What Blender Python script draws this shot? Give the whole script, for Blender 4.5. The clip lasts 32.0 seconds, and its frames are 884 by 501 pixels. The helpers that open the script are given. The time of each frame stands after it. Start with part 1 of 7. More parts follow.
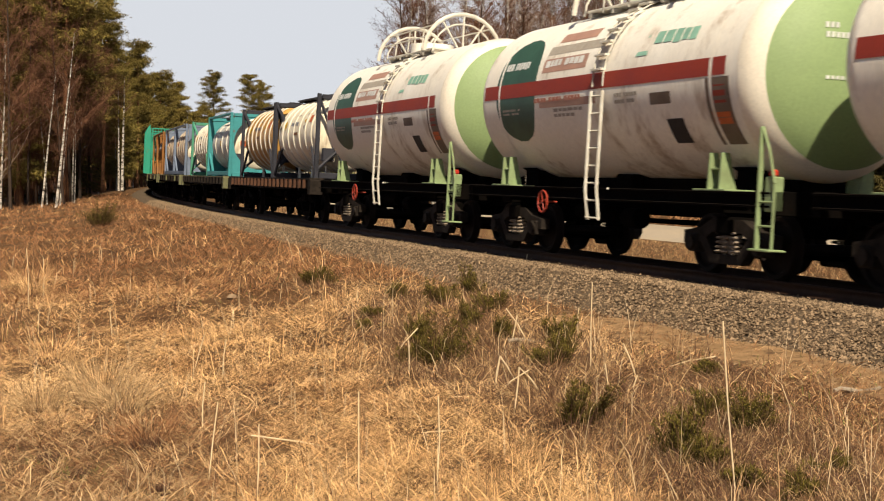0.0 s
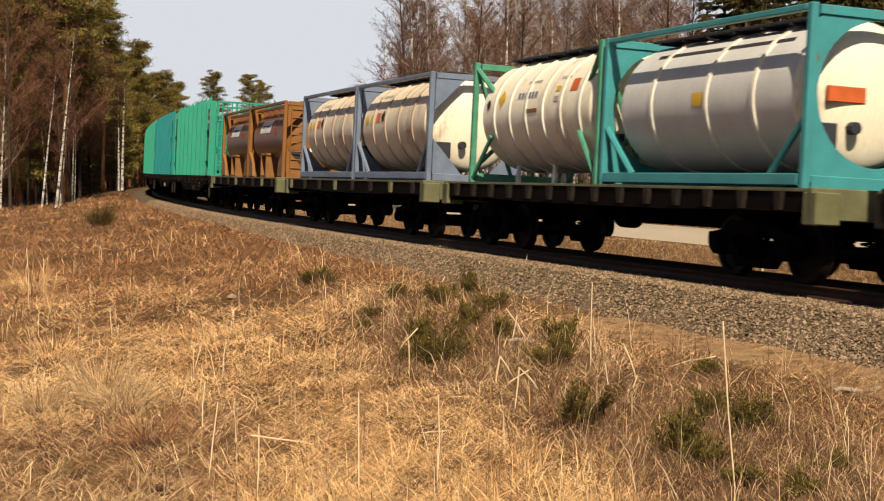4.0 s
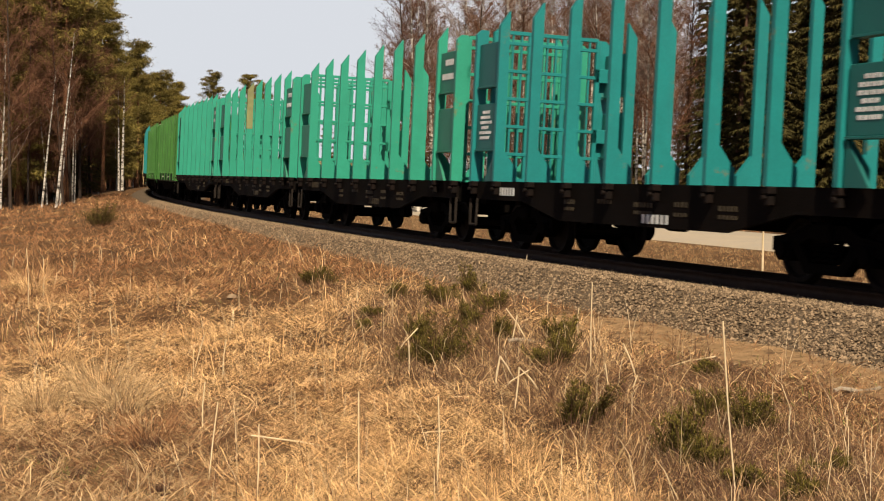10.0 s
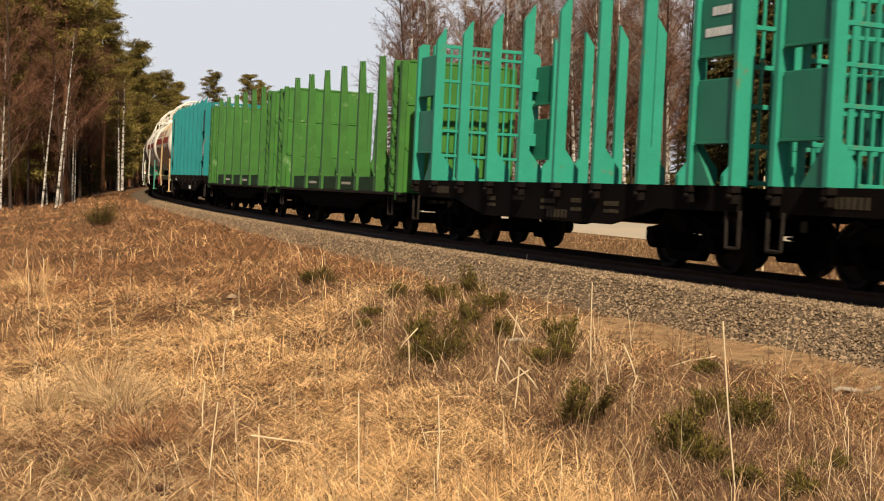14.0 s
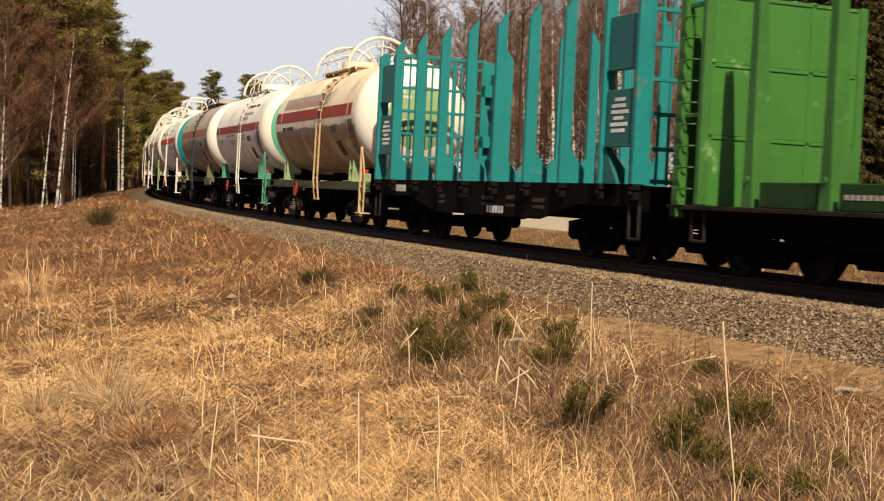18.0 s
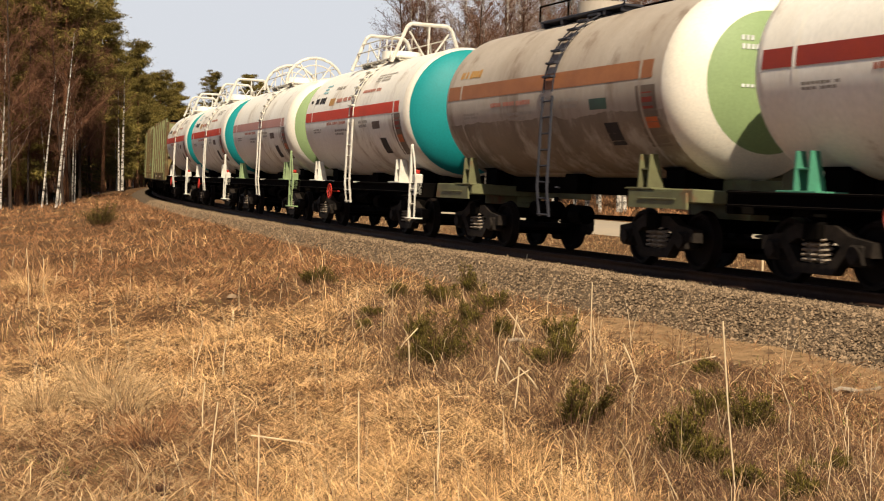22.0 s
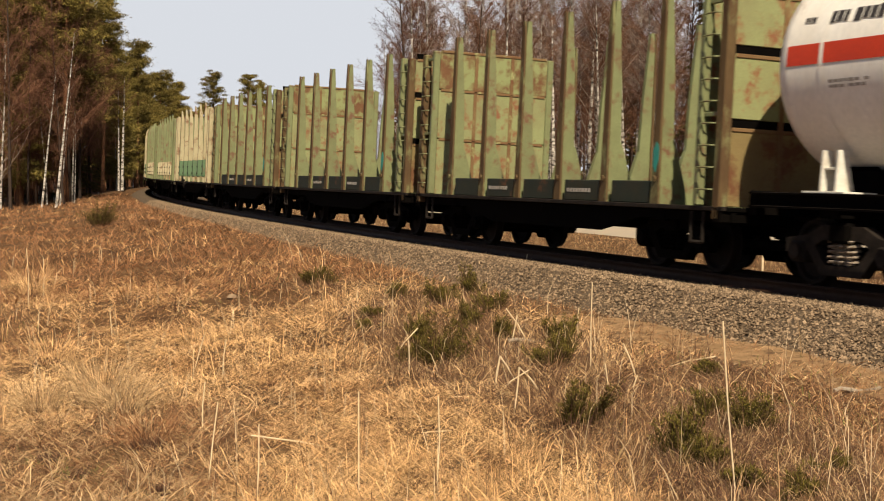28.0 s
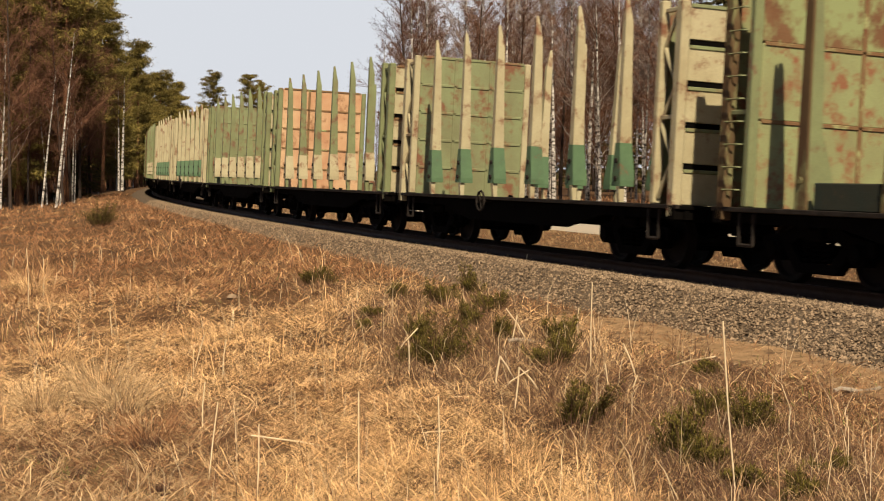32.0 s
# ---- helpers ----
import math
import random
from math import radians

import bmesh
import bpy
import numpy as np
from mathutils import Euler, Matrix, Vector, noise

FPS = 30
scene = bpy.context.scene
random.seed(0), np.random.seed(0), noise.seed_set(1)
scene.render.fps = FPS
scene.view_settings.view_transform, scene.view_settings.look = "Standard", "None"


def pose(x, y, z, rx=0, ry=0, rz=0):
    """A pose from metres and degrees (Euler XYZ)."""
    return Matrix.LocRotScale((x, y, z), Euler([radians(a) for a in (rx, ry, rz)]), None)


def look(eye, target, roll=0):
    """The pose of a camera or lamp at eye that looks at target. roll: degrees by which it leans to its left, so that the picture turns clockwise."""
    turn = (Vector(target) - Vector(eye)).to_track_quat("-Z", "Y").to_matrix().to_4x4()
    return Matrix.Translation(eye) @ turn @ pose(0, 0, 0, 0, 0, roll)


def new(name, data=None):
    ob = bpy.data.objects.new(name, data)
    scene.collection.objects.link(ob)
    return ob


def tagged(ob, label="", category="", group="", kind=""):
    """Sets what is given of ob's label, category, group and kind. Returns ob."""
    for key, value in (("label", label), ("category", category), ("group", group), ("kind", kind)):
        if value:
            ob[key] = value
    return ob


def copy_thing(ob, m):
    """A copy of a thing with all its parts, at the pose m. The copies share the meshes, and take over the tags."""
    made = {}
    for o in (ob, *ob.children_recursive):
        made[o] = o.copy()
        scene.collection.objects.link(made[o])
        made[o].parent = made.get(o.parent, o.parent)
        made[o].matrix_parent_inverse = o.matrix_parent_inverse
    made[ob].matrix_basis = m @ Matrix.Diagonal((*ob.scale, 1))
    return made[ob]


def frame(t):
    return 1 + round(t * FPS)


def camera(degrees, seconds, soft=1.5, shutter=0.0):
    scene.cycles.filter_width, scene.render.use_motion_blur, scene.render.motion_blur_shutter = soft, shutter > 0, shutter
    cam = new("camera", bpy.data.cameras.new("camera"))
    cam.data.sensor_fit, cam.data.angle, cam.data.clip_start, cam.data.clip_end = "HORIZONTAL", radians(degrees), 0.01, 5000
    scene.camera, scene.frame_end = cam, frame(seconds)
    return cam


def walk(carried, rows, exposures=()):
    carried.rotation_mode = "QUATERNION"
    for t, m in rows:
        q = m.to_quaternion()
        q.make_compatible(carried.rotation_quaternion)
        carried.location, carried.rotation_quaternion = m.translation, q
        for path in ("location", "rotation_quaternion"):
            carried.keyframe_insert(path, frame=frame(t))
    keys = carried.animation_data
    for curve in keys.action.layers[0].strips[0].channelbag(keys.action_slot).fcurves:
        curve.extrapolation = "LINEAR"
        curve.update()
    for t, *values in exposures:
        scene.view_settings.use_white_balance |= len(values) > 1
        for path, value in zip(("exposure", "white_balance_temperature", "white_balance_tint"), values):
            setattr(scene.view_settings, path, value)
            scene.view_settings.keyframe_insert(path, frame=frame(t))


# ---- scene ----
# ---- plan ----
# Rail level is z = 0. The camera stands in the field beside a left-hand curve of single track;
# the train comes towards it from behind the wood and passes to the right.
EYE_Z = 1.637
TRACK_R = 557.2
TRACK_Y = 36.15
TRACK_HEAD = radians(-69.945)
CANT = 0.0496
SPEED, GAIN = 10.184, 0.00704
SECONDS = 32.0


def advance(t):
    """How far the train has come at t, against its place at 23 s."""
    return SPEED * (t - 23) + 0.5 * GAIN * (t - 23) ** 2


def track(s):
    """The track's centre and heading at arc length s."""
    th = TRACK_HEAD + s / TRACK_R
    return (TRACK_R * (math.sin(th) - math.sin(TRACK_HEAD)), TRACK_Y - TRACK_R * (math.cos(th) - math.cos(TRACK_HEAD)), th)


def beside(s, lateral, z):
    """A point beside the track; lateral counts towards the camera's side."""
    x, y, th = track(s)
    return (x + math.sin(th) * lateral, y - math.cos(th) * lateral, z)


def on_track(s):
    x, y, th = track(s)
    return Matrix.Translation((x, y, 0)) @ Matrix.Rotation(th, 4, "Z") @ Matrix.Rotation(-CANT, 4, "X")


cam = camera(34.24, SECONDS, 1.1, 0.22)
PITCH = radians(3.167)
EYE = Vector((0, 0, EYE_Z))
AIM = look(EYE, EYE + Vector((0, math.cos(PITCH), -math.sin(PITCH))) * 50, 0.113)
walk(cam, [(0.0, AIM), (SECONDS, AIM)])

# ---- light ----
SUN_ELEVATION, SUN_AZIMUTH = radians(48), radians(-81)
world = bpy.data.worlds.new("sky")
scene.world = world
world.use_nodes = True
wn = world.node_tree
wn.nodes.clear()
sky = wn.nodes.new("ShaderNodeTexSky")
sky.sky_type, sky.sun_disc = "NISHITA", False
sky.sun_elevation = SUN_ELEVATION
sky.sun_rotation = radians(90) - SUN_AZIMUTH
sky.air_density, sky.dust_density, sky.ozone_density = 0.4, 1.0, 1.0
# bright haze low over the horizon, clear sky above it
coord = wn.nodes.new("ShaderNodeTexCoord")
split = wn.nodes.new("ShaderNodeSeparateXYZ")
belt = wn.nodes.new("ShaderNodeMapRange")
belt.interpolation_type = "SMOOTHSTEP"
belt.inputs[1].default_value, belt.inputs[2].default_value = 0.12, 0.21
belt.inputs[3].default_value, belt.inputs[4].default_value = 1.0, 0.0
veil = wn.nodes.new("ShaderNodeMixRGB")
veil.inputs[2].default_value = (9.4, 9.75, 10.4, 1)
back = wn.nodes.new("ShaderNodeBackground")
back.inputs["Strength"].default_value = 0.05
wout = wn.nodes.new("ShaderNodeOutputWorld")
wn.links.new(coord.outputs["Generated"], split.inputs[0])
wn.links.new(split.outputs["Z"], belt.inputs[0])
wn.links.new(belt.outputs[0], veil.inputs[0])
wn.links.new(sky.outputs[0], veil.inputs[1])
wn.links.new(veil.outputs[0], back.inputs["Color"])
wn.links.new(back.outputs[0], wout.inputs["Surface"])
sun = new("sun", bpy.data.lights.new("sun", "SUN"))
sun.data.energy, sun.data.angle, sun.data.color = 5.0, radians(0.6), (1.0, 0.87, 0.67)
sun_way = Vector((math.cos(SUN_ELEVATION) * math.cos(SUN_AZIMUTH), math.cos(SUN_ELEVATION) * math.sin(SUN_AZIMUTH), math.sin(SUN_ELEVATION)))
sun.matrix_world = look(sun_way * 100, (0, 0, 0))
scene.view_settings.exposure = 0.57

# ---- materials ----
MATS = {}


def mat(name, base, rough=0.6, metal=0.0, second=None, amount=0.5, scale=3.0, fine=40.0, bump=0.1, stain=None, stain_amount=0.0, stain_scale=1.2,
        stretch=(1, 1, 1), each=0.0, island=0.0, coat=0.0, gloss=None):
    """Painted, rusty, earthy or leafy surfaces: two colours mixed by coarse noise, fine grain, stains with their own shape, relief."""
    if name in MATS:
        return MATS[name]
    m = bpy.data.materials.new(name)
    m.use_nodes = True
    nt = m.node_tree
    b = nt.nodes["Principled BSDF"]
    link = nt.links.new
    co = nt.nodes.new("ShaderNodeTexCoord")
    mp = nt.nodes.new("ShaderNodeMapping")
    mp.inputs["Scale"].default_value = stretch
    link(co.outputs["Object"], mp.inputs[0])

    def tex(sc, detail=5, rough_=0.6):
        n = nt.nodes.new("ShaderNodeTexNoise")
        n.inputs["Scale"].default_value, n.inputs["Detail"].default_value, n.inputs["Roughness"].default_value = sc, detail, rough_
        link(mp.outputs[0], n.inputs["Vector"])
        return n

    def mix(fac, a, c, kind="MIX"):
        n = nt.nodes.new("ShaderNodeMixRGB")
        n.blend_type = kind
        for i, v in ((0, fac), (1, a), (2, c)):
            if isinstance(v, (int, float)):
                n.inputs[i].default_value = v
            elif isinstance(v, tuple):
                n.inputs[i].default_value = (*v[:3], 1)
            else:
                link(v, n.inputs[i])
        return n.outputs[0]

    def ramp(src, lo, hi, top=1.0):
        n = nt.nodes.new("ShaderNodeMapRange")
        n.inputs[1].default_value, n.inputs[2].default_value, n.inputs[4].default_value = lo, hi, top
        link(src, n.inputs[0])
        return n.outputs[0]

    coarse, grain = tex(scale), tex(fine, 3)
    second = second or tuple(v * 0.65 for v in base)
    col = mix(ramp(coarse.outputs["Fac"], 0.35, 0.7, amount * 2 if amount < 0.5 else 1.0), base, second)
    col = mix(ramp(grain.outputs["Fac"], 0.3, 0.75, 0.45), col, tuple(v * 0.6 for v in base))
    if stain:
        st = tex(stain_scale, 8, 0.7)
        col = mix(ramp(st.outputs["Fac"], 0.62 - 0.25 * stain_amount, 0.72 - 0.2 * stain_amount), col, stain)
    for amt, node, out in ((each, "ShaderNodeObjectInfo", "Random"), (island, "ShaderNodeNewGeometry", "Random Per Island")):
        if amt:
            o = nt.nodes.new(node)
            hsv = nt.nodes.new("ShaderNodeHueSaturation")
            mr = nt.nodes.new("ShaderNodeMapRange")
            mr.inputs[3].default_value, mr.inputs[4].default_value = 1 - amt, 1 + amt
            link(o.outputs[out], mr.inputs[0])
            link(mr.outputs[0], hsv.inputs["Value"])
            link(col, hsv.inputs["Color"])
            col = hsv.outputs[0]
    link(col, b.inputs["Base Color"])
    b.inputs["Roughness"].default_value, b.inputs["Metallic"].default_value = rough, metal
    b.inputs["Specular IOR Level"].default_value = gloss if gloss is not None else (0.35 if max(base) > 0.06 and rough < 0.7 else 0.08)
    if coat:
        b.inputs["Coat Weight"].default_value = coat
    if bump:
        bm_ = nt.nodes.new("ShaderNodeBump")
        bm_.inputs["Strength"].default_value, bm_.inputs["Distance"].default_value = bump, 0.02
        link(grain.outputs["Fac"], bm_.inputs["Height"])
        link(bm_.outputs[0], b.inputs["Normal"])
    MATS[name] = m
    return m


RUST = (0.16, 0.065, 0.03)
# M_BLACK and M_WHEEL: near-black bases, with the shade under the wagons put in
M_BLACK = mat("near_black_steel", (0.0028, 0.0024, 0.0021), 0.9, 0.0, (0.005, 0.0038, 0.003), 0.6, 2.5, 30, 0.3, gloss=0.02)
M_SILL = mat("near_black_brown_sill", (0.008, 0.0056, 0.0045), 0.8, 0.0, (0.0045, 0.0036, 0.003), 0.6, 1.5, 25, 0.3, gloss=0.04)
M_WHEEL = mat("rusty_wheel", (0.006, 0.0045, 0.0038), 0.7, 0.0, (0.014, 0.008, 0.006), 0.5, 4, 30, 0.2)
M_CAST = mat("dusty_cast_steel", (0.03, 0.023, 0.018), 0.75, 0.0, (0.01, 0.008, 0.0065), 0.6, 5, 40, 0.3)
M_DUSTY = mat("dusty_bogie_casting", (0.03, 0.023, 0.018), 0.75, 0.0, (0.008, 0.0065, 0.0055), 0.9, 6, 40, 0.3)
M_OLIVE = mat("olive_frame_paint", (0.24, 0.25, 0.10), 0.65, 0, (0.13, 0.12, 0.06), 0.6, 2, 30, 0.2, RUST, 0.2)
M_CREAMW = mat("aged_white_tank_paint", (0.92, 0.88, 0.79), 0.42, 0, (0.83, 0.77, 0.66), 0.5, 0.9, 25, 0.06, (0.42, 0.33, 0.24), 0.25, 0.8, (1, 1, 0.25))
M_YELLOWW = mat("yellowed_tank_paint", (0.88, 0.76, 0.55), 0.45, 0, (0.74, 0.6, 0.4), 0.6, 0.7, 25, 0.06, (0.36, 0.24, 0.15), 0.3, 0.8, (1, 1, 0.25))
M_GREYTANK = mat("grey_weathered_tank_paint", (0.5, 0.43, 0.35), 0.5, 0.0, (0.34, 0.27, 0.2), 0.6, 0.8, 25, 0.08, (0.22, 0.16, 0.11), 0.3, 1.0, (1, 1, 0.25))
M_WHITE = mat("white_head_paint", (0.84, 0.78, 0.66), 0.4, 0, (0.76, 0.68, 0.55), 0.4, 1.0, 25, 0.04, (0.5, 0.4, 0.3), 0.15, 1.2)
M_STRIPE = mat("dark_red_stripe", (0.31, 0.036, 0.014), 0.6, 0, (0.25, 0.03, 0.02), 0.5, 1.5, 25, 0.05)
M_STRIPE2 = mat("bright_red_stripe", (0.62, 0.05, 0.012), 0.6, 0, (0.52, 0.042, 0.012), 0.5, 1.5, 25, 0.05)
M_STRIPE3 = mat("faded_pink_stripe", (0.5, 0.22, 0.17), 0.5, 0, (0.42, 0.2, 0.16), 0.5, 1.5, 25, 0.05)
M_STRIPE4 = mat("brown_orange_stripe", (0.35, 0.135, 0.05), 0.6, 0, (0.25, 0.095, 0.038), 0.5, 1.5, 25, 0.05)
M_LGREEN = mat("light_green_head", (0.25, 0.34, 0.15), 0.6, 0, (0.21, 0.29, 0.13), 0.4, 1, 25, 0.04)
M_MINT = mat("mint_green_head", (0.11, 0.38, 0.24), 0.6, 0, (0.09, 0.31, 0.19), 0.4, 1, 25, 0.04)
M_TEALH = mat("turquoise_head", (0.004, 0.235, 0.235), 0.6, 0, (0.004, 0.2, 0.2), 0.4, 1, 25, 0.03)
M_FRAMEG = mat("pale_green_ironwork", (0.27, 0.36, 0.17), 0.6, 0, (0.17, 0.2, 0.1), 0.5, 3, 30, 0.15)
M_FRAMET = mat("sea_green_ironwork", (0.07, 0.28, 0.17), 0.6, 0, (0.05, 0.17, 0.11), 0.5, 3, 30, 0.15)
M_FRAMEW = mat("white_ironwork", (0.72, 0.69, 0.6), 0.5, 0, (0.5, 0.45, 0.36), 0.5, 4, 30, 0.1)
M_RED = mat("red_paint", (0.5, 0.03, 0.015), 0.5)
M_DKGREEN = mat("dark_green_patch", (0.045, 0.11, 0.075), 0.5)
M_INK = mat("dark_lettering", (0.05, 0.045, 0.045), 0.6)
M_WORN = mat("worn_grey_lettering", (0.34, 0.3, 0.25), 0.6, 0, (0.46, 0.41, 0.34), 0.6, 6)
M_HAZE = mat("grimy_hazard_patch", (0.13, 0.09, 0.062), 0.6, 0, (0.2, 0.15, 0.11), 0.6, 3)
M_REDINK = mat("red_lettering", (0.5, 0.17, 0.11), 0.6, 0, (0.55, 0.3, 0.22), 0.6, 6)
M_WHITEINK = mat("white_lettering", (0.75, 0.75, 0.72), 0.6)
M_MINTINK = mat("mint_lettering", (0.28, 0.52, 0.40), 0.6)
M_ORANGE = mat("orange_placard", (0.62, 0.13, 0.03), 0.5)
M_YELLOW = mat("yellow_placard", (0.75, 0.45, 0.01), 0.5)
M_TEALG = mat("bright_teal_green_paint", (0.026, 0.285, 0.182), 0.5, 0, (0.022, 0.24, 0.152), 0.5, 1.2, 30, 0.06, (0.16, 0.12, 0.05), 0.05, 1.5)
M_TEALD = mat("dark_teal_paint", (0.01, 0.195, 0.188), 0.5, 0, (0.01, 0.16, 0.155), 0.5, 1.2, 30, 0.06, (0.16, 0.12, 0.05), 0.05, 1.5)
M_PANELG = mat("deep_green_panel", (0.02, 0.19, 0.11), 0.5, 0, (0.016, 0.15, 0.09), 0.5, 1.2, 30, 0.06)
M_PANELD = mat("deep_teal_panel", (0.01, 0.12, 0.105), 0.5, 0, (0.01, 0.1, 0.09), 0.5, 1.2, 30, 0.06)
M_KELLY = mat("leaf_green_paint", (0.048, 0.17, 0.024), 0.5, 0, (0.038, 0.135, 0.02), 0.5, 1.5, 30, 0.06, (0.2, 0.33, 0.13), 0.06, 2.0)
M_KELLYS = mat("leaf_green_stake_paint", (0.044, 0.155, 0.022), 0.55, 0, (0.03, 0.1, 0.016), 0.5, 1.5, 30, 0.06, (0.15, 0.25, 0.1), 0.03, 2.0)
M_KELLYD = mat("dark_leaf_green_paint", (0.022, 0.058, 0.018), 0.6, 0, (0.012, 0.025, 0.012), 0.5, 2, 30, 0.1)
M_PALE = mat("pale_green_rusty_paint", (0.2, 0.22, 0.1), 0.65, 0, (0.16, 0.15, 0.07), 0.6, 1.5, 30, 0.2, RUST, 0.45, 2.0)
M_PALEB = mat("pale_green_stake_paint", (0.19, 0.21, 0.09), 0.65, 0, (0.14, 0.14, 0.062), 0.6, 1.5, 30, 0.2, (0.14, 0.07, 0.036), 0.32, 2.8)
M_CREAM = mat("cream_flaking_paint", (0.42, 0.36, 0.21), 0.65, 0, (0.32, 0.26, 0.14), 0.6, 1.5, 30, 0.2, RUST, 0.35, 2.2)
M_RUSTW = mat("rust_stained_cream_paint", (0.55, 0.36, 0.2), 0.7, 0, (0.4, 0.19, 0.1), 0.7, 0.9, 30, 0.25, RUST, 0.3, 1.3)
M_DARKG = mat("faded_dark_green_board", (0.03, 0.037, 0.027), 0.65, 0, (0.045, 0.04, 0.026), 0.6, 2, 30, 0.2, RUST, 0.1)
M_FOOTG = mat("mid_green_foot_paint", (0.085, 0.15, 0.065), 0.65, 0, (0.06, 0.1, 0.05), 0.5, 2, 30, 0.2, RUST, 0.15, 2.0)
M_CTEAL = mat("turquoise_container_frame", (0.05, 0.27, 0.28), 0.5, 0, (0.04, 0.2, 0.21), 0.5, 2, 30, 0.1, RUST, 0.15)
M_CBLUE = mat("slate_blue_container_frame", (0.17, 0.21, 0.285), 0.5, 0, (0.11, 0.135, 0.18), 0.5, 2, 30, 0.1, RUST, 0.1)
M_CDARK = mat("charcoal_container_frame", (0.045, 0.045, 0.055), 0.5, 0, (0.03, 0.03, 0.035), 0.5, 2, 30, 0.1)
M_CBROWN = mat("brown_container_paint", (0.19, 0.07, 0.023), 0.4, 0, (0.14, 0.052, 0.018), 0.5, 1, 30, 0.05)
M_CTAN = mat("ochre_container_frame", (0.25, 0.105, 0.022), 0.55, 0, (0.19, 0.077, 0.017), 0.5, 2, 30, 0.1, (0.1, 0.045, 0.015), 0.08)
M_TBEIGE = mat("beige_tank_shell", (0.76, 0.64, 0.47), 0.45, 0, (0.62, 0.5, 0.35), 0.5, 1, 25, 0.06, (0.36, 0.27, 0.19), 0.25, 1.0, (1, 1, 0.3))
M_TOCHRE = mat("ochre_tank_shell", (0.55, 0.3, 0.075), 0.45, 0, (0.4, 0.2, 0.055), 0.5, 1, 25, 0.06)
M_TWHITE = mat("cream_tank_shell", (0.88, 0.8, 0.62), 0.42, 0, (0.78, 0.68, 0.5), 0.5, 1, 25, 0.05, (0.36, 0.28, 0.2), 0.15, 1.0, (1, 1, 0.3))
M_TSILVER = mat("silver_tank_cladding", (0.6, 0.58, 0.54), 0.4, 0.0, (0.48, 0.46, 0.43), 0.5, 1, 25, 0.05)
M_PALEW = mat("pale_green_wall_paint", (0.25, 0.27, 0.115), 0.65, 0, (0.2, 0.18, 0.08), 0.6, 1.2, 30, 0.2, (0.2, 0.082, 0.036), 0.48, 3.0)
M_BAND = mat("pale_band", (0.75, 0.7, 0.58), 0.4)
M_STAKEP = mat("olive_stake_pocket", (0.15, 0.15, 0.068), 0.65, 0, (0.09, 0.08, 0.04), 0.6, 2, 30, 0.2, RUST, 0.15)
M_RAIL = mat("rail_steel", (0.06, 0.033, 0.022), 0.6, 0.3, (0.04, 0.022, 0.015), 0.5, 6, 40, 0.2)
M_SLEEPER = mat("tarred_wood", (0.02, 0.014, 0.01), 0.9, 0, (0.035, 0.024, 0.017), 0.5, 4, 40, 0.4, each=0.3)
M_BALLAST = mat("ballast_bed", (0.13, 0.093, 0.06), 0.9, 0, (0.06, 0.043, 0.03), 0.6, 9.0, 26, 1.0)
M_STONE = mat("ballast_stone", (0.255, 0.178, 0.11), 0.85, 0, (0.125, 0.085, 0.052), 0.5, 6, 50, 0.4, island=0.65)
M_SOIL = mat("dry_meadow_soil", (0.12, 0.064, 0.029), 0.95, 0, (0.05, 0.026, 0.013), 0.6, 1.3, 14, 0.8, (0.15, 0.085, 0.04), 0.3, 0.5)
M_SAND = mat("sandy_path", (0.33, 0.205, 0.105), 0.95, 0, (0.2, 0.12, 0.06), 0.6, 5, 30, 0.9, (0.1, 0.062, 0.034), 0.42, 3.5)
M_ROAD = mat("pale_gravel_road", (0.4, 0.325, 0.235), 0.9, 0, (0.34, 0.29, 0.23), 0.5, 1, 14, 0.3)
M_STRAW = mat("dry_straw", (0.74, 0.47, 0.225), 0.75, 0, (0.5, 0.28, 0.122), 0.5, 0.8, 6, 0.0, island=0.75)
M_STRAWR = mat("russet_dead_grass", (0.33, 0.168, 0.08), 0.8, 0, (0.19, 0.088, 0.04), 0.5, 0.8, 6, 0.0, island=0.75)
M_STALK = mat("bleached_stalk", (0.74, 0.58, 0.37), 0.7, 0, (0.56, 0.42, 0.25), 0.5, 5, 30, 0.1)
M_TWIG = mat("brown_twig", (0.13, 0.07, 0.045), 0.85, 0, (0.09, 0.05, 0.035), 0.5, 3, 20, 0.1)
M_LEAFB = mat("juniper_green", (0.06, 0.049, 0.011), 0.8, 0, (0.105, 0.07, 0.019), 0.5, 5, 20, 0.0, island=0.7)
M_MOSS = mat("fresh_grass_green", (0.13, 0.17, 0.04), 0.8, 0, (0.2, 0.2, 0.06), 0.5, 3, 20, 0.0, island=0.4)
M_BIRCH = mat("birch_bark", (0.66, 0.6, 0.52), 0.8, 0, (0.42, 0.36, 0.29), 0.5, 3, 15, 0.2, (0.03, 0.025, 0.02), 0.7, 2.6, (1, 1, 2.2))
M_BTWIG = mat("birch_twig", (0.165, 0.08, 0.046), 0.85, 0, (0.115, 0.055, 0.032), 0.5, 2, 10, 0.0, island=0.4, each=0.25)
M_GTWIG = mat("grey_birch_twig", (0.27, 0.20, 0.165), 0.85, 0, (0.2, 0.14, 0.11), 0.5, 2, 10, 0.0, island=0.3, each=0.2)
M_PBARK = mat("pine_bark", (0.17, 0.075, 0.035), 0.9, 0, (0.09, 0.05, 0.032), 0.6, 2, 18, 0.6)
M_PINE = mat("pine_needles", (0.125, 0.1, 0.025), 0.75, 0, (0.19, 0.135, 0.036), 0.5, 0.8, 5, 0.0, island=0.5, each=0.2)
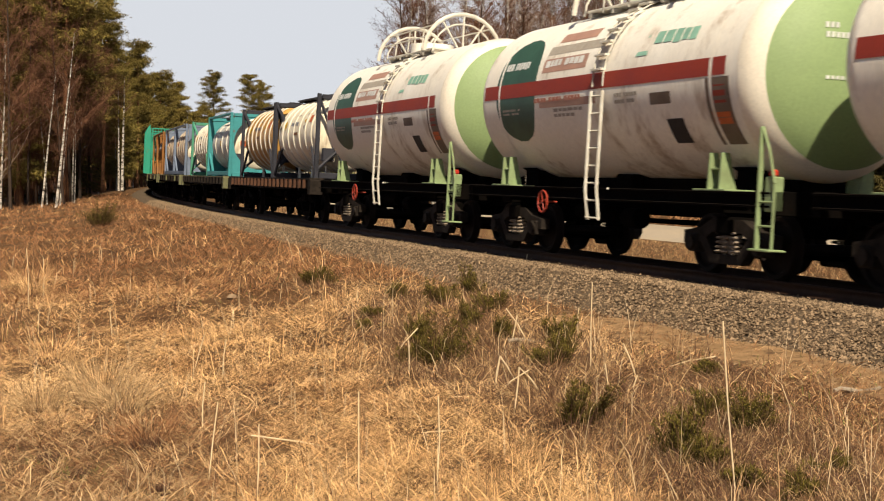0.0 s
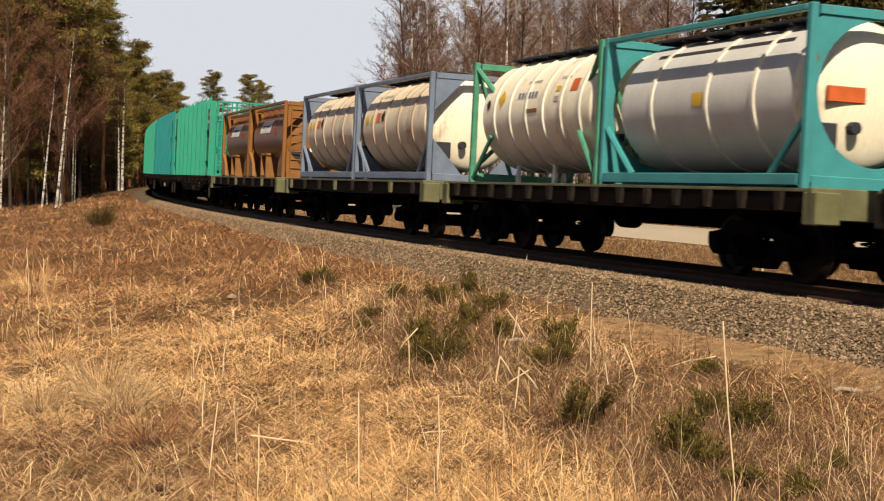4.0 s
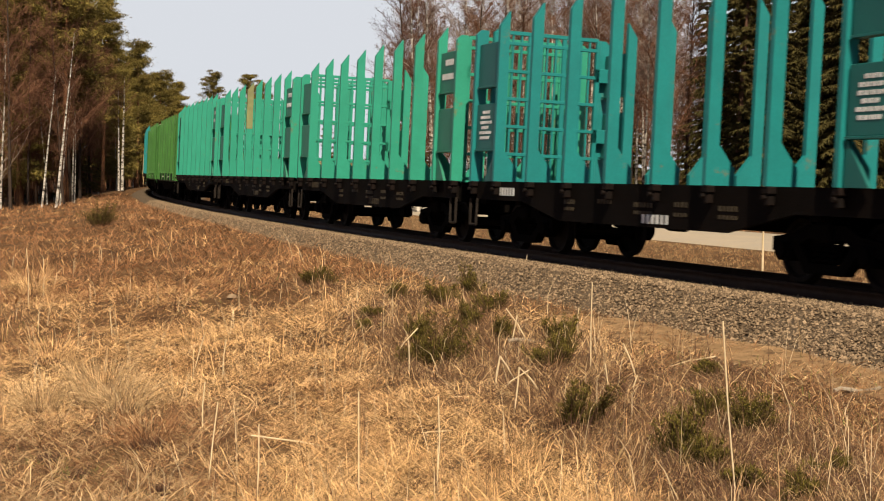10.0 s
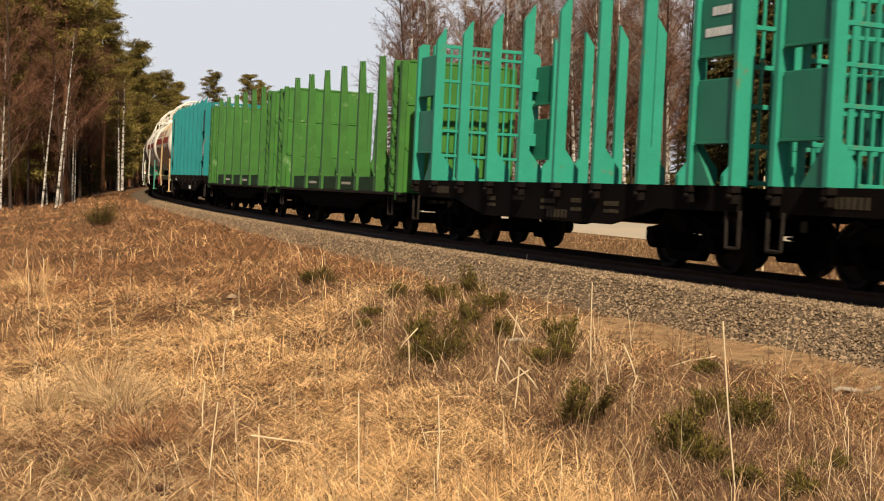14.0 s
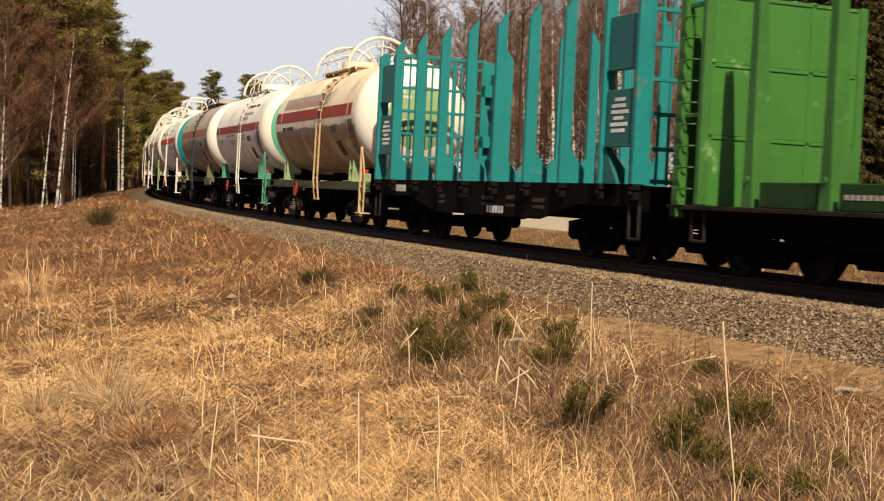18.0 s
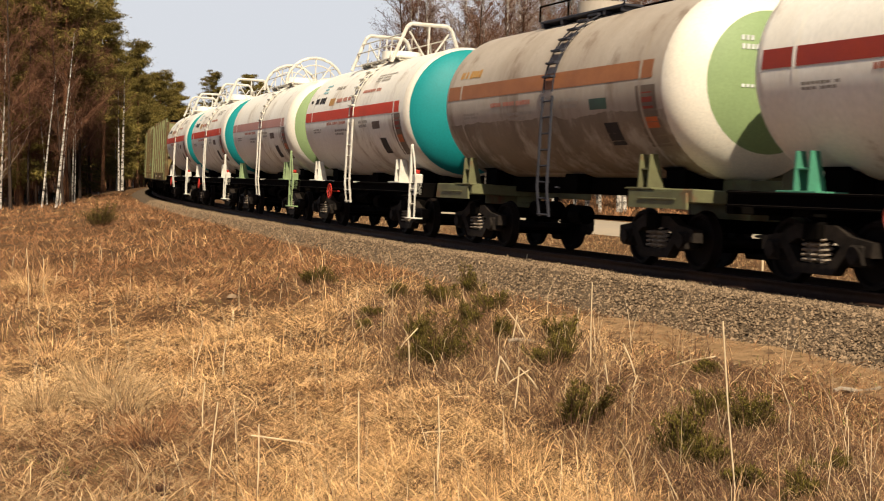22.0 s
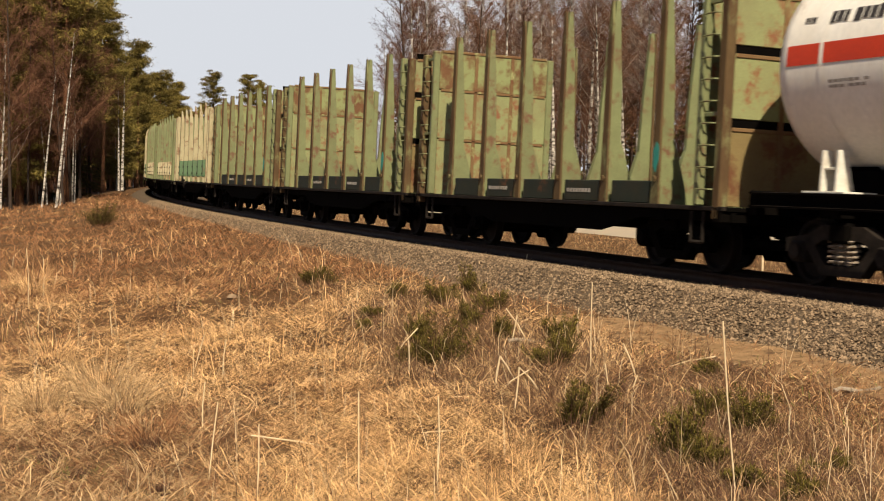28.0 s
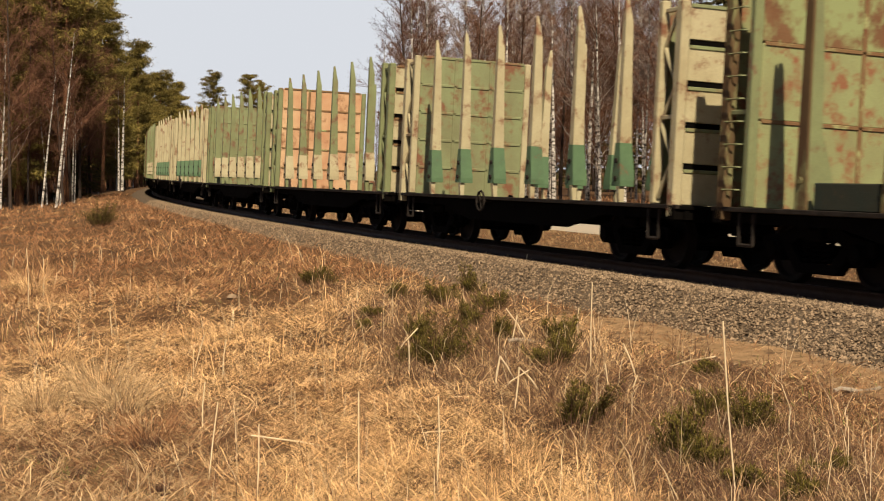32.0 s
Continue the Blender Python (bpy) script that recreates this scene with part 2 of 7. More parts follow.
M_SPRUCE = mat("spruce_needles", (0.05, 0.044, 0.013), 0.8, 0, (0.085, 0.062, 0.02), 0.5, 0.8, 5, 0.0, island=0.5, each=0.25)
M_BARE = mat("grey_brown_bark", (0.06, 0.042, 0.032), 0.85, 0, (0.035, 0.024, 0.018), 0.5, 3, 15, 0.2)
M_GRAYWOOD = mat("grey_deadwood", (0.34, 0.28, 0.21), 0.85, 0, (0.22, 0.17, 0.12), 0.5, 6, 30, 0.3)

# dusty springs, made paler than their castings to look sunlit
M_SPRING = mat("dusty_lit_spring", (0.34, 0.28, 0.21), 0.7, 0, (0.2, 0.15, 0.11), 0.6, 6, 40, 0.2)
M_DIM = mat("dim_tan_lettering", (0.075, 0.058, 0.036), 0.7, 0, (0.03, 0.024, 0.017), 0.6, 7, 30, 0.1)
M_CYAN = mat("pale_cyan_emblem", (0.3, 0.55, 0.58), 0.6)
M_TANLADDER = mat("tan_stained_ladder_paint", (0.55, 0.38, 0.2), 0.6, 0, (0.4, 0.25, 0.12), 0.5, 4, 30, 0.1)
M_SMEAR = mat("grey_overpainted_band", (0.3, 0.27, 0.25), 0.6, 0, (0.38, 0.33, 0.28), 0.5, 1.5, 25, 0.05)
M_LIMB = mat("pale_birch_limb", (0.44, 0.37, 0.3), 0.8, 0, (0.26, 0.2, 0.16), 0.5, 3, 15, 0.1)
M_RUSTP = mat("rusty_stake_pocket", (0.13, 0.062, 0.036), 0.8, 0, (0.06, 0.034, 0.024), 0.6, 5, 30, 0.2)
# brown of rust stains and of the outward face's shade, in one colour
M_FLANGE = mat("stained_and_shaded_stake_flange", (0.125, 0.082, 0.038), 0.7, 0, (0.075, 0.042, 0.023), 0.6, 2.0, 30, 0.2, (0.19, 0.19, 0.085), 0.35, 2.4, (1, 1, 0.4))
M_WALLRIB = mat("rusty_wall_rib", (0.2, 0.13, 0.06), 0.7, 0, (0.14, 0.06, 0.03), 0.6, 2.5, 30, 0.2, (0.3, 0.32, 0.14), 0.3, 3.0)
M_VERGE = mat("verge_straw", (0.46, 0.31, 0.16), 0.8, 0, (0.3, 0.19, 0.095), 0.5, 0.8, 6, 0.0, island=0.6)
M_WEED = mat("dull_brown_weed", (0.2, 0.115, 0.06), 0.85, 0, (0.11, 0.062, 0.035), 0.5, 5, 20, 0.0, island=0.6)
M_SPRAY = mat("turquoise_spray_paint", (0.03, 0.3, 0.24), 0.6)
M_TUFT = mat("bleached_grass", (0.6, 0.41, 0.22), 0.75, 0, (0.36, 0.23, 0.115), 0.5, 3, 12, 0.0, island=0.7)
M_LITTER = mat("brown_litter", (0.12, 0.06, 0.033), 0.85, 0, (0.24, 0.13, 0.065), 0.5, 5, 20, 0.0, island=0.7)
M_SHOOT = mat("yellow_green_shoots", (0.165, 0.13, 0.026), 0.8, 0, (0.11, 0.088, 0.02), 0.5, 5, 20, 0.0, island=0.4)
M_HEAP = mat("bleached_gold_straw", (0.74, 0.48, 0.23), 0.75, 0, (0.5, 0.3, 0.13), 0.5, 0.8, 6, 0.0, island=0.7)
M_REPAINT = mat("pinkish_brown_repainted_patch", (0.46, 0.27, 0.2), 0.5, 0, (0.36, 0.2, 0.15), 0.5, 2, 25, 0.05)
M_WALLTOP = mat("rust_browned_wall_top", (0.17, 0.09, 0.045), 0.7, 0, (0.12, 0.055, 0.028), 0.6, 1.5, 30, 0.2, (0.22, 0.24, 0.105), 0.75, 1.8)
M_OCHW = mat("ochre_browned_wall", (0.22, 0.165, 0.07), 0.7, 0, (0.15, 0.1, 0.045), 0.6, 1.3, 30, 0.2, (0.13, 0.06, 0.03), 0.4, 1.8)
M_STEM = mat("dull_standing_stalk", (0.52, 0.37, 0.21), 0.75, 0, (0.36, 0.24, 0.13), 0.5, 5, 30, 0.1)
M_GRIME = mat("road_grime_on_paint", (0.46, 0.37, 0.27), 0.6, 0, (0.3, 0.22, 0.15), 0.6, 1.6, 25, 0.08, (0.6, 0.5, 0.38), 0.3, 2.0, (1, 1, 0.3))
M_GREYDIRT = mat("grey_brown_dirt_and_shade", (0.27, 0.21, 0.15), 0.6, 0, (0.17, 0.125, 0.085), 0.6, 1.2, 25, 0.08, (0.4, 0.34, 0.27), 0.45, 1.4, (1, 1, 0.3))
M_OIL = mat("brown_oil_and_shade", (0.4, 0.26, 0.13), 0.45, 0, (0.24, 0.14, 0.065), 0.6, 1.1, 25, 0.05, (0.55, 0.42, 0.26), 0.4, 1.3, (1, 1, 0.3))
# ---- geometry helpers ----
class Geo:
    """Gathers vertices and faces of one part."""

    def __init__(self):
        self.v, self.f = [], []

    def add(self, verts, faces):
        n = len(self.v)
        self.v += [tuple(p) for p in verts]
        self.f += [tuple(i + n for i in f) for f in faces]
        return self

    def box(self, x0, x1, y0, y1, z0, z1, c=0.012):
        c = min(c, (x1 - x0) * 0.3, (y1 - y0) * 0.3, (z1 - z0) * 0.3)
        v, idx = [], {}
        for sx in (0, 1):
            for sy in (0, 1):
                for sz in (0, 1):
                    p = ((x0, x1)[sx], (y0, y1)[sy], (z0, z1)[sz])
                    o = (c * (1 - 2 * sx), c * (1 - 2 * sy), c * (1 - 2 * sz))
                    for ax in range(3):
                        idx[sx, sy, sz, ax] = len(v)
                        v.append(tuple(p[i] + (0 if i == ax else o[i]) for i in range(3)))
        f = []
        for ax in range(3):
            a, b = (ax + 1) % 3, (ax + 2) % 3
            for s in (0, 1):
                ring = []
                for ca, cb in ((0, 0), (1, 0), (1, 1), (0, 1)):
                    k = [0, 0, 0]
                    k[ax], k[a], k[b] = s, ca, cb
                    ring.append(idx[(*k, ax)])
                f.append(ring if s else ring[::-1])
            for ca in (0, 1):
                for cb in (0, 1):
                    k0, k1 = [0, 0, 0], [0, 0, 0]
                    k0[a] = k1[a] = ca
                    k0[b] = k1[b] = cb
                    k1[ax] = 1
                    q = [idx[(*k0, a)], idx[(*k1, a)], idx[(*k1, b)], idx[(*k0, b)]]
                    f.append(q if ca == cb else q[::-1])
        for sx in (0, 1):
            for sy in (0, 1):
                for sz in (0, 1):
                    t = [idx[sx, sy, sz, i] for i in range(3)]
                    f.append(t if (sx + sy + sz) % 2 else t[::-1])
        return self.add(v, f)

    def tube(self, p, q, r, n=6, r2=None):
        p, q = Vector(p), Vector(q)
        d = (q - p).normalized()
        u = d.orthogonal().normalized()
        w = d.cross(u)
        r2 = r if r2 is None else r2
        v = []
        for c, rr in ((p, r), (q, r2)):
            for i in range(n):
                a = 2 * math.pi * i / n
                v.append(c + (u * math.cos(a) + w * math.sin(a)) * rr)
        f = [(i, (i + 1) % n, n + (i + 1) % n, n + i) for i in range(n)]
        return self.add(v, f + [tuple(range(n))[::-1], tuple(range(n, 2 * n))])

    def path(self, pts, r, n=6):
        for a, b in zip(pts, pts[1:]):
            self.tube(a, b, r, n)
        return self

    def lathe(self, prof, yc, zc, n=40, a0=0.0, a1=2 * math.pi):
        """Profile of (x, radius) turned about the x axis; the angle counts from the top towards the near side."""
        full = abs(a1 - a0 - 2 * math.pi) < 1e-6
        m = n if full else n + 1
        v = []
        for x, r in prof:
            for i in range(m):
                a = a0 + (a1 - a0) * i / n
                v.append((x, yc - r * math.sin(a), zc + r * math.cos(a)))
        f = []
        for j in range(len(prof) - 1):
            for i in range(n):
                k = (i + 1) % m
                f.append((j * m + i, j * m + k, (j + 1) * m + k, (j + 1) * m + i))
        return self.add(v, f)

    def prism(self, poly, axis, lo, hi):
        """A polygon of the two other axes, in order, drawn out along an axis (0, 1, 2)."""
        n = len(poly)
        v = []
        for h in (lo, hi):
            for a, b in poly:
                p = [a, b]
                p.insert(axis, h)
                v.append(p)
        f = [(i, (i + 1) % n, n + (i + 1) % n, n + i) for i in range(n)]
        return self.add(v, f + [tuple(range(n))[::-1], tuple(range(n, 2 * n))])

    def mesh(self, name, material, smooth=False):
        me = bpy.data.meshes.new(name)
        me.from_pydata(self.v, [], self.f)
        bm = bmesh.new()
        bm.from_mesh(me)
        bmesh.ops.recalc_face_normals(bm, faces=bm.faces)
        bm.to_mesh(me)
        bm.free()
        me.materials.append(material)
        if smooth:
            me.polygons.foreach_set("use_smooth", [True] * len(me.polygons))
            me.set_sharp_from_angle(angle=radians(38))
        return me


# parts of countless fine pieces
JOINED = ("limb", "crown", "foliage", "spray", "dead_growth", "blade_tuft", "stem_tuft", "notice_bars", "number_bars", "head_lettering")


def part(name, geo, material, parent, label="", smooth=False, at=None):
    """One part: a mesh under a thing or under a part. geo may be a mesh that is shared."""
    me = geo if isinstance(geo, bpy.types.Mesh) else geo.mesh(name, material, smooth)
    ob = new(name, me)
    ob.parent = parent
    if at is not None:
        ob.matrix_basis = at
    if label:
        ob["label"] = label
    if name in JOINED:
        ob["kind"] = "stuff"
    return ob


def thing(name, label, category, group="", kind=""):
    return tagged(new(name), label, category, group, kind)


def sheet(name, verts, faces, material, smooth=True):
    """A large mesh from numpy arrays of vertices and of triangles or quads."""
    me = bpy.data.meshes.new(name)
    verts, faces = np.asarray(verts, np.float32), np.asarray(faces, np.int32)
    k = faces.shape[1]
    me.vertices.add(len(verts))
    me.vertices.foreach_set("co", verts.ravel())
    me.loops.add(faces.size)
    me.loops.foreach_set("vertex_index", faces.ravel())
    me.polygons.add(len(faces))
    me.polygons.foreach_set("loop_start", np.arange(0, faces.size, k, dtype=np.int32))
    me.polygons.foreach_set("use_smooth", np.full(len(faces), smooth))
    me.update(calc_edges=True)
    me.materials.append(material)
    return me

# ---- the land ----
CX, CY = -TRACK_R * math.sin(TRACK_HEAD), TRACK_Y + TRACK_R * math.cos(TRACK_HEAD)
rng = np.random.default_rng(7)


def lateral(x, y):
    """Distance from the track's centre, counted towards the camera's side."""
    return np.hypot(x - CX, y - CY) - TRACK_R


def wave(x, y, seed=0.0):
    """Soft bumps of a meadow, from a few crossed sines."""
    return (np.sin(x * 0.9 + y * 0.55 + seed) * 0.5 + np.sin(x * 0.37 - y * 0.81 + 1.7 + seed) * 0.6 + np.sin(x * 1.9 + y * 1.3 + 0.4 + seed) * 0.25
            + np.sin(-x * 2.7 + y * 2.1 + seed * 2) * 0.16)


def height(x, y):
    """The lie of the land: the field sinks away from the toe of the ballast, which rises towards the bend."""
    x, y = np.asarray(x, float), np.asarray(y, float)
    lat = lateral(x, y)
    s = (np.arctan2(x - CX, -(y - CY)) - TRACK_HEAD) * TRACK_R
    toe = np.interp(s, [-60, -34, -16, -6, 2, 8, 20], [-0.19, -0.23, -0.31, -0.37, -0.41, -0.49, -0.53])
    field = toe - np.interp(lat, [2.4, 3.4, 5.0, 7.5, 10.5, 15, 45, 120], [0.0, 0.06, 0.14, 0.48, 0.66, 0.7, 0.55, 0.45])
    beyond = np.interp(lat, [-400, -60, -30, -16, -9, -6, -3.4], [-0.2, -0.2, -0.35, -0.62, -0.62, -0.8, -0.86])
    z = np.where(lat > 2.25, field, np.where(lat < -3.4, beyond, -1.0))
    bump = np.interp(lat, [-40, -18, -17, -3.3, 3.0, 5.2, 7], [0.15, 0.05, 0.0, 0.0, 0.02, 0.04, 0.075]) * wave(x, y)
    d = np.hypot(x, y)
    rise = np.interp(d, [2, 9], [1.15, 0.0])
    return z + bump * np.interp(d, [60, 160], [1, 0.3]) + rise


def axis(lo, hi, step, far_lo, far_hi, grow=1.25):
    a = list(np.arange(lo, hi + step * 0.5, step))
    s, v = step, lo
    while v > far_lo:
        s *= grow
        v -= s
        a.insert(0, v)
    s, v = step, hi
    while v < far_hi:
        s *= grow
        v += s
        a.append(v)
    return np.array(a)


gx, gy = axis(-24, 16, 0.3, -3500, 3500), axis(8, 62, 0.3, -1500, 4500)
XX, YY = np.meshgrid(gx, gy)
verts = np.stack([XX.ravel(), YY.ravel(), height(XX, YY).ravel()], 1)
nx = len(gx)
ii = (np.arange(len(gy) - 1)[:, None] * nx + np.arange(nx - 1)[None, :]).ravel()
ground = new("ground", sheet("ground", verts, np.stack([ii, ii + 1, ii + nx + 1, ii + nx], 1), M_SOIL))
tagged(ground, "dry spring meadow of matted straw and bare earth", "ground", kind="structure")


def swept(name, material, profile, s0, s1, step, jitter=0.0):
    """A strip with a profile of (lateral, z) drawn along the track."""
    ss = np.arange(s0, s1 + step, step)
    th = TRACK_HEAD + ss / TRACK_R
    cx, cy = TRACK_R * (np.sin(th) - math.sin(TRACK_HEAD)), TRACK_Y - TRACK_R * (np.cos(th) - math.cos(TRACK_HEAD))
    lat, z = np.array([p[0] for p in profile]), np.array([p[1] for p in profile])
    v = np.stack([cx[:, None] + np.sin(th)[:, None] * lat, cy[:, None] - np.cos(th)[:, None] * lat, np.broadcast_to(z, (len(ss), len(lat)))], 2)
    if jitter:
        v[:, 1:-1, 2] += rng.normal(0, jitter, v[:, 1:-1, 2].shape)
    m = len(lat)
    k = (np.arange(len(ss) - 1)[:, None] * m + np.arange(m - 1)[None, :]).ravel()
    return sheet(name, v.reshape(-1, 3), np.stack([k, k + 1, k + m + 1, k + m], 1), material)


def canted(lat, z):
    return (lat, z + lat * CANT)


bed = [(-4.2, -1.0), (-3.3, -0.84), (-2.7, -0.55), canted(-2.1, -0.2), canted(-1.9, -0.17), canted(-1.2, -0.19), canted(-0.5, -0.2), canted(0.5, -0.2), canted(1.2, -0.19), canted(1.9, -0.17),
       canted(2.1, -0.2), (2.45, -0.3), (2.8, -0.5), (3.1, -0.66), (3.4, -0.8), (3.7, -0.88), (4.2, -1.05)]
ballast = tagged(new("ballast", swept("ballast", M_BALLAST, bed, -260, 40, 0.35, 0.006)), "grey-brown crushed stone ballast embankment", "ballast", kind="structure")
tagged(new("road", swept("road", M_ROAD, [(-16.4, -0.9), (-16.0, -0.56), (-13.0, -0.53), (-10.4, -0.56), (-10.0, -0.9)], -240, 90, 2.0)), "pale gravel road behind the railway", "road", kind="structure")
PATH_S = 14.0
path_mesh = swept("path", M_SAND, [(2.75 + 0.085 * i, 0.0) for i in range(14)], PATH_S, 40, 0.15)
for i, v in enumerate(path_mesh.vertices):
    rim = 0.035 if i % 14 in (0, 13) else 0.0
    v.co.z = float(height(v.co.x, v.co.y)) + 0.014 + 0.016 * float(wave(v.co.x * 2.1, v.co.y * 2.3, 4.0)) - rim * 2
tagged(new("path", path_mesh), "trodden sandy strip beside the ballast", "path", kind="structure")

# rails and sleepers
track_thing = thing("railway_track", "single railway track with rusty rails on dark sleepers", "railway track", kind="structure")
for lat0 in (-0.797, 0.797):
    prof = [(-0.066, -0.18), (-0.066, -0.165), (-0.012, -0.145), (-0.01, -0.045), (-0.036, -0.03), (-0.036, 0.0), (0.036, 0.0), (0.036, -0.03), (0.01, -0.045), (0.012, -0.145), (0.066, -0.165), (0.066, -0.18)]
    me = swept("rail", M_RAIL, [canted(lat0 + a, z) for a, z in prof], -260, 45, 0.5)
    part("rail", me, None, track_thing, "rusty steel rail")
sl = Geo().box(-0.125, 0.125, -1.35, 1.35, -0.36, -0.185, 0.02).mesh("sleeper", M_SLEEPER)
for k in range(296):
    s_ = 38 - k * 0.55
    part("sleeper", sl, None, track_thing, at=on_track(s_))

# ---- running gear ----
RIDERS = []      # (thing, place along the train, its own offset) of all that rides
WHEELSETS = {0: [], 1: []}
SHARED = {}


def shared(key, build, material, smooth=False):
    """A mesh that many parts share."""
    if key not in SHARED:
        SHARED[key] = build().mesh(key[0] if isinstance(key, tuple) else key, material, smooth)
    return SHARED[key]


WHEEL_R = 0.4785


def geo_wheelset():
    g = Geo()
    for side in (-1, 1):
        prof = [(0.0, 0.10), (0.02, 0.16), (0.03, 0.36), (-0.02, 0.40), (-0.02, 0.455), (0.09, WHEEL_R), (0.10, 0.505), (0.13, 0.50), (0.13, 0.41), (0.07, 0.37), (0.06, 0.16), (0.16, 0.13), (0.16, 0.09)]
        v, n = [], 28
        for d, r in prof:
            for i in range(n):
                a = 2 * math.pi * i / n
                v.append((r * math.cos(a), side * (0.83 - d), r * math.sin(a)))
        f = [(j * n + i, j * n + (i + 1) % n, (j + 1) * n + (i + 1) % n, (j + 1) * n + i) for j in range(len(prof) - 1) for i in range(n)]
        g.add(v, f)
    return g.tube((0, -1.1, 0), (0, 1.1, 0), 0.085, 12)


def geo_side_frame():
    """Cast side frame with sloped ends, axle boxes and the spring window, in its own space (y = 0 its middle)."""
    g = Geo()
    top = [(-1.22, 0.46), (-1.22, 0.66), (-0.75, 0.72), (-0.42, 0.86), (0.42, 0.86), (0.75, 0.72), (1.22, 0.66), (1.22, 0.46), (0.72, 0.5), (0.4, 0.66), (-0.4, 0.66), (-0.72, 0.5)]
    g.prism([(x, z) for x, z in top], 1, -0.09, 0.09)
    g.prism([(-0.72, 0.5), (-0.6, 0.6), (-0.33, 0.32), (0.33, 0.32), (0.6, 0.6), (0.72, 0.5), (0.42, 0.18), (-0.42, 0.18)], 1, -0.09, 0.09)
    for x in (-0.925, 0.925):
        g.box(x - 0.15, x + 0.15, -0.13, 0.11, 0.33, 0.62, 0.03)
        g.tube((x, -0.18, WHEEL_R), (x, 0.1, WHEEL_R), 0.12, 12)
    return g


def geo_spring():
    g = Geo()
    for k in (-0.2, 0.0, 0.2):
        pts = [(k + 0.085 * math.cos(a * 0.9), 0.085 * math.sin(a * 0.9), 0.32 + 0.34 * a / 34) for a in range(35)]
        g.path(pts, 0.018, 5)
    return g


def geo_bolster():
    g = Geo().box(-0.2, 0.2, -1.2, 1.2, 0.62, 0.9, 0.04)
    g.box(-0.3, 0.3, -0.25, 0.25, 0.9, 1.0, 0.03)
    for x in (-0.5, 0.5):
        g.box(x - 0.06, x + 0.06, -0.9, 0.9, 0.3, 0.42)
    return g


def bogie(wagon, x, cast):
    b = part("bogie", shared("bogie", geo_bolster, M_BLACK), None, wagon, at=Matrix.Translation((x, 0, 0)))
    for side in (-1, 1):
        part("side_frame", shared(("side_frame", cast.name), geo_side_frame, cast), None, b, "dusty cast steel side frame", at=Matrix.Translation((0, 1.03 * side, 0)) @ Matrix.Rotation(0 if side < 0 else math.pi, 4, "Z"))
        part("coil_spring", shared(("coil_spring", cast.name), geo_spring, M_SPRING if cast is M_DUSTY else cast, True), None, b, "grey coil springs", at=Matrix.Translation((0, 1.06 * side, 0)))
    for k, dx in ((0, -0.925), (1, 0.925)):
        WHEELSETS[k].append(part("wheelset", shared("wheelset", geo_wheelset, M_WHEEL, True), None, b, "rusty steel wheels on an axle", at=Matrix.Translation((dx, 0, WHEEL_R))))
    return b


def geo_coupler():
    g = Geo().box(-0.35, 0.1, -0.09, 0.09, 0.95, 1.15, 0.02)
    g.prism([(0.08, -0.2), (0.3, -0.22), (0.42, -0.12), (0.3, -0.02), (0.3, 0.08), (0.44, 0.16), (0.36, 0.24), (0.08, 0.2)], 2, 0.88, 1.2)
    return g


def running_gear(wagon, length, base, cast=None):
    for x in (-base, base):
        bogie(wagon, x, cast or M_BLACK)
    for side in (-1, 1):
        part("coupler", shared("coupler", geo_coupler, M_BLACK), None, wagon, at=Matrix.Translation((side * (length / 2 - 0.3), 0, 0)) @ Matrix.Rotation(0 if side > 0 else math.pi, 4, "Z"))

    def hose():
        return Geo().path([(0, 0, 0.95), (0.12, 0, 0.7), (0.2, 0, 0.5), (0.3, 0, 0.48)], 0.022, 6)
    for side in (-1, 1):
        part("brake_hose", shared("brake_hose", hose, M_BLACK, True), None, wagon, at=Matrix.Translation((side * (length / 2 - 0.55), 0.35 * side, 0)) @ Matrix.Rotation(0 if side > 0 else math.pi, 4, "Z"))

    def brake():
        g = Geo().lathe([(-0.28, 0.0), (-0.28, 0.15), (-0.2, 0.18), (0.25, 0.18), (0.25, 0.0)], -0.55, 0.78, 16)
        g.tube((0.25, -0.55, 0.78), (0.9, -0.55, 0.78), 0.025)
        g.box(0.85, 0.93, -0.9, 0.6, 0.73, 0.8)
        g.tube((-1.8, 0.1, 0.72), (1.8, 0.1, 0.72), 0.02)
        g.tube((-2.2, -0.5, 0.86), (-1.1, -0.5, 0.86), 0.15, 14)
        g.box(-2.1, -2.05, -0.55, -0.45, 0.86, 1.1)
        g.box(-1.25, -1.2, -0.55, -0.45, 0.86, 1.1)
        return g
    part("brake_gear", shared("brake_gear", brake, M_BLACK, True), None, wagon)


def geo_hand_wheel():
    g = Geo()
    n = 18
    ring = [(0.2 * math.cos(2 * math.pi * i / n), 0, 0.2 * math.sin(2 * math.pi * i / n)) for i in range(n + 1)]
    g.path(ring, 0.022, 5)
    for a in (0.3, 1.9, 3.5, 5.1):
        g.tube((0, 0, 0), (0.2 * math.cos(a), 0, 0.2 * math.sin(a)), 0.015, 5)
    return g.tube((0, -0.03, 0), (0, 0.3, 0), 0.02, 6)


# ---- tank wagons ----
TANK_R, TANK_Z = 1.58, 3.05
TANK_L = 12.02


def skin(x0, x1, a0, a1, lift=0.006, n=None):
    """A patch on the barrel between two places along it and two angles in degrees from the top."""
    n = n or max(2, int(abs(a1 - a0) / 5))
    r = TANK_R + lift
    g = Geo().lathe([(x0, r), (x1, r)], 0, TANK_Z, n, radians(a0), radians(a1))
    return g


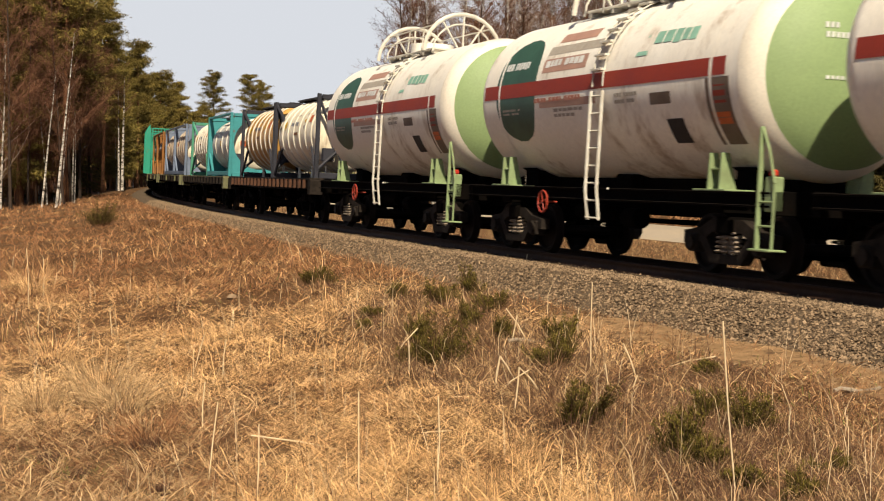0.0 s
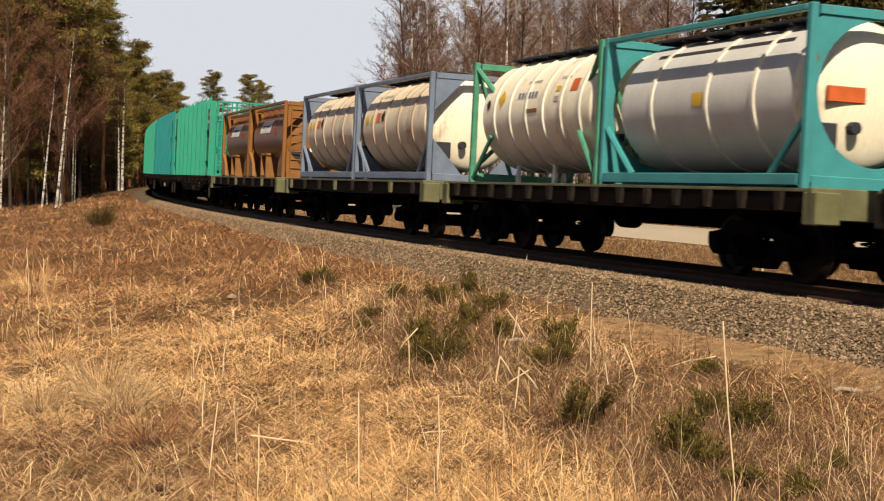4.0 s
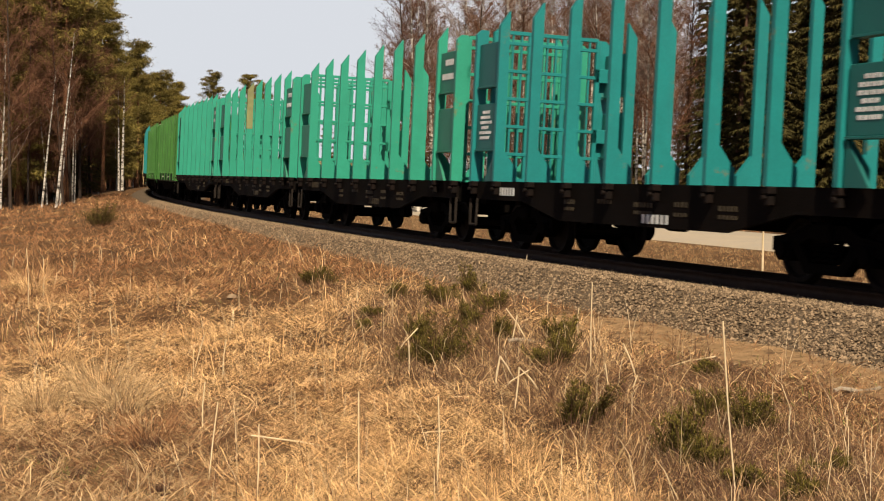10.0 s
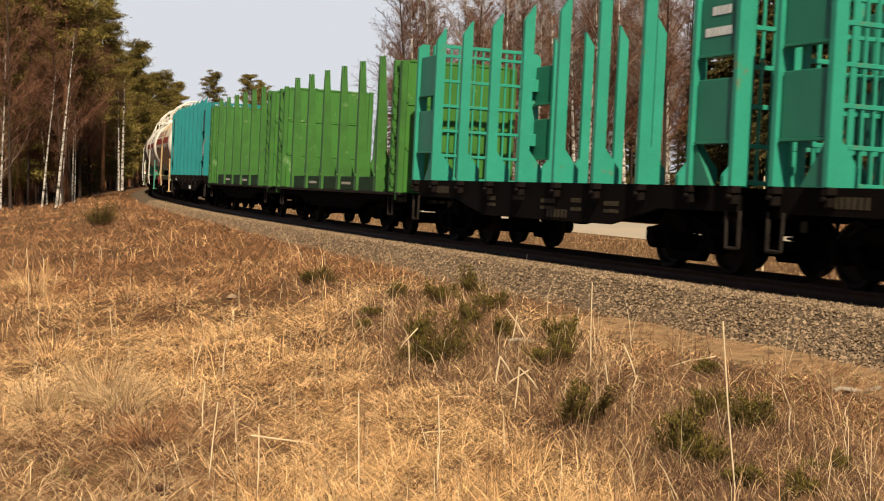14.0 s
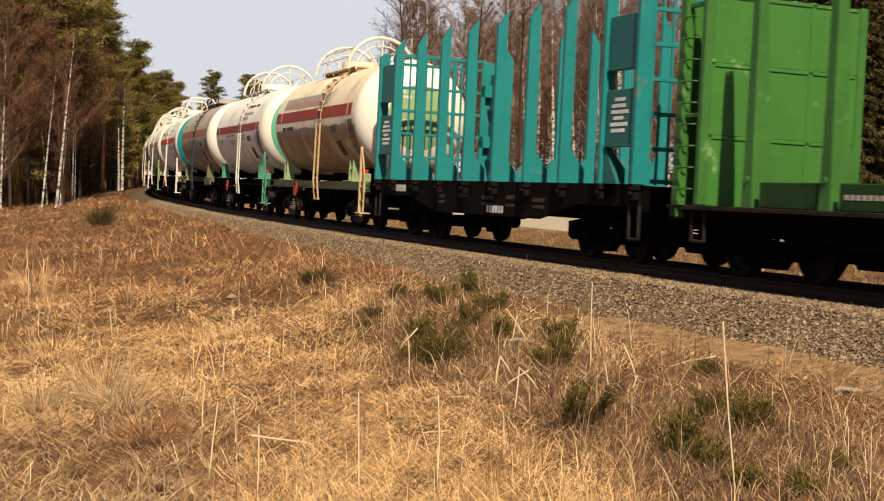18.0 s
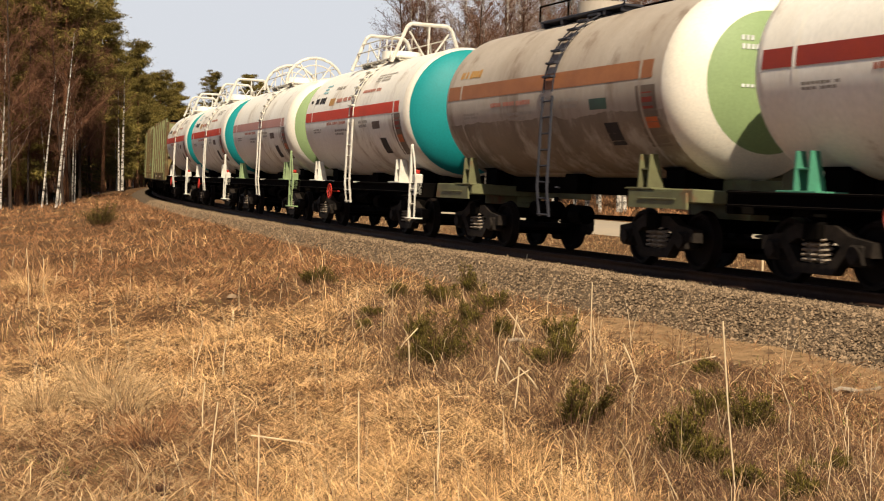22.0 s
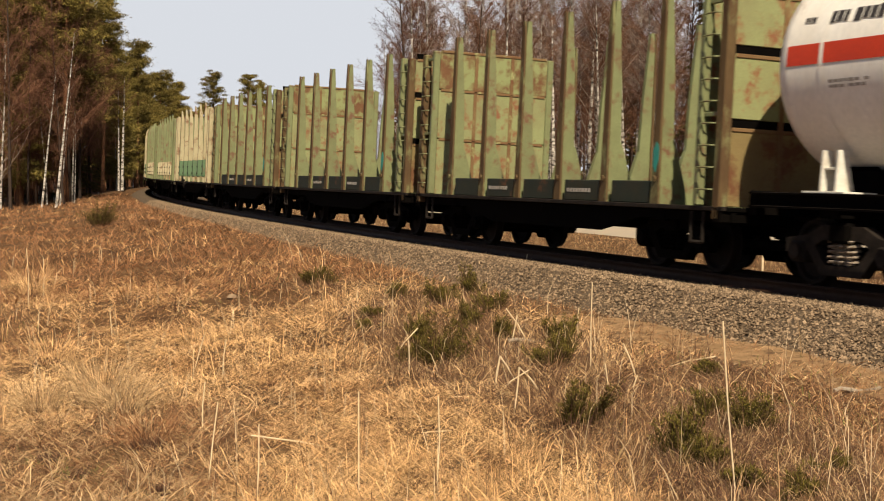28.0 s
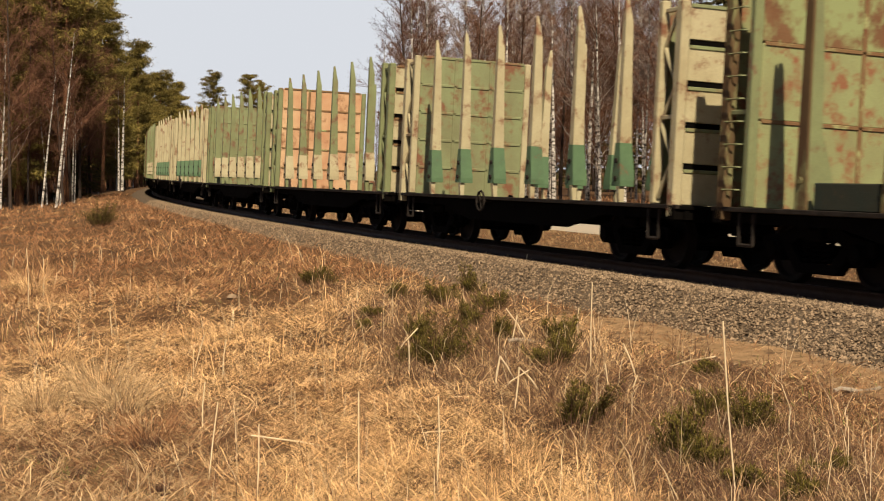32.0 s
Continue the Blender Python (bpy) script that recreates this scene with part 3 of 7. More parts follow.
def skin_ellipse(xc, hw, a0, a1, lift=0.006):
    g = Geo()
    r, n = TANK_R + lift, 22
    v, f = [], []
    for i in range(n + 1):
        a = a0 + (a1 - a0) * i / n
        q = (2 * i / n - 1)
        w = hw * max(0.02, 1 - abs(q) ** 2.6) ** 0.45
        for x in (xc - w, xc + w):
            v.append((x, -r * math.sin(radians(a)), TANK_Z + r * math.cos(radians(a))))
    for i in range(n):
        f.append((2 * i, 2 * i + 1, 2 * i + 3, 2 * i + 2))
    return g.add(v, f)


def letters(x0, x1, a0, a1, count, rows=1, seed=0):
    """Rows of plain bars in place of lettering on the barrel."""
    rnd = random.Random(seed)
    g = Geo()
    da, w = (a1 - a0) / rows, (x1 - x0) / count
    for k in range(rows):
        x, end, word = x0, x1 if k == 0 else x1 - rnd.uniform(0.0, 0.35) * (x1 - x0), 0
        while x + w * 0.6 < end:
            wide = w * rnd.uniform(0.55, 0.9)
            p = skin(x, x + wide, a0 + da * (k + rnd.uniform(0, 0.06)), a0 + da * (k + rnd.uniform(0.58, 0.68)), 0.007, 2)
            g.add(p.v, p.f)
            word += 1
            x += wide + w * 0.14
            if count > 6 and word > 2 and rnd.random() < 0.3:
                x, word = x + w * 0.6, 0
    return g


def tank_wagon(label, shell, stripe, head_disc, iron, frame_m, ladder_m, hoop="round", disc_r=0.84, brake=None, ladder_x=0.25, oval=False, frameless=False,
               upper_bars=True, disc_bars=True, stripe_front=4.35, number_m=None, dome=True, sa=(82, 92), grime=None, grime_top=112, smear=False, step_m=None, plain=False, bold=False):
    w = thing("tank_wagon", label, "tank wagon", "wagons of the goods train")
    hl = 4.72
    running_gear(w, TANK_L, 3.9, M_DUSTY)
    # underframe
    if frameless:
        for s in (-1, 1):
            g = Geo().box(s * 4.5 - 1.05, s * 4.5 + 1.05, -1.42, 1.42, 1.08, 1.3, 0.02)
            g.box(s * 4.5 - 0.9, s * 4.5 + 0.9, -0.3, 0.3, 0.85, 1.5)
            part("end_frame", g, frame_m, w, "pale yellow-green end platform")
            g = Geo().prism([(s * 4.5 - 0.95, 0.98), (s * 4.5 + 0.95, 0.98), (s * 4.5 + 0.9, 1.24), (s * 4.5 - 0.9, 1.24)], 1, -1.47, -1.43)
            g.box(s * 4.5 - 0.6, s * 4.5 + 0.6, -1.49, -1.47, 1.12, 1.15)
            part("apron", g, frame_m, w)
    else:
        g = Geo().box(-5.55, 5.55, -0.22, 0.22, 0.85, 1.2, 0.02)
        for x in (-5.5, 5.5):
            g.box(x - 0.1, x + 0.1, -1.45, 1.45, 0.95, 1.3)
        for x in (-3.9, 3.9):
            g.box(x - 0.2, x + 0.2, -1.35, 1.35, 0.95, 1.28)
        part("underframe", g, M_BLACK, w)
        for s in (-1, 1):
            g = Geo().prism([(1.38 * s, 1.06), (1.5 * s, 1.06), (1.5 * s, 1.09), (1.43 * s, 1.09), (1.43 * s, 1.25), (1.5 * s, 1.25), (1.5 * s, 1.28), (1.38 * s, 1.28)], 0, -5.55, 5.55)
            part("side_sill", g, frame_m, w, "steel channel side sill")
            for z in (1.082, 1.272):
                part("worn_edge", Geo().box(-5.5, 5.5, min(1.5 * s, 1.503 * s), max(1.5 * s, 1.503 * s), z, z + 0.009, 0.001), M_CAST, w, "thin strip along the edge of the sill")
    # barrel and heads
    n = 56
    g = Geo().lathe([(-hl, TANK_R), (-hl * 0.5, TANK_R), (0, TANK_R), (hl * 0.5, TANK_R), (hl, TANK_R)], 0, TANK_Z, n)
    part("barrel", g, shell, w, smooth=True)
    dep = 0.82

    def headp(r0, r1, k=12):
        return [(hl + dep * math.sqrt(max(0.0, 1 - (r / TANK_R) ** 2)), r) for r in [r0 + (r1 - r0) * i / k for i in range(k + 1)]]
    ring_r = TANK_R * disc_r
    g = Geo().lathe([(hl - 0.06, TANK_R + 0.006), (hl, TANK_R + 0.006)] + [(hl + dep * math.sin(t_), (TANK_R + 0.006 * 0) * math.cos(t_)) for t_ in [math.acos(disc_r) * i / 8 for i in range(1, 9)]], 0, TANK_Z, n)
    part("front_head_rim", g, M_WHITE if head_disc is not shell else shell, w, "white rim of the dished end", True)
    t0 = math.acos(disc_r)
    g = Geo().lathe([(hl + dep * math.sin(t_), TANK_R * math.cos(t_)) for t_ in [t0 + (math.pi / 2 - t0) * i / 12 for i in range(13)]], 0, TANK_Z, n)
    part("front_head_disc", g, head_disc, w, "painted dished end", True)
    g = Geo().lathe([(-hl - dep * math.sin(t_), TANK_R * math.cos(t_)) for t_ in [math.pi / 2 * i / 16 for i in range(17)]], 0, TANK_Z, n)
    part("rear_head", g, shell, w, smooth=True)
    if disc_bars:
        xx = hl + dep * 0.86
        g = Geo()
        for k, (z, wd) in enumerate(((0.62, 0.28), (0.48, 0.42), (-0.12, 0.55))):
            zz = TANK_Z + z
            for i in range(int(wd * 14)):
                y = -0.62 + i * 0.075
                rr = math.hypot(y, z)
                xs = hl + dep * math.sqrt(max(0, 1 - (rr / TANK_R) ** 2)) + 0.012
                g.box(xs - 0.02, xs + 0.004, y, y + 0.05, zz, zz + 0.08 if k < 2 else zz + 0.05, 0.002)
        part("head_lettering", g, M_WHITEINK, w, "white lettering bars")
    # stripe in two pieces with the dark square before the head
    for side in (1, -1):
        part("stripe", skin(-hl + 0.02, stripe_front, sa[0] * side, sa[1] * side), stripe, w, "painted stripe along the barrel", True)
    part("patch", skin(stripe_front - 0.55, stripe_front + 0.1, 93, 132), M_HAZE, w, "grimy patch", True)
    part("hazard_plate", skin(stripe_front - 0.42, stripe_front - 0.02, 97, 107), M_STRIPE, w, "red hazard diamond", True)
    part("hazard_plate", skin(stripe_front - 0.46, stripe_front + 0.02, 112, 119), M_ORANGE, w, "orange hazard plate", True)
    # dirt with a ragged upper edge, which also paints in the belly's shade
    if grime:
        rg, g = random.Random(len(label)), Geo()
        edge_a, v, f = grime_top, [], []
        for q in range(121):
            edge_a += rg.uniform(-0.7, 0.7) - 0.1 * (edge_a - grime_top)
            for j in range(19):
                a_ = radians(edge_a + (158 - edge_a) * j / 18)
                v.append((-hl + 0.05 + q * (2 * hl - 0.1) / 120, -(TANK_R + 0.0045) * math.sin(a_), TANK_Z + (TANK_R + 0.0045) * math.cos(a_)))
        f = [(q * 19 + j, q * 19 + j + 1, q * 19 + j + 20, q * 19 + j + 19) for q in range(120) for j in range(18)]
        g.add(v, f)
        part("grime", g, grime, w, "brown dirt and painted shade on the belly", True)
    # belts
    for x in (-3.95, 3.95):
        part("belt", Geo().lathe([(x - 0.04, TANK_R + 0.012), (x + 0.04, TANK_R + 0.012)], 0, TANK_Z, 40, radians(60), radians(300)), shell, w, "steel belt", True)
    # saddles
    for x in (-3.9, 3.9):
        for side in (-1, 1):
            g = Geo()
            for dx in (-0.16, 0.16):
                g.prism([(1.4 * side, 1.3), (1.1 * side, 1.3), (1.24 * side, 1.86), (1.38 * side, 1.86)], 0, x + dx - 0.018, x + dx + 0.018)
            g.box(x - 0.45, x + 0.45, min(0.95 * side, 1.48 * side), max(0.95 * side, 1.48 * side), 1.28, 1.31, 0.006)
            g.box(x - 0.15, x + 0.15, min(1.2 * side, 1.36 * side), max(1.2 * side, 1.36 * side), 1.6, 1.63, 0.006)
            part("saddle_bracket", g, iron, w, "gusseted tank support")
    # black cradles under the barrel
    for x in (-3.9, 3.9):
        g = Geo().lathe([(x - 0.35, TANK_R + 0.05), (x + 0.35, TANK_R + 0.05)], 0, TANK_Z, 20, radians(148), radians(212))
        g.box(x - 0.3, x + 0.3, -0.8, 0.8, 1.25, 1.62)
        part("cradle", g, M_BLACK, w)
    # added block: blacks out the gap under the barrel, where deep shade belongs
    part("belly_beam", Geo().box(-4.6, 4.6, -0.4, 0.4, 1.19, 1.5, 0.02).box(-0.5, 0.1, -0.7, 0.7, 1.2, 1.56, 0.03), M_BLACK, w, "black block added to close the shaded gap under the barrel")
    # side ladders
    for side in (-1, 1):
        g = Geo()
        yb, ym, yt = 1.6 * side, 1.66 * side, 1.64 * side
        for dx in (-0.21, 0.21):
            g.path([(ladder_x + dx + 0.02, yb, 0.72), (ladder_x + dx, ym, 1.25), (ladder_x + dx, yt, 2.95)], 0.028, 5)
        for k in range(8):
            z = 0.76 + k * 0.3
            g.tube((ladder_x - 0.21, 1.63 * side, z), (ladder_x + 0.21, 1.63 * side, z), 0.018, 5)
        g.tube((ladder_x, 1.3 * side, 1.27), (ladder_x + 0.6, 1.65 * side, 1.27), 0.02, 5)
        part("ladder", g, ladder_m, w, "steel side ladder")
        g = Geo()
        for dx in (-0.19, 0.19):
            g.path([(ladder_x + dx, -side * -1 * 0 + side * (TANK_R + 0.06) * math.sin(radians(a)), TANK_Z + (TANK_R + 0.06) * math.cos(radians(a))) for a in range(14, 92, 7)], 0.016, 4)
        for a in range(18, 90, 9):
            y, z = side * (TANK_R + 0.08) * math.sin(radians(a)), TANK_Z + (TANK_R + 0.08) * math.cos(radians(a))
            g.box(ladder_x - 0.2, ladder_x + 0.2, y - 0.05, y + 0.05, z - 0.02, z + 0.02, 0.004)
        part("climbing_steps", g, ladder_m, w, "curved steps up the barrel")
    # top walkway, dome and cage
    zt = TANK_Z + TANK_R
    if dome:
        g = Geo()
        v0 = [(0.55 * math.cos(2 * math.pi * i / 20) - 0.5, 0.55 * math.sin(2 * math.pi * i / 20)) for i in range(20)]
        g.prism(v0, 2, zt - 0.15, zt + 0.28)
        part("manhole", g, shell, w, "round manhole with flat lid", True)
    g = Geo().box(-1.9, 1.7, -0.75, -0.35, zt - 0.05, zt, 0.01).box(-1.9, 1.7, 0.35, 0.75, zt - 0.05, zt, 0.01)
    for x in (-1.8, -0.9, 0.9, 1.6):
        g.box(x - 0.04, x + 0.04, -0.75, 0.75, zt - 0.14, zt - 0.05)
    part("walkway", g, ladder_m, w, "steel walkway")
    g = Geo()
    top = 0.95
    if hoop == "low":
        for x in (-1.9, -0.6, 1.7):
            for y in (-0.75, 0.75):
                g.tube((x, y, zt), (x, y, zt + 0.3), 0.02, 5)
        g.path([(-1.9, -0.75, zt + 0.3), (1.7, -0.75, zt + 0.3)], 0.02, 5)
        g.path([(-1.9, 0.75, zt + 0.3), (1.7, 0.75, zt + 0.3)], 0.02, 5)
    else:
        for x in (-1.95, 1.75):
            if hoop == "round":
                arc = [(x, 1.0 * math.cos(math.pi * i / 12), zt - 0.1 + top * math.sin(math.pi * i / 12)) for i in range(13)]
                inner = [(x, 0.78 * math.cos(math.pi * i / 10), zt - 0.1 + (top - 0.24) * math.sin(math.pi * i / 10)) for i in range(11)]
            else:
                arc = [(x, 1.0, zt - 0.2), (x, 0.62, zt + top - 0.22), (x, 0.5, zt + top - 0.12), (x, -0.5, zt + top - 0.12), (x, -0.62, zt + top - 0.22), (x, -1.0, zt - 0.2)]
                inner = [(x, 0.95, zt - 0.05), (x, -0.95, zt - 0.05)]
            g.path(arc, 0.05, 8)
            g.path(inner, 0.022, 5)
            for a in (0.3, 0.5, 0.7):
                c_, s_ = math.cos(math.pi * a), math.sin(math.pi * a)
                g.tube((x, 0.2 * c_, zt), (x, 0.92 * c_, zt - 0.1 + (top - 0.05) * s_), 0.025, 5)
        for y, z in ((-0.72, 0.55), (0.72, 0.55), (-0.85, 0.28), (0.85, 0.28)):
            g.tube((-1.95, y, zt + z), (1.75, y, zt + z), 0.018, 5)
        for x in (-1.2, -0.2, 0.9):
            for y in (-0.78, 0.78):
                g.tube((x, y, zt - 0.1), (x, y * 0.93, zt + 0.55), 0.018, 5)
    part("safety_cage", g, M_FRAMEW if hoop != "low" else M_BLACK, w, "white tubular safety cage" if hoop != "low" else "low dark handrail", True)
    # front corner ladder and step
    if not frameless:
        g = Geo()
        g.box(5.27, 5.32, -1.535, -1.465, 0.46, 2.2, 0.01)
        g.path([(5.66, -1.5, 0.46), (5.66, -1.5, 1.4), (5.5, -1.5, 1.85), (5.3, -1.5, 2.2)], 0.022, 6)
        g.box(5.22, 5.72, -1.6, -1.3, 0.44, 0.475)
        for z in (0.8, 1.14):
            g.tube((5.3, -1.5, z), (5.65, -1.5, z), 0.018, 5)
        part("corner_step", g, step_m or iron, w, "steel corner step with handrail")
        g = Geo().box(5.4, 5.6, -1.49, -1.3, 1.0, 1.5, 0.02)
        part("corner_plate", g, iron, w)
        g = Geo().box(5.45, 5.55, -1.47, -1.36, 1.5, 1.6, 0.02)
        part("tail_lamp_bracket", g, M_RED, w, "small red bracket")
    # lettering bars
    if bold:
        part("notice_bars", letters(1.3, 3.3, 55, 61, 7, 1, 31), M_INK, w, "bold dark lettering bars", True)
        part("patch", skin(1.1, 2.7, 66, 70, 0.004), M_SMEAR, w, "grey overpainted row", True)
        part("patch", skin(0.9, 1.9, 72, 77, 0.004), M_SMEAR, w, "grey overpainted row", True)
    if plain:
        part("number_bars", letters(-4.2, -3.0, 66, 76, 7, 1, 3), number_m or M_INK, w, "number bars", True)
    if upper_bars and not smear:
        part("number_bars", letters(-3.9, -2.75, 66, 77, 7, 1, 3), number_m or M_INK, w, "large dark number bars", True)
        part("notice_bars", letters(-4.45, -4.15, 68, 73, 3, 1, 4), M_INK, w, "small dark lettering bars", True)
        part("notice_bars", letters(-1.55, -0.15, 70, 77, 9, 1, 5), M_REDINK, w, "faded red lettering bars", True)
        part("notice_bars", letters(0.9, 2.6, 66, 71, 11, 1, 6), M_REDINK, w, "faded red lettering bars", True)
        part("notice_bars", letters(-2.2, -1.3, 55, 61, 7, 1, 7), M_WORN, w, "small grey lettering bars", True)
        part("notice_bars", letters(1.6, 3.3, 50, 60, 10, 3, 8), M_WORN, w, "small grey lettering bars", True)
        part("emblem", letters(-3.5, -2.9, 50, 63, 4, 3, 9), M_CYAN, w, "pale cyan emblem bars", True)
        part("placard", skin(-2.3, -1.75, 69, 77), M_TOCHRE, w, "ochre rectangle", True)
    if smear:
        part("overpainted_band", skin(-3.9, 1.6, 60, 74, 0.004), M_SMEAR, w, "grey overpainted band above the stripe", True)
        part("notice_bars", letters(-3.4, 1.2, 66, 74, 19, 1, 6), M_REDINK, w, "red lettering bars on the grey band", True)
        part("number_bars", letters(-3.7, -2.2, 94, 101, 8, 1, 3), M_INK, w, "large dark number bars", True)
        part("notice_bars", letters(-3.5, -2.4, 104, 110, 6, 1, 12), M_REDINK, w, "worn red lettering bars", True)
    else:
        part("notice_bars", letters(-3.8, -2.9, 100, 105, 7, 2, 11), M_WORN, w, "grey lettering bars", True)
        part("notice_bars", letters(-2.3, -0.3, 94, 99, 13, 1, 14), M_REDINK, w, "red lettering bars", True)
    part("notice_bars", letters(-1.5, -0.2, 102, 109, 6, 2, 15), M_WORN, w, "grey lettering bars", True)
    part("notice_bars", letters(0.9, 1.75, 96, 104, 8, 2, 13), M_WORN, w, "grey lettering bars", True)
    part("patch", skin(2.5, 3.0, 114, 130), M_INK, w, "black rectangle on the belly", True)
    part("patch", skin(2.1, 2.75, 98, 105), M_DKGREEN if plain else M_HAZE, w, "dark notice plate", True)
    if oval:
        part("oval_patch", skin_ellipse(-3.2, 0.92, 46, 124, 0.003), M_DKGREEN, w, "dark green oval patch", True)
        part("number_bars", letters(-3.85, -2.75, 66, 75, 8, 1, 21), M_WHITEINK, w, "white number bars", True)
        part("patch", skin(-1.9, -0.4, 46, 54, 0.003), M_REPAINT, w, "pinkish brown repainted patch", True)
        part("patch", skin(-2.1, 0.2, 57, 64, 0.003), M_WORN, w, "grey-brown repainted patch", True)
        part("patch", skin(-2.1, -0.3, 67, 77, 0.003), M_REPAINT, w, "pinkish brown repainted patch", True)
        part("notice_bars", letters(-2.0, -0.4, 68, 76, 8, 1, 23), M_WHITEINK, w, "white lettering bars", True)
        part("patch", skin(-2.1, 0.2, 96, 101, 0.003), M_REPAINT, w, "brown overpainted lettering row", True)
        part("emblem", letters(2.0, 3.45, 60, 74, 5, 1, 22), M_MINTINK, w, "mint green emblem bars", True)
        g = Geo().add([(x_, -(TANK_R + 0.007) * math.sin(radians(a_)), TANK_Z + (TANK_R + 0.007) * math.cos(radians(a_))) for x_, a_ in ((1.5, 75), (1.9, 75), (1.74, 60))], [(0, 1, 2)])
        part("emblem", g, M_MINTINK, w, "mint green triangle")
    if brake:
        part("hand_wheel", shared(("hand_wheel", brake.name), geo_hand_wheel, brake), None, w, "hand brake wheel", at=Matrix.Translation((-1.75, -1.55, 1.0)))
    return w


# ---- flat wagons with tank containers ----
FLAT_L = 14.62


def flat_wagon(label, sill_m, pocket_m, belly=0.72, pockets=8, odd_m=None):
    w = thing("flat_wagon", label, "flat wagon", "wagons of the goods train")
    running_gear(w, FLAT_L, 4.86)
    g = Geo().box(-6.7, 6.7, -0.2, 0.2, 0.7, 1.25, 0.02)
    for x in (-6.6, -4.86, 0, 4.86, 6.6):
        part("crossbeam", Geo().box(x - 0.12, x + 0.12, -1.4, 1.4, 0.95, 1.28), M_BLACK, w)
    part("underframe", g, M_BLACK, w)
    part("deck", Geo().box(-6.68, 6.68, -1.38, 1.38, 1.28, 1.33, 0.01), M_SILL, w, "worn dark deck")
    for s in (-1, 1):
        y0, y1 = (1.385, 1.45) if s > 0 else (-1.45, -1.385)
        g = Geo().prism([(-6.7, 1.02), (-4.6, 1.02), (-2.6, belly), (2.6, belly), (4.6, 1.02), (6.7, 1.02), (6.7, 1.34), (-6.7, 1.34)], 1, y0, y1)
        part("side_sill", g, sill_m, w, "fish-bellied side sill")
        # light along the sill's upper edge, put in as a paler strip
        part("edge_angle", Geo().box(-6.7, 6.7, min(1.45 * s, 1.47 * s), max(1.45 * s, 1.47 * s), 1.3, 1.345, 0.004), pocket_m, w, "paler strip painting the lit edge of the deck")
        for k in range(pockets):
            x = -6.0 + k * 12.0 / (pockets - 1)
            yo = 1.53 * s
            g = Geo().prism([(x - 0.09, 1.3), (x + 0.09, 1.3), (x + 0.05, 1.04), (x - 0.05, 1.04)], 1, min(1.45 * s, yo), max(1.45 * s, yo))
            part("stake_pocket", g, odd_m or (M_CAST if k % 3 else pocket_m), w, "steel stake pocket")
    for x in (-6.72, 6.72):
        g = Geo().box(x - 0.06, x + 0.06, -1.5, 1.5, 0.92, 1.36, 0.015)
        for y in (-1.3, 1.3):
            g.box(x - 0.16, x + 0.16, y - 0.2, y + 0.2, 0.85, 1.3, 0.02)
        part("end_beam", g, pocket_m, w, "olive end beam")
    return w


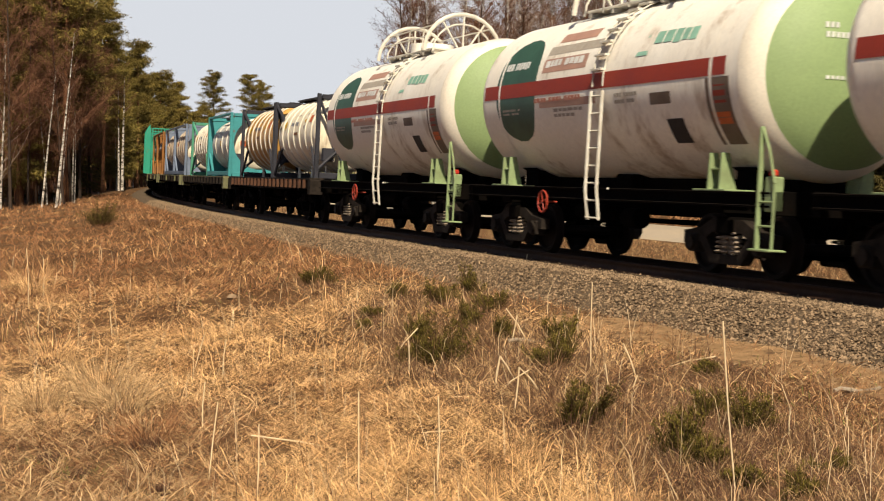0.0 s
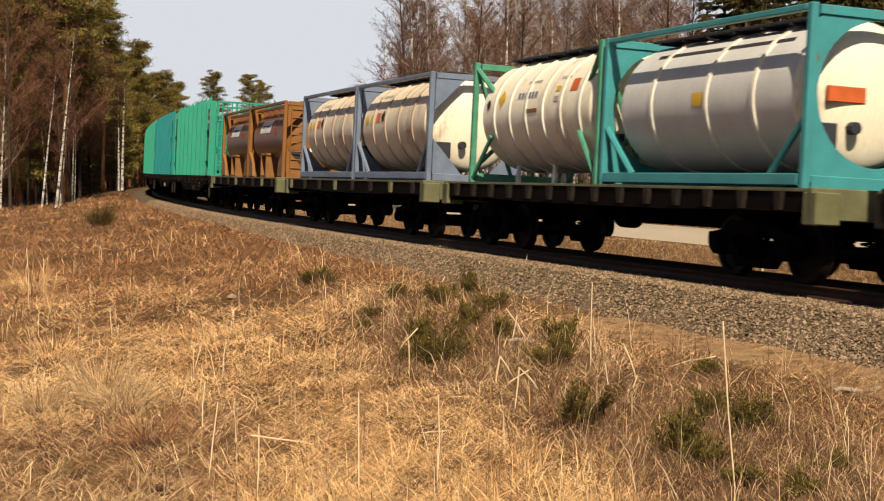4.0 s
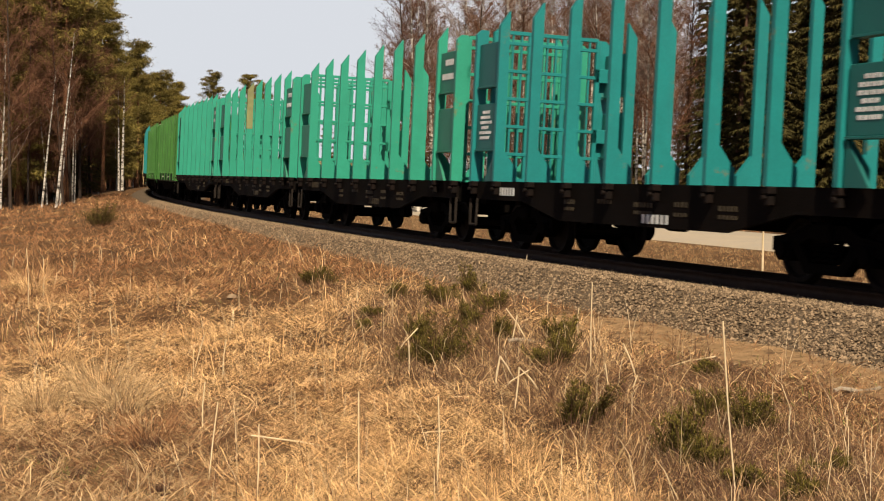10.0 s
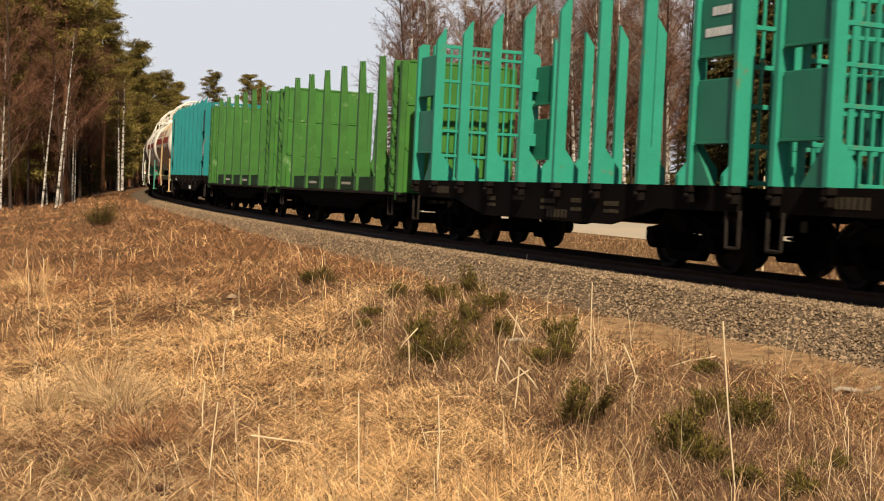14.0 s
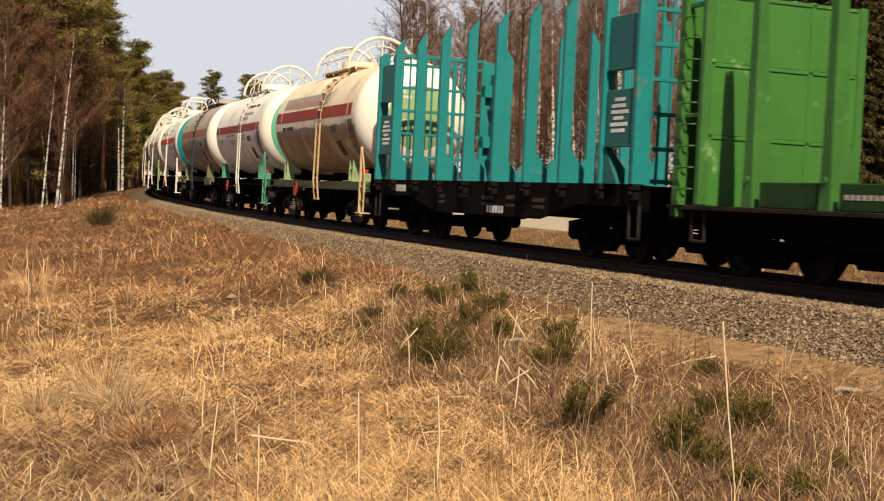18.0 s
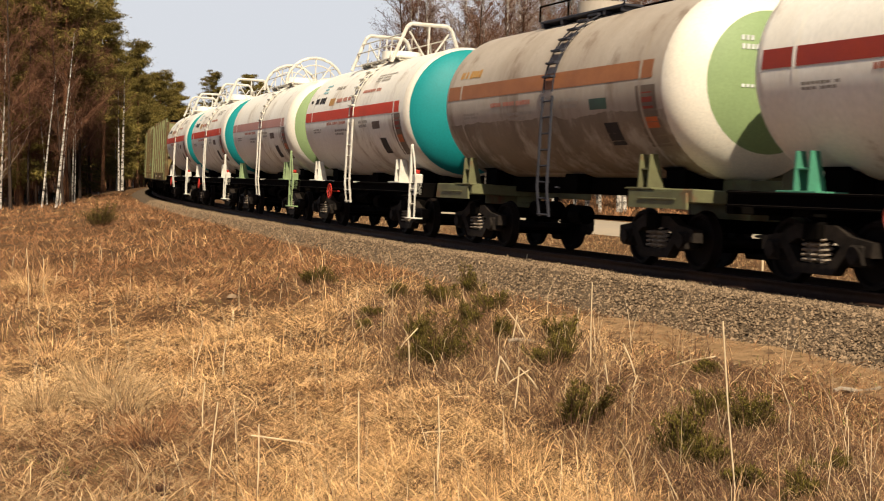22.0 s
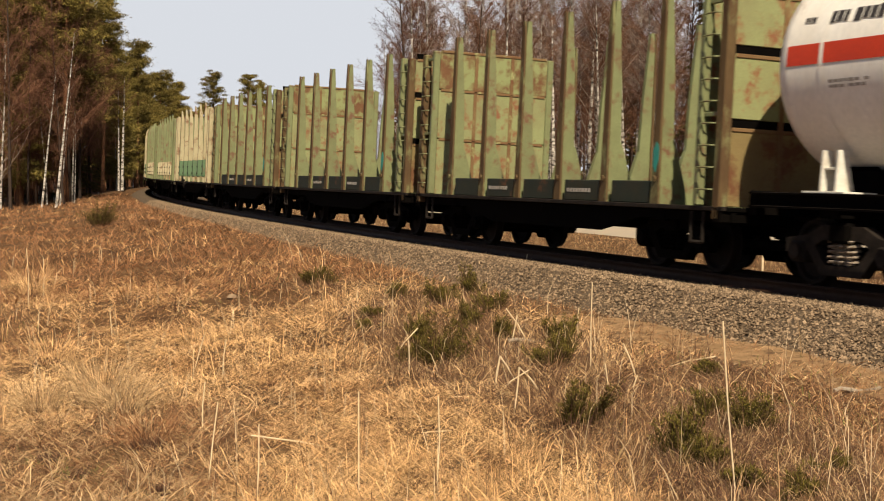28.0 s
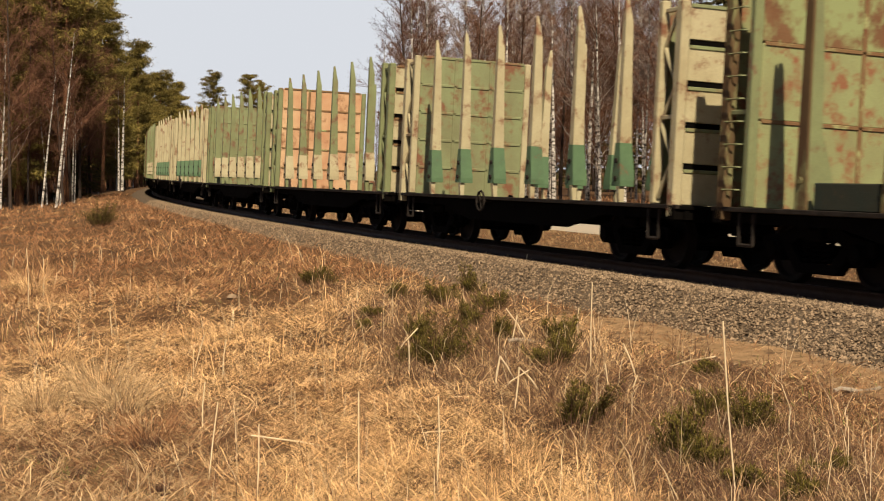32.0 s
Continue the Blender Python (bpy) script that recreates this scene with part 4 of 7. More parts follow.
def tank_container(label, frame_m, shell, head_m, bands=(), ends="x", top_rail=True, ladder=False, band_m=None, marks=(), radius=1.08, side_diag=True, rails=True, pedestal=False, end_plates=False):
    """A 20 foot tank container: corner castings, frame, shell, bands, walkway. Its base lies at z = 0."""
    w = thing("tank_container", label, "tank container", "tank containers on the flat wagons")
    hx, hy, H, p = 3.03, 1.22, 2.59, 0.06
    for sx in (-1, 1):
        g = Geo()
        for sy in (-1, 1):
            cx, cy = sx * (hx - p), sy * (hy - p)
            g.box(cx - p, cx + p, cy - p, cy + p, 0.0, H, 0.015)
        g.box(sx * (hx - p) - p, sx * (hx - p) + p, -hy + 0.15, hy - 0.15, H - 0.16, H - 0.02, 0.012)
        g.box(sx * (hx - p) - p, sx * (hx - p) + p, -hy + 0.15, hy - 0.15, 0.02, 0.2, 0.012)
        cx = sx * (hx - p)
        if ends == "x":
            for sy in (-1, 1):
                g.tube((cx, sy * (hy - 0.1), H - 0.2), (cx, sy * 0.25, 0.2), 0.05, 6)
                g.tube((cx, sy * (hy - 0.1), 0.3), (cx, sy * 0.45, 0.95), 0.05, 6)
        elif ends == "box":
            for sy in (-1, 1):
                g.prism([(sy * (hy - 0.14), 0.2), (sy * 0.35, 0.2), (sy * (hy - 0.14), 1.0)], 0, cx - 0.04, cx + 0.04)
                g.prism([(sy * (hy - 0.14), H - 0.16), (sy * 0.35, H - 0.16), (sy * (hy - 0.14), H - 0.9)], 0, cx - 0.04, cx + 0.04)
        elif ends == "plate":
            # sheet with a round opening for the dished end
            n, zm, v = 40, 0.28 + radius, []
            for x_ in (cx - 0.03, cx + 0.03):
                for q in range(n):
                    a = 2 * math.pi * (q + 0.5) / n
                    c_, s_ = math.cos(a), math.sin(a)
                    far = min((hy - 0.1) / max(abs(c_), 1e-6), ((H - 0.1 - zm) if s_ > 0 else (zm - 0.1)) / max(abs(s_), 1e-6))
                    v += [(x_, c_ * (radius - 0.06), zm + s_ * (radius - 0.06)), (x_, c_ * max(far, radius - 0.03), zm + s_ * max(far, radius - 0.03))]
            f = []
            for q in range(n):
                a, b, h_ = 2 * q, 2 * ((q + 1) % n), 2 * n
                f += [(a, a + 1, b + 1, b), (a + h_, b + h_, b + 1 + h_, a + 1 + h_), (a, b, b + h_, a + h_), (a + 1, a + 1 + h_, b + 1 + h_, b + 1)]
            g.add(v, f)
        part("end_frame", g, frame_m, w, "welded end frame with corner posts")
    for sy in (-1, 1):
        y0, y1 = min(sy * (hy - 0.14), sy * hy), max(sy * (hy - 0.14), sy * hy)
        if rails:
            part("bottom_rail", Geo().box(-hx + 0.15, hx - 0.15, y0, y1, 0.05, 0.22, 0.012), frame_m, w)
        if top_rail:
            part("top_rail", Geo().box(-hx + 0.15, hx - 0.15, y0, y1, H - 0.1, H - 0.01, 0.012), frame_m, w)
        if side_diag:
            g = Geo()
            for sx in (-1, 1):
                ya = sy * (hy - 0.07)
                if ends == "x":
                    g.tube((sx * (hx - 0.12), ya, 0.12), (sx * (hx - 0.95), ya * 0.97, 0.98), 0.05, 6)
                else:
                    g.tube((sx * (hx - 0.12), ya, 1.0), (sx * (hx - 1.0), ya * 0.95, 0.2), 0.055, 6)
                if ends == "x":
                    g.tube((sx * (hx - 0.12), ya, H - 0.15), (sx * (hx - 0.95), ya * 0.85, H - 0.8), 0.055, 6)
            part("side_brace", g, frame_m, w)
    zc, hl = 0.2 + radius + 0.08, 2.5
    if ends == "x":
        for sy in (-1, 1):
            for x in (-1.9, -0.1, 1.75):
                part("saddle", Geo().prism([(x - 0.08, 0.0), (x + 0.08, 0.0), (x + 0.04, 0.42), (x - 0.04, 0.42)], 1, min(0.5 * sy, 0.56 * sy), max(0.5 * sy, 0.56 * sy)), M_BAND, w, "pale saddle plate under the shell")
    if pedestal:
        for sy in (-1, 1):
            g = Geo()
            for x0, x1 in ((-0.75, -0.6), (0.15, 0.3)):
                g.prism([(x0, 0.0), (x1, 0.0), (x1 - 0.05, 0.85), (x0 + 0.02, 0.85)], 1, min(sy * 0.8, sy * 1.2), max(sy * 0.8, sy * 1.2))
            g.box(-0.75, 0.3, min(sy * 0.8, sy * 1.2), max(sy * 0.8, sy * 1.2), 0.78, 0.86, 0.01)
            g.box(-0.75, 0.3, min(sy * 0.8, sy * 1.2), max(sy * 0.8, sy * 1.2), 0.0, 0.1, 0.01)
            part("pedestal", g, frame_m, w, "ochre support with an open window")
            g = Geo().prism([(-hx + 0.1, 0.05), (-hx + 0.85, 0.05), (-hx + 0.75, 0.5), (-hx + 0.1, 0.95)], 1, min(sy * 1.1, sy * 1.2), max(sy * 1.1, sy * 1.2))
            part("end_gusset", g, frame_m, w, "sloped ochre gusset")
            g = Geo().prism([(hx - 0.1, 0.05), (hx - 0.85, 0.05), (hx - 0.75, 0.5), (hx - 0.1, 0.95)], 1, min(sy * 1.1, sy * 1.2), max(sy * 1.1, sy * 1.2))
            part("end_gusset", g, frame_m, w, "sloped ochre gusset")
            g = Geo().box(-hx + 0.2, hx - 0.2, min(sy * 0.85, sy * 0.95), max(sy * 0.85, sy * 0.95), H - 0.19, H - 0.1, 0.01)
            for k in range(6):
                xx = -hx + 0.5 + k * 0.98
                g.prism([(sy * 0.5, H - 0.45), (sy * 1.0, H - 0.12), (sy * 0.5, H - 0.12)], 0, xx, xx + 0.08)
            part("walkway_side", g, M_CBROWN, w, "brown walkway edge on brackets")
    g = Geo().lathe([(-hl, radius), (0, radius), (hl, radius)], 0, zc, 40)
    part("shell", g, shell, w, smooth=True)
    for s in (-1, 1):
        g = Geo().lathe([(s * (hl + 0.36 * math.sin(math.pi / 2 * i / 10)), radius * math.cos(math.pi / 2 * i / 10)) for i in range(11)], 0, zc, 40)
        part("dished_end", g, head_m, w, "dished tank end", True)
    for x in bands:
        part("band", Geo().lathe([(x - 0.05, radius), (x - 0.042, radius + 0.03), (x + 0.042, radius + 0.03), (x + 0.05, radius)], 0, zc, 40), band_m or shell, w, "raised band", True)
    g = Geo().box(-hl, hl, -0.55, -0.1, zc + radius + 0.02, zc + radius + 0.06, 0.006)
    for k in range(7):
        x = -hl + 0.2 + k * 0.77
        g.box(x, x + 0.05, -0.55, 0.3, zc + radius - 0.02, zc + radius + 0.02, 0.004)
    part("walkway", g, M_CDARK, w, "perforated top walkway")
    g = Geo()
    g.prism([(0.22 * math.cos(2 * math.pi * i / 16), 0.22 * math.sin(2 * math.pi * i / 16) + 0.25) for i in range(16)], 2, zc + radius - 0.05, zc + radius + 0.14)
    part("manhole", g, M_CDARK, w, "small manhole cover")
    if ladder:
        g = Geo()
        for dy in (-0.95, -0.55):
            g.tube((hx + 0.0, dy, 0.2), (hx + 0.0, dy, H - 0.1), 0.025, 5)
        for k in range(8):
            g.tube((hx, -0.95, 0.35 + 0.28 * k), (hx, -0.55, 0.35 + 0.28 * k), 0.02, 5)
        part("ladder", g, frame_m, w, "end ladder")
    rr = radius + 0.008
    for x0, x1, a0, a1, m, lab in marks:
        lift = 0.004 if m is M_INK else 0.0
        if lab.endswith("diamond"):
            g, v = Geo(), []
            for x_, a_ in ((x0, (a0 + a1) / 2), ((x0 + x1) / 2, a0), (x1, (a0 + a1) / 2), ((x0 + x1) / 2, a1)):
                a_ = radians(a_)
                v.append((x_, -(rr + lift + 0.012) * math.sin(a_), zc + (rr + lift + 0.012) * math.cos(a_)))
            part("placard", g.add(v, [(0, 1, 2, 3)]), m, w, lab)
            continue
        part("placard", Geo().lathe([(x0, rr + lift), (x1, rr + lift)], 0, zc, 5, radians(a0), radians(a1)), m, w, lab, True)
    if ends == "plate":
        part("placard", Geo().box(hl + 0.3, hl + 0.375, -0.75, -0.12, zc - 0.12, zc + 0.1, 0.004), M_ORANGE, w, "orange hazard plate on the end")
    if ladder:
        part("placard", Geo().tube((hl + 0.24, -0.35, zc + 0.6), (hl + 0.33, -0.35, zc + 0.6), 0.1, 14), M_WHITEINK, w, "round white label on the end")
        part("placard", Geo().box(hl + 0.3, hl + 0.345, -0.25, 0.12, zc - 0.5, zc - 0.38, 0.004), M_WHITEINK, w, "white plate on the end")
    if end_plates:
        part("placard", Geo().box(hl + 0.28, hl + 0.345, -0.55, -0.2, zc + 0.12, zc + 0.46, 0.004), M_YELLOW, w, "yellow hazard plate on the end")
        part("placard", Geo().box(hl + 0.3, hl + 0.36, -0.45, 0.05, zc - 0.3, zc - 0.02, 0.004), M_YELLOW, w, "yellow notice plate on the end")
    g = Geo().box(hl + 0.18, hl + 0.42, -0.95, -0.6, 0.55, 0.95, 0.02)
    if not ladder:
        g.tube((hl + 0.3, -0.3, 0.9), (hl + 0.44, -0.3, 0.9), 0.09, 12)
    part("valve_box", g, M_CDARK, w, "small end valve box")
    return w


# ---- timber wagons with slim stakes and grid ends ----
def grid_timber_wagon(label, paint, panel_m, odd=None):
    dark = panel_m is M_PANELD
    w = thing("timber_wagon", label, "timber wagon", "wagons of the goods train")
    running_gear(w, FLAT_L, 4.86)
    g = Geo().box(-6.7, 6.7, -0.2, 0.2, 0.7, 1.28, 0.02)
    for x in (-6.6, -4.86, 0, 4.86, 6.6):
        part("crossbeam", Geo().box(x - 0.12, x + 0.12, -1.31, 1.31, 0.9, 1.28), M_BLACK, w)
    part("underframe", g, M_BLACK, w)
    part("deck", Geo().box(-6.72, 6.72, -1.3, 1.3, 1.28, 1.34, 0.01), M_BLACK, w)
    for s in (-1, 1):
        y0, y1 = (1.32, 1.4) if s > 0 else (-1.4, -1.32)
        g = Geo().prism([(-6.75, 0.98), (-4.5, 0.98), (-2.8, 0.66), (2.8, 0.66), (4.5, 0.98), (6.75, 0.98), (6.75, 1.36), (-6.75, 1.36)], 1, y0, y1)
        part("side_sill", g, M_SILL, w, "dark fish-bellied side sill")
        g = Geo()
        for k in range(5):
            x = -2.6 + k * 1.3
            for q in range(4 + k % 3):
                xq = x + 0.11 * q
                g.box(xq, xq + 0.08, min(1.4 * s, 1.406 * s), max(1.4 * s, 1.406 * s), 0.98 + 0.03 * (k % 2), 1.06 + 0.03 * (k % 2), 0.001)
                if k != 1:
                    g.box(xq, xq + 0.08, min(1.4 * s, 1.406 * s), max(1.4 * s, 1.406 * s), 0.86, 0.92, 0.001)
        part("notice_bars", g, M_DIM, w, "worn tan lettering bars")
        g = Geo()
        for k in range(6):
            g.box(-5.6 + k * 0.13, -5.51 + k * 0.13, min(1.4 * s, 1.406 * s), max(1.4 * s, 1.406 * s), 1.08, 1.24, 0.001)
            g.box(0.3 + k * 0.15, 0.4 + k * 0.15, min(1.4 * s, 1.406 * s), max(1.4 * s, 1.406 * s), 0.72, 0.87, 0.001)
        part("number_bars", g, M_WHITEINK if dark else M_DIM, w, "number bars")
        for k, x in enumerate((-6.8, -5.6, -4.0, -2.4, -0.8, 0.8, 2.4, 4.0, 5.6, 6.8)):
            end = abs(x) > 6.5
            poly = [(1.56, 1.36), (1.56, 4.5), (1.35, 4.8), (1.35, 1.98), (1.06, 1.62), (1.06, 1.36)]
            if end:
                poly = [(1.56, 1.36), (1.56, 4.42), (1.46, 4.52), (1.3, 4.52), (1.3, 1.36)]
            poly = [(a * s, b) for a, b in poly]
            mended = odd and k == 4 and s < 0
            st = part("stake", Geo().prism(poly, 0, x - 0.05, x + 0.05), paint, w, "tapered steel stake" if not mended else "stake with an olive repaired top")
            if mended:
                part("repaired_top", Geo().prism([(-1.565, 3.1), (-1.565, 4.5), (-1.345, 4.8), (-1.345, 3.1)], 0, x - 0.055, x + 0.055), odd, st, "olive green repaired top")
            part("stake_foot", Geo().box(x - 0.09, x + 0.09, min(1.4 * s, 1.55 * s), max(1.4 * s, 1.55 * s), 1.24, 1.36, 0.02).box(x - 0.06, x + 0.06, min(1.4 * s, 1.52 * s), max(1.4 * s, 1.52 * s), 1.08, 1.24, 0.02).tube((x, 1.52 * s, 1.2), (x, 1.6 * s, 1.2), 0.035, 8), M_WHEEL, st, "bolted cast foot")
        for sx in (-1, 1):
            for z0, z1 in ((3.32, 4.2), (2.02, 2.95)):
                g = Geo().box(min(sx * 5.69, sx * 6.71), max(sx * 5.69, sx * 6.71), min(1.44 * s, 1.5 * s), max(1.44 * s, 1.5 * s), z0, z1, 0.01)
                g.box(min(sx * 5.69, sx * 6.71), max(sx * 5.69, sx * 6.71), min(1.38 * s, 1.53 * s), max(1.38 * s, 1.53 * s), z0 - 0.04, z0, 0.005)
                pn = part("side_panel", g, panel_m, w, "flat sheet steel panel")
                if s < 0 and dark and z0 < 3:
                    gg = Geo()
                    for r_, wide in enumerate((0.2, 0.3, 0.32, 0.24, 0.34, 0.3)):
                        for c_ in range(int(wide * 16)):
                            xx = sx * 6.2 - wide + c_ * 0.125
                            gg.box(xx, xx + 0.1, -1.508, -1.5, z1 - 0.2 - r_ * 0.105, z1 - 0.14 - r_ * 0.105, 0.001)
                    part("notice_bars", gg, M_WHITEINK, pn, "six short rows of white lettering bars")
                elif s < 0 and not dark and sx > 0 and z0 > 3:
                    gg = Geo()
                    for x_, n_, zz in ((6.0, 5, z0 + 0.58), (5.83, 7, z0 + 0.27)):
                        for c_ in range(n_):
                            gg.box(x_ + c_ * 0.105, x_ + 0.085 + c_ * 0.105, -1.508, -1.5, zz, zz + 0.13, 0.001)
                    part("notice_bars", gg, M_WHITEINK, pn, "two rows of broad white lettering bars")
            g = Geo().prism([(sx * 5.69, 1.36), (sx * 6.2, 1.36), (sx * 5.69, 2.0)], 1, min(1.44 * s, 1.5 * s), max(1.44 * s, 1.5 * s))
            part("corner_gusset", g, panel_m, w)
    # end grids: posts and top bar, then each bar
    for sx in (-1, 1):
        x = sx * 6.62
        g = Geo()
        for y in (-1.2, 1.2):
            g.box(x - 0.05, x + 0.05, y - 0.05, y + 0.05, 1.34, 4.5, 0.01)
        g.box(x - 0.035, x + 0.035, -1.2, 1.2, 4.46, 4.54, 0.006)
        for z in (2.3, 3.6):
            g.box(x - 0.05, x + 0.05, -1.45, -1.15, z, z + 0.3, 0.01).box(x - 0.05, x + 0.05, 1.15, 1.45, z, z + 0.3, 0.01)
        grid = part("end_grid", g, paint, w, "welded bar end grid")
        cross = shared(("cross_bar", paint.name), lambda: Geo().box(-0.035, 0.035, -1.2, 1.2, -0.035, 0.035, 0.006), paint)
        thin = shared(("grid_bar", paint.name), lambda: Geo().box(-0.02, 0.02, -0.022, 0.022, 1.36, 4.5, 0.004), paint)
        broad = shared(("broad_bar", paint.name), lambda: Geo().box(-0.025, 0.025, -0.05, 0.05, 1.36, 4.5, 0.004), paint)
        for z in (1.42, 1.96, 2.54, 3.12, 3.7, 4.28):
            part("cross_bar", cross, None, grid, at=Matrix.Translation((x, 0, z)))
        for k in range(11):
            part("grid_bar", broad if k in (3, 7) else thin, None, grid, at=Matrix.Translation((x + 0.002 * (k % 2), -1.0 + 0.2 * k, 0)))
        for y in (-1.45, 1.45):
            g = Geo().path([(sx * 6.6, y, 1.0), (sx * 6.62, y, 0.45), (sx * 6.95, y, 0.45), (sx * 6.95, y, 1.0)], 0.03, 5)
            part("foot_step", g, M_CAST, w, "bent steel foot step")
    return w


# ---- older timber wagons with sheet end walls ----
WALLED_L = 14.05


def walled_timber_wagon(label, wall_m, stake_m, foot_m, board_m, length=14.05, foot_z=2.0, brake=False, slots=True, flange_m=None, rib_m=None, spray=False, broad=False, top_m=None):
    w = thing("timber_wagon", label, "timber wagon", "wagons of the goods train")
    e = length / 2 - (0.36 if length < 14.3 else 0.62)
    running_gear(w, length, 4.6)
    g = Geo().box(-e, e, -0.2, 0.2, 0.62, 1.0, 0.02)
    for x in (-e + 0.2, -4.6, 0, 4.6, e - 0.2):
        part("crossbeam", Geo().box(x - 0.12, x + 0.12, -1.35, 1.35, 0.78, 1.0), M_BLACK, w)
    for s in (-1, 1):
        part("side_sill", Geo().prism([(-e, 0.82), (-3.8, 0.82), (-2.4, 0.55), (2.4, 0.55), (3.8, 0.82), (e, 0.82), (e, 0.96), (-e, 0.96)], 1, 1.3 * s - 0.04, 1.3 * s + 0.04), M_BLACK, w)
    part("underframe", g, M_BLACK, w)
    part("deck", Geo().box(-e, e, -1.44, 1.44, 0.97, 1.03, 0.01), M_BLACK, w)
    for s in (-1, 1):
        part("edge_rail", Geo().box(-e, e, min(1.44 * s, 1.5 * s), max(1.44 * s, 1.5 * s), 0.98, 1.05, 0.01), M_CAST, w, "worn steel edge rail")
        xs = [-4.55, -2.75, -0.92, 0.92, 2.75, 4.55]
        for k, x in enumerate(xs):
            if broad:
                # slim pointed stake on a broad tapered foot that stands on a slanted strut
                g, v = Geo(), []
                for z, ww, nn in ((foot_z, 0.075, 0.22), (3.2, 0.065, 0.17), (4.1, 0.055, 0.14), (4.55, 0.015, 0.05)):
                    v += [(x - ww, (1.46 - nn) * s, z), (x + ww, (1.46 - nn) * s, z), (x + ww, 1.46 * s, z), (x - ww, 1.46 * s, z)]
                sides = [(4 * q + i, 4 * q + (i + 1) % 4, 4 * q + 4 + (i + 1) % 4, 4 * q + 4 + i) for q in range(3) for i in range(4)]
                st = part("stake", g.add(v, sides + [(0, 3, 2, 1), (12, 13, 14, 15)]), stake_m, w, "slim pointed steel stake with flaking paint")
                g, v = Geo(), []
                for z, ww, nn in ((1.32, 0.16, 0.28), (1.42, 0.16, 0.28), (foot_z - 0.15, 0.1, 0.24), (foot_z, 0.085, 0.23)):
                    v += [(x - ww, (1.47 - nn) * s, z), (x + ww, (1.47 - nn) * s, z), (x + ww, 1.47 * s, z), (x - ww, 1.47 * s, z)]
                part("stake_foot", g.add(v, sides + [(0, 3, 2, 1), (12, 13, 14, 15)]), foot_m, st, "broad tapered stake foot")
                part("strut", Geo().prism([(1.36 * s, 1.32), (1.47 * s, 1.32), (1.44 * s, 1.03), (1.36 * s, 1.03)], 0, x + 0.02, x + 0.12), stake_m, st, "short strut down to the frame")
                if s < 0:
                    for drop in (0.3, 0.6):
                        part("bolt_cap", Geo().tube((x, -1.47, foot_z - drop), (x, -1.5, foot_z - drop), 0.045, 8), M_CAST, st)
                continue
            # a web that flares inwards at the foot behind a narrow flange
            web = [(1.43, foot_z), (1.43, 4.1), (1.4, 4.5), (1.33, 4.5), (1.22, 3.0)]
            mid = 1.19 - 0.42 * max(0.0, 2.1 - foot_z)
            web += [(1.19, 2.1), (mid, foot_z)] if foot_z < 2.1 else [(1.19, foot_z)]
            st = part("stake", Geo().prism([(p * s, q) for p, q in web], 0, x - 0.05, x + 0.05), stake_m, w, "tapered pressed-steel stake")
            foot = [(1.43, 1.05), (1.43, foot_z), (mid if foot_z < 2.1 else 1.19, foot_z), (0.95, 1.35), (0.9, 1.05)]
            part("stake_foot", Geo().prism([(p * s, q) for p, q in foot], 0, x - 0.06, x + 0.06), foot_m, st, "web of the stake flaring at its foot")
            g, v = Geo(), []
            for z, ww in ((1.05, 0.13), (2.0, 0.1), (4.1, 0.075), (4.5, 0.03)):
                v += [(x - ww, 1.43 * s, z), (x + ww, 1.43 * s, z), (x + ww, 1.47 * s, z), (x - ww, 1.47 * s, z)]
            g.add(v, [(4 * q + i, 4 * q + (i + 1) % 4, 4 * q + 4 + (i + 1) % 4, 4 * q + 4 + i) for q in range(3) for i in range(4)] + [(0, 3, 2, 1), (12, 13, 14, 15)])
            if s < 0:
                g.tube((x, -1.47, 1.45), (x, -1.5, 1.45), 0.05, 8)
            part("flange", g, flange_m or stake_m, st, "outer flange of the stake")
            if spray and k == 5 and s < 0:
                part("paint_patch", Geo().prism([(x + 0.0, 1.55), (x + 0.09, 1.75), (x + 0.09, 1.95), (x, 2.05), (x - 0.09, 1.9), (x - 0.08, 1.65)], 1, -1.475, -1.47), M_SPRAY, st, "patch of turquoise spray paint")
            if k < len(xs) - 1 and board_m:
                a, b = x + 0.26, xs[k + 1] - 0.2
                if b - a > 0.4:
                    board = part("side_board", Geo().box(a, b, min(1.36 * s, 1.44 * s), max(1.36 * s, 1.44 * s), 1.05, 1.42, 0.015), board_m, w, "low dark side board")
                    if s < 0 and k % 2:
                        g = Geo()
                        for q in range(int((b - a) * 6)):
                            g.box(a + 0.12 + q * 0.12, a + 0.2 + q * 0.12, -1.446, -1.44, 1.2, 1.27, 0.001)
                        part("notice_bars", g, M_WORN, board, "worn pale lettering bars")
    # sheet end walls with ribs, open slots and a corner ladder
    for sx in (-1, 1):
        post_x = sx * (e - 0.22)
        x, back = (post_x, post_x - 0.62) if sx > 0 else (post_x + 0.62, post_x)
        part("wall_back", Geo().box(back - 0.02, back + 0.02, -1.34, 1.34, 1.05, 4.2, 0.008), wall_m, w, "plain back sheet of the double end wall")
        open_slots = slots and sx > 0
        rows = [(1.05 + 0.65 * q, 1.58 + 0.65 * q) for q in range(5)] if broad and open_slots else [(1.05 + 0.65 * q, 1.68 + 0.65 * q) for q in range(5)] if broad else ((1.05, 2.2), (2.36, 3.3), (3.46, 4.22)) if open_slots else ((1.05, 2.3), (2.33, 3.42), (3.45, 4.3)) if slots else ((1.05, 2.1), (2.13, 3.2), (3.23, 4.25))
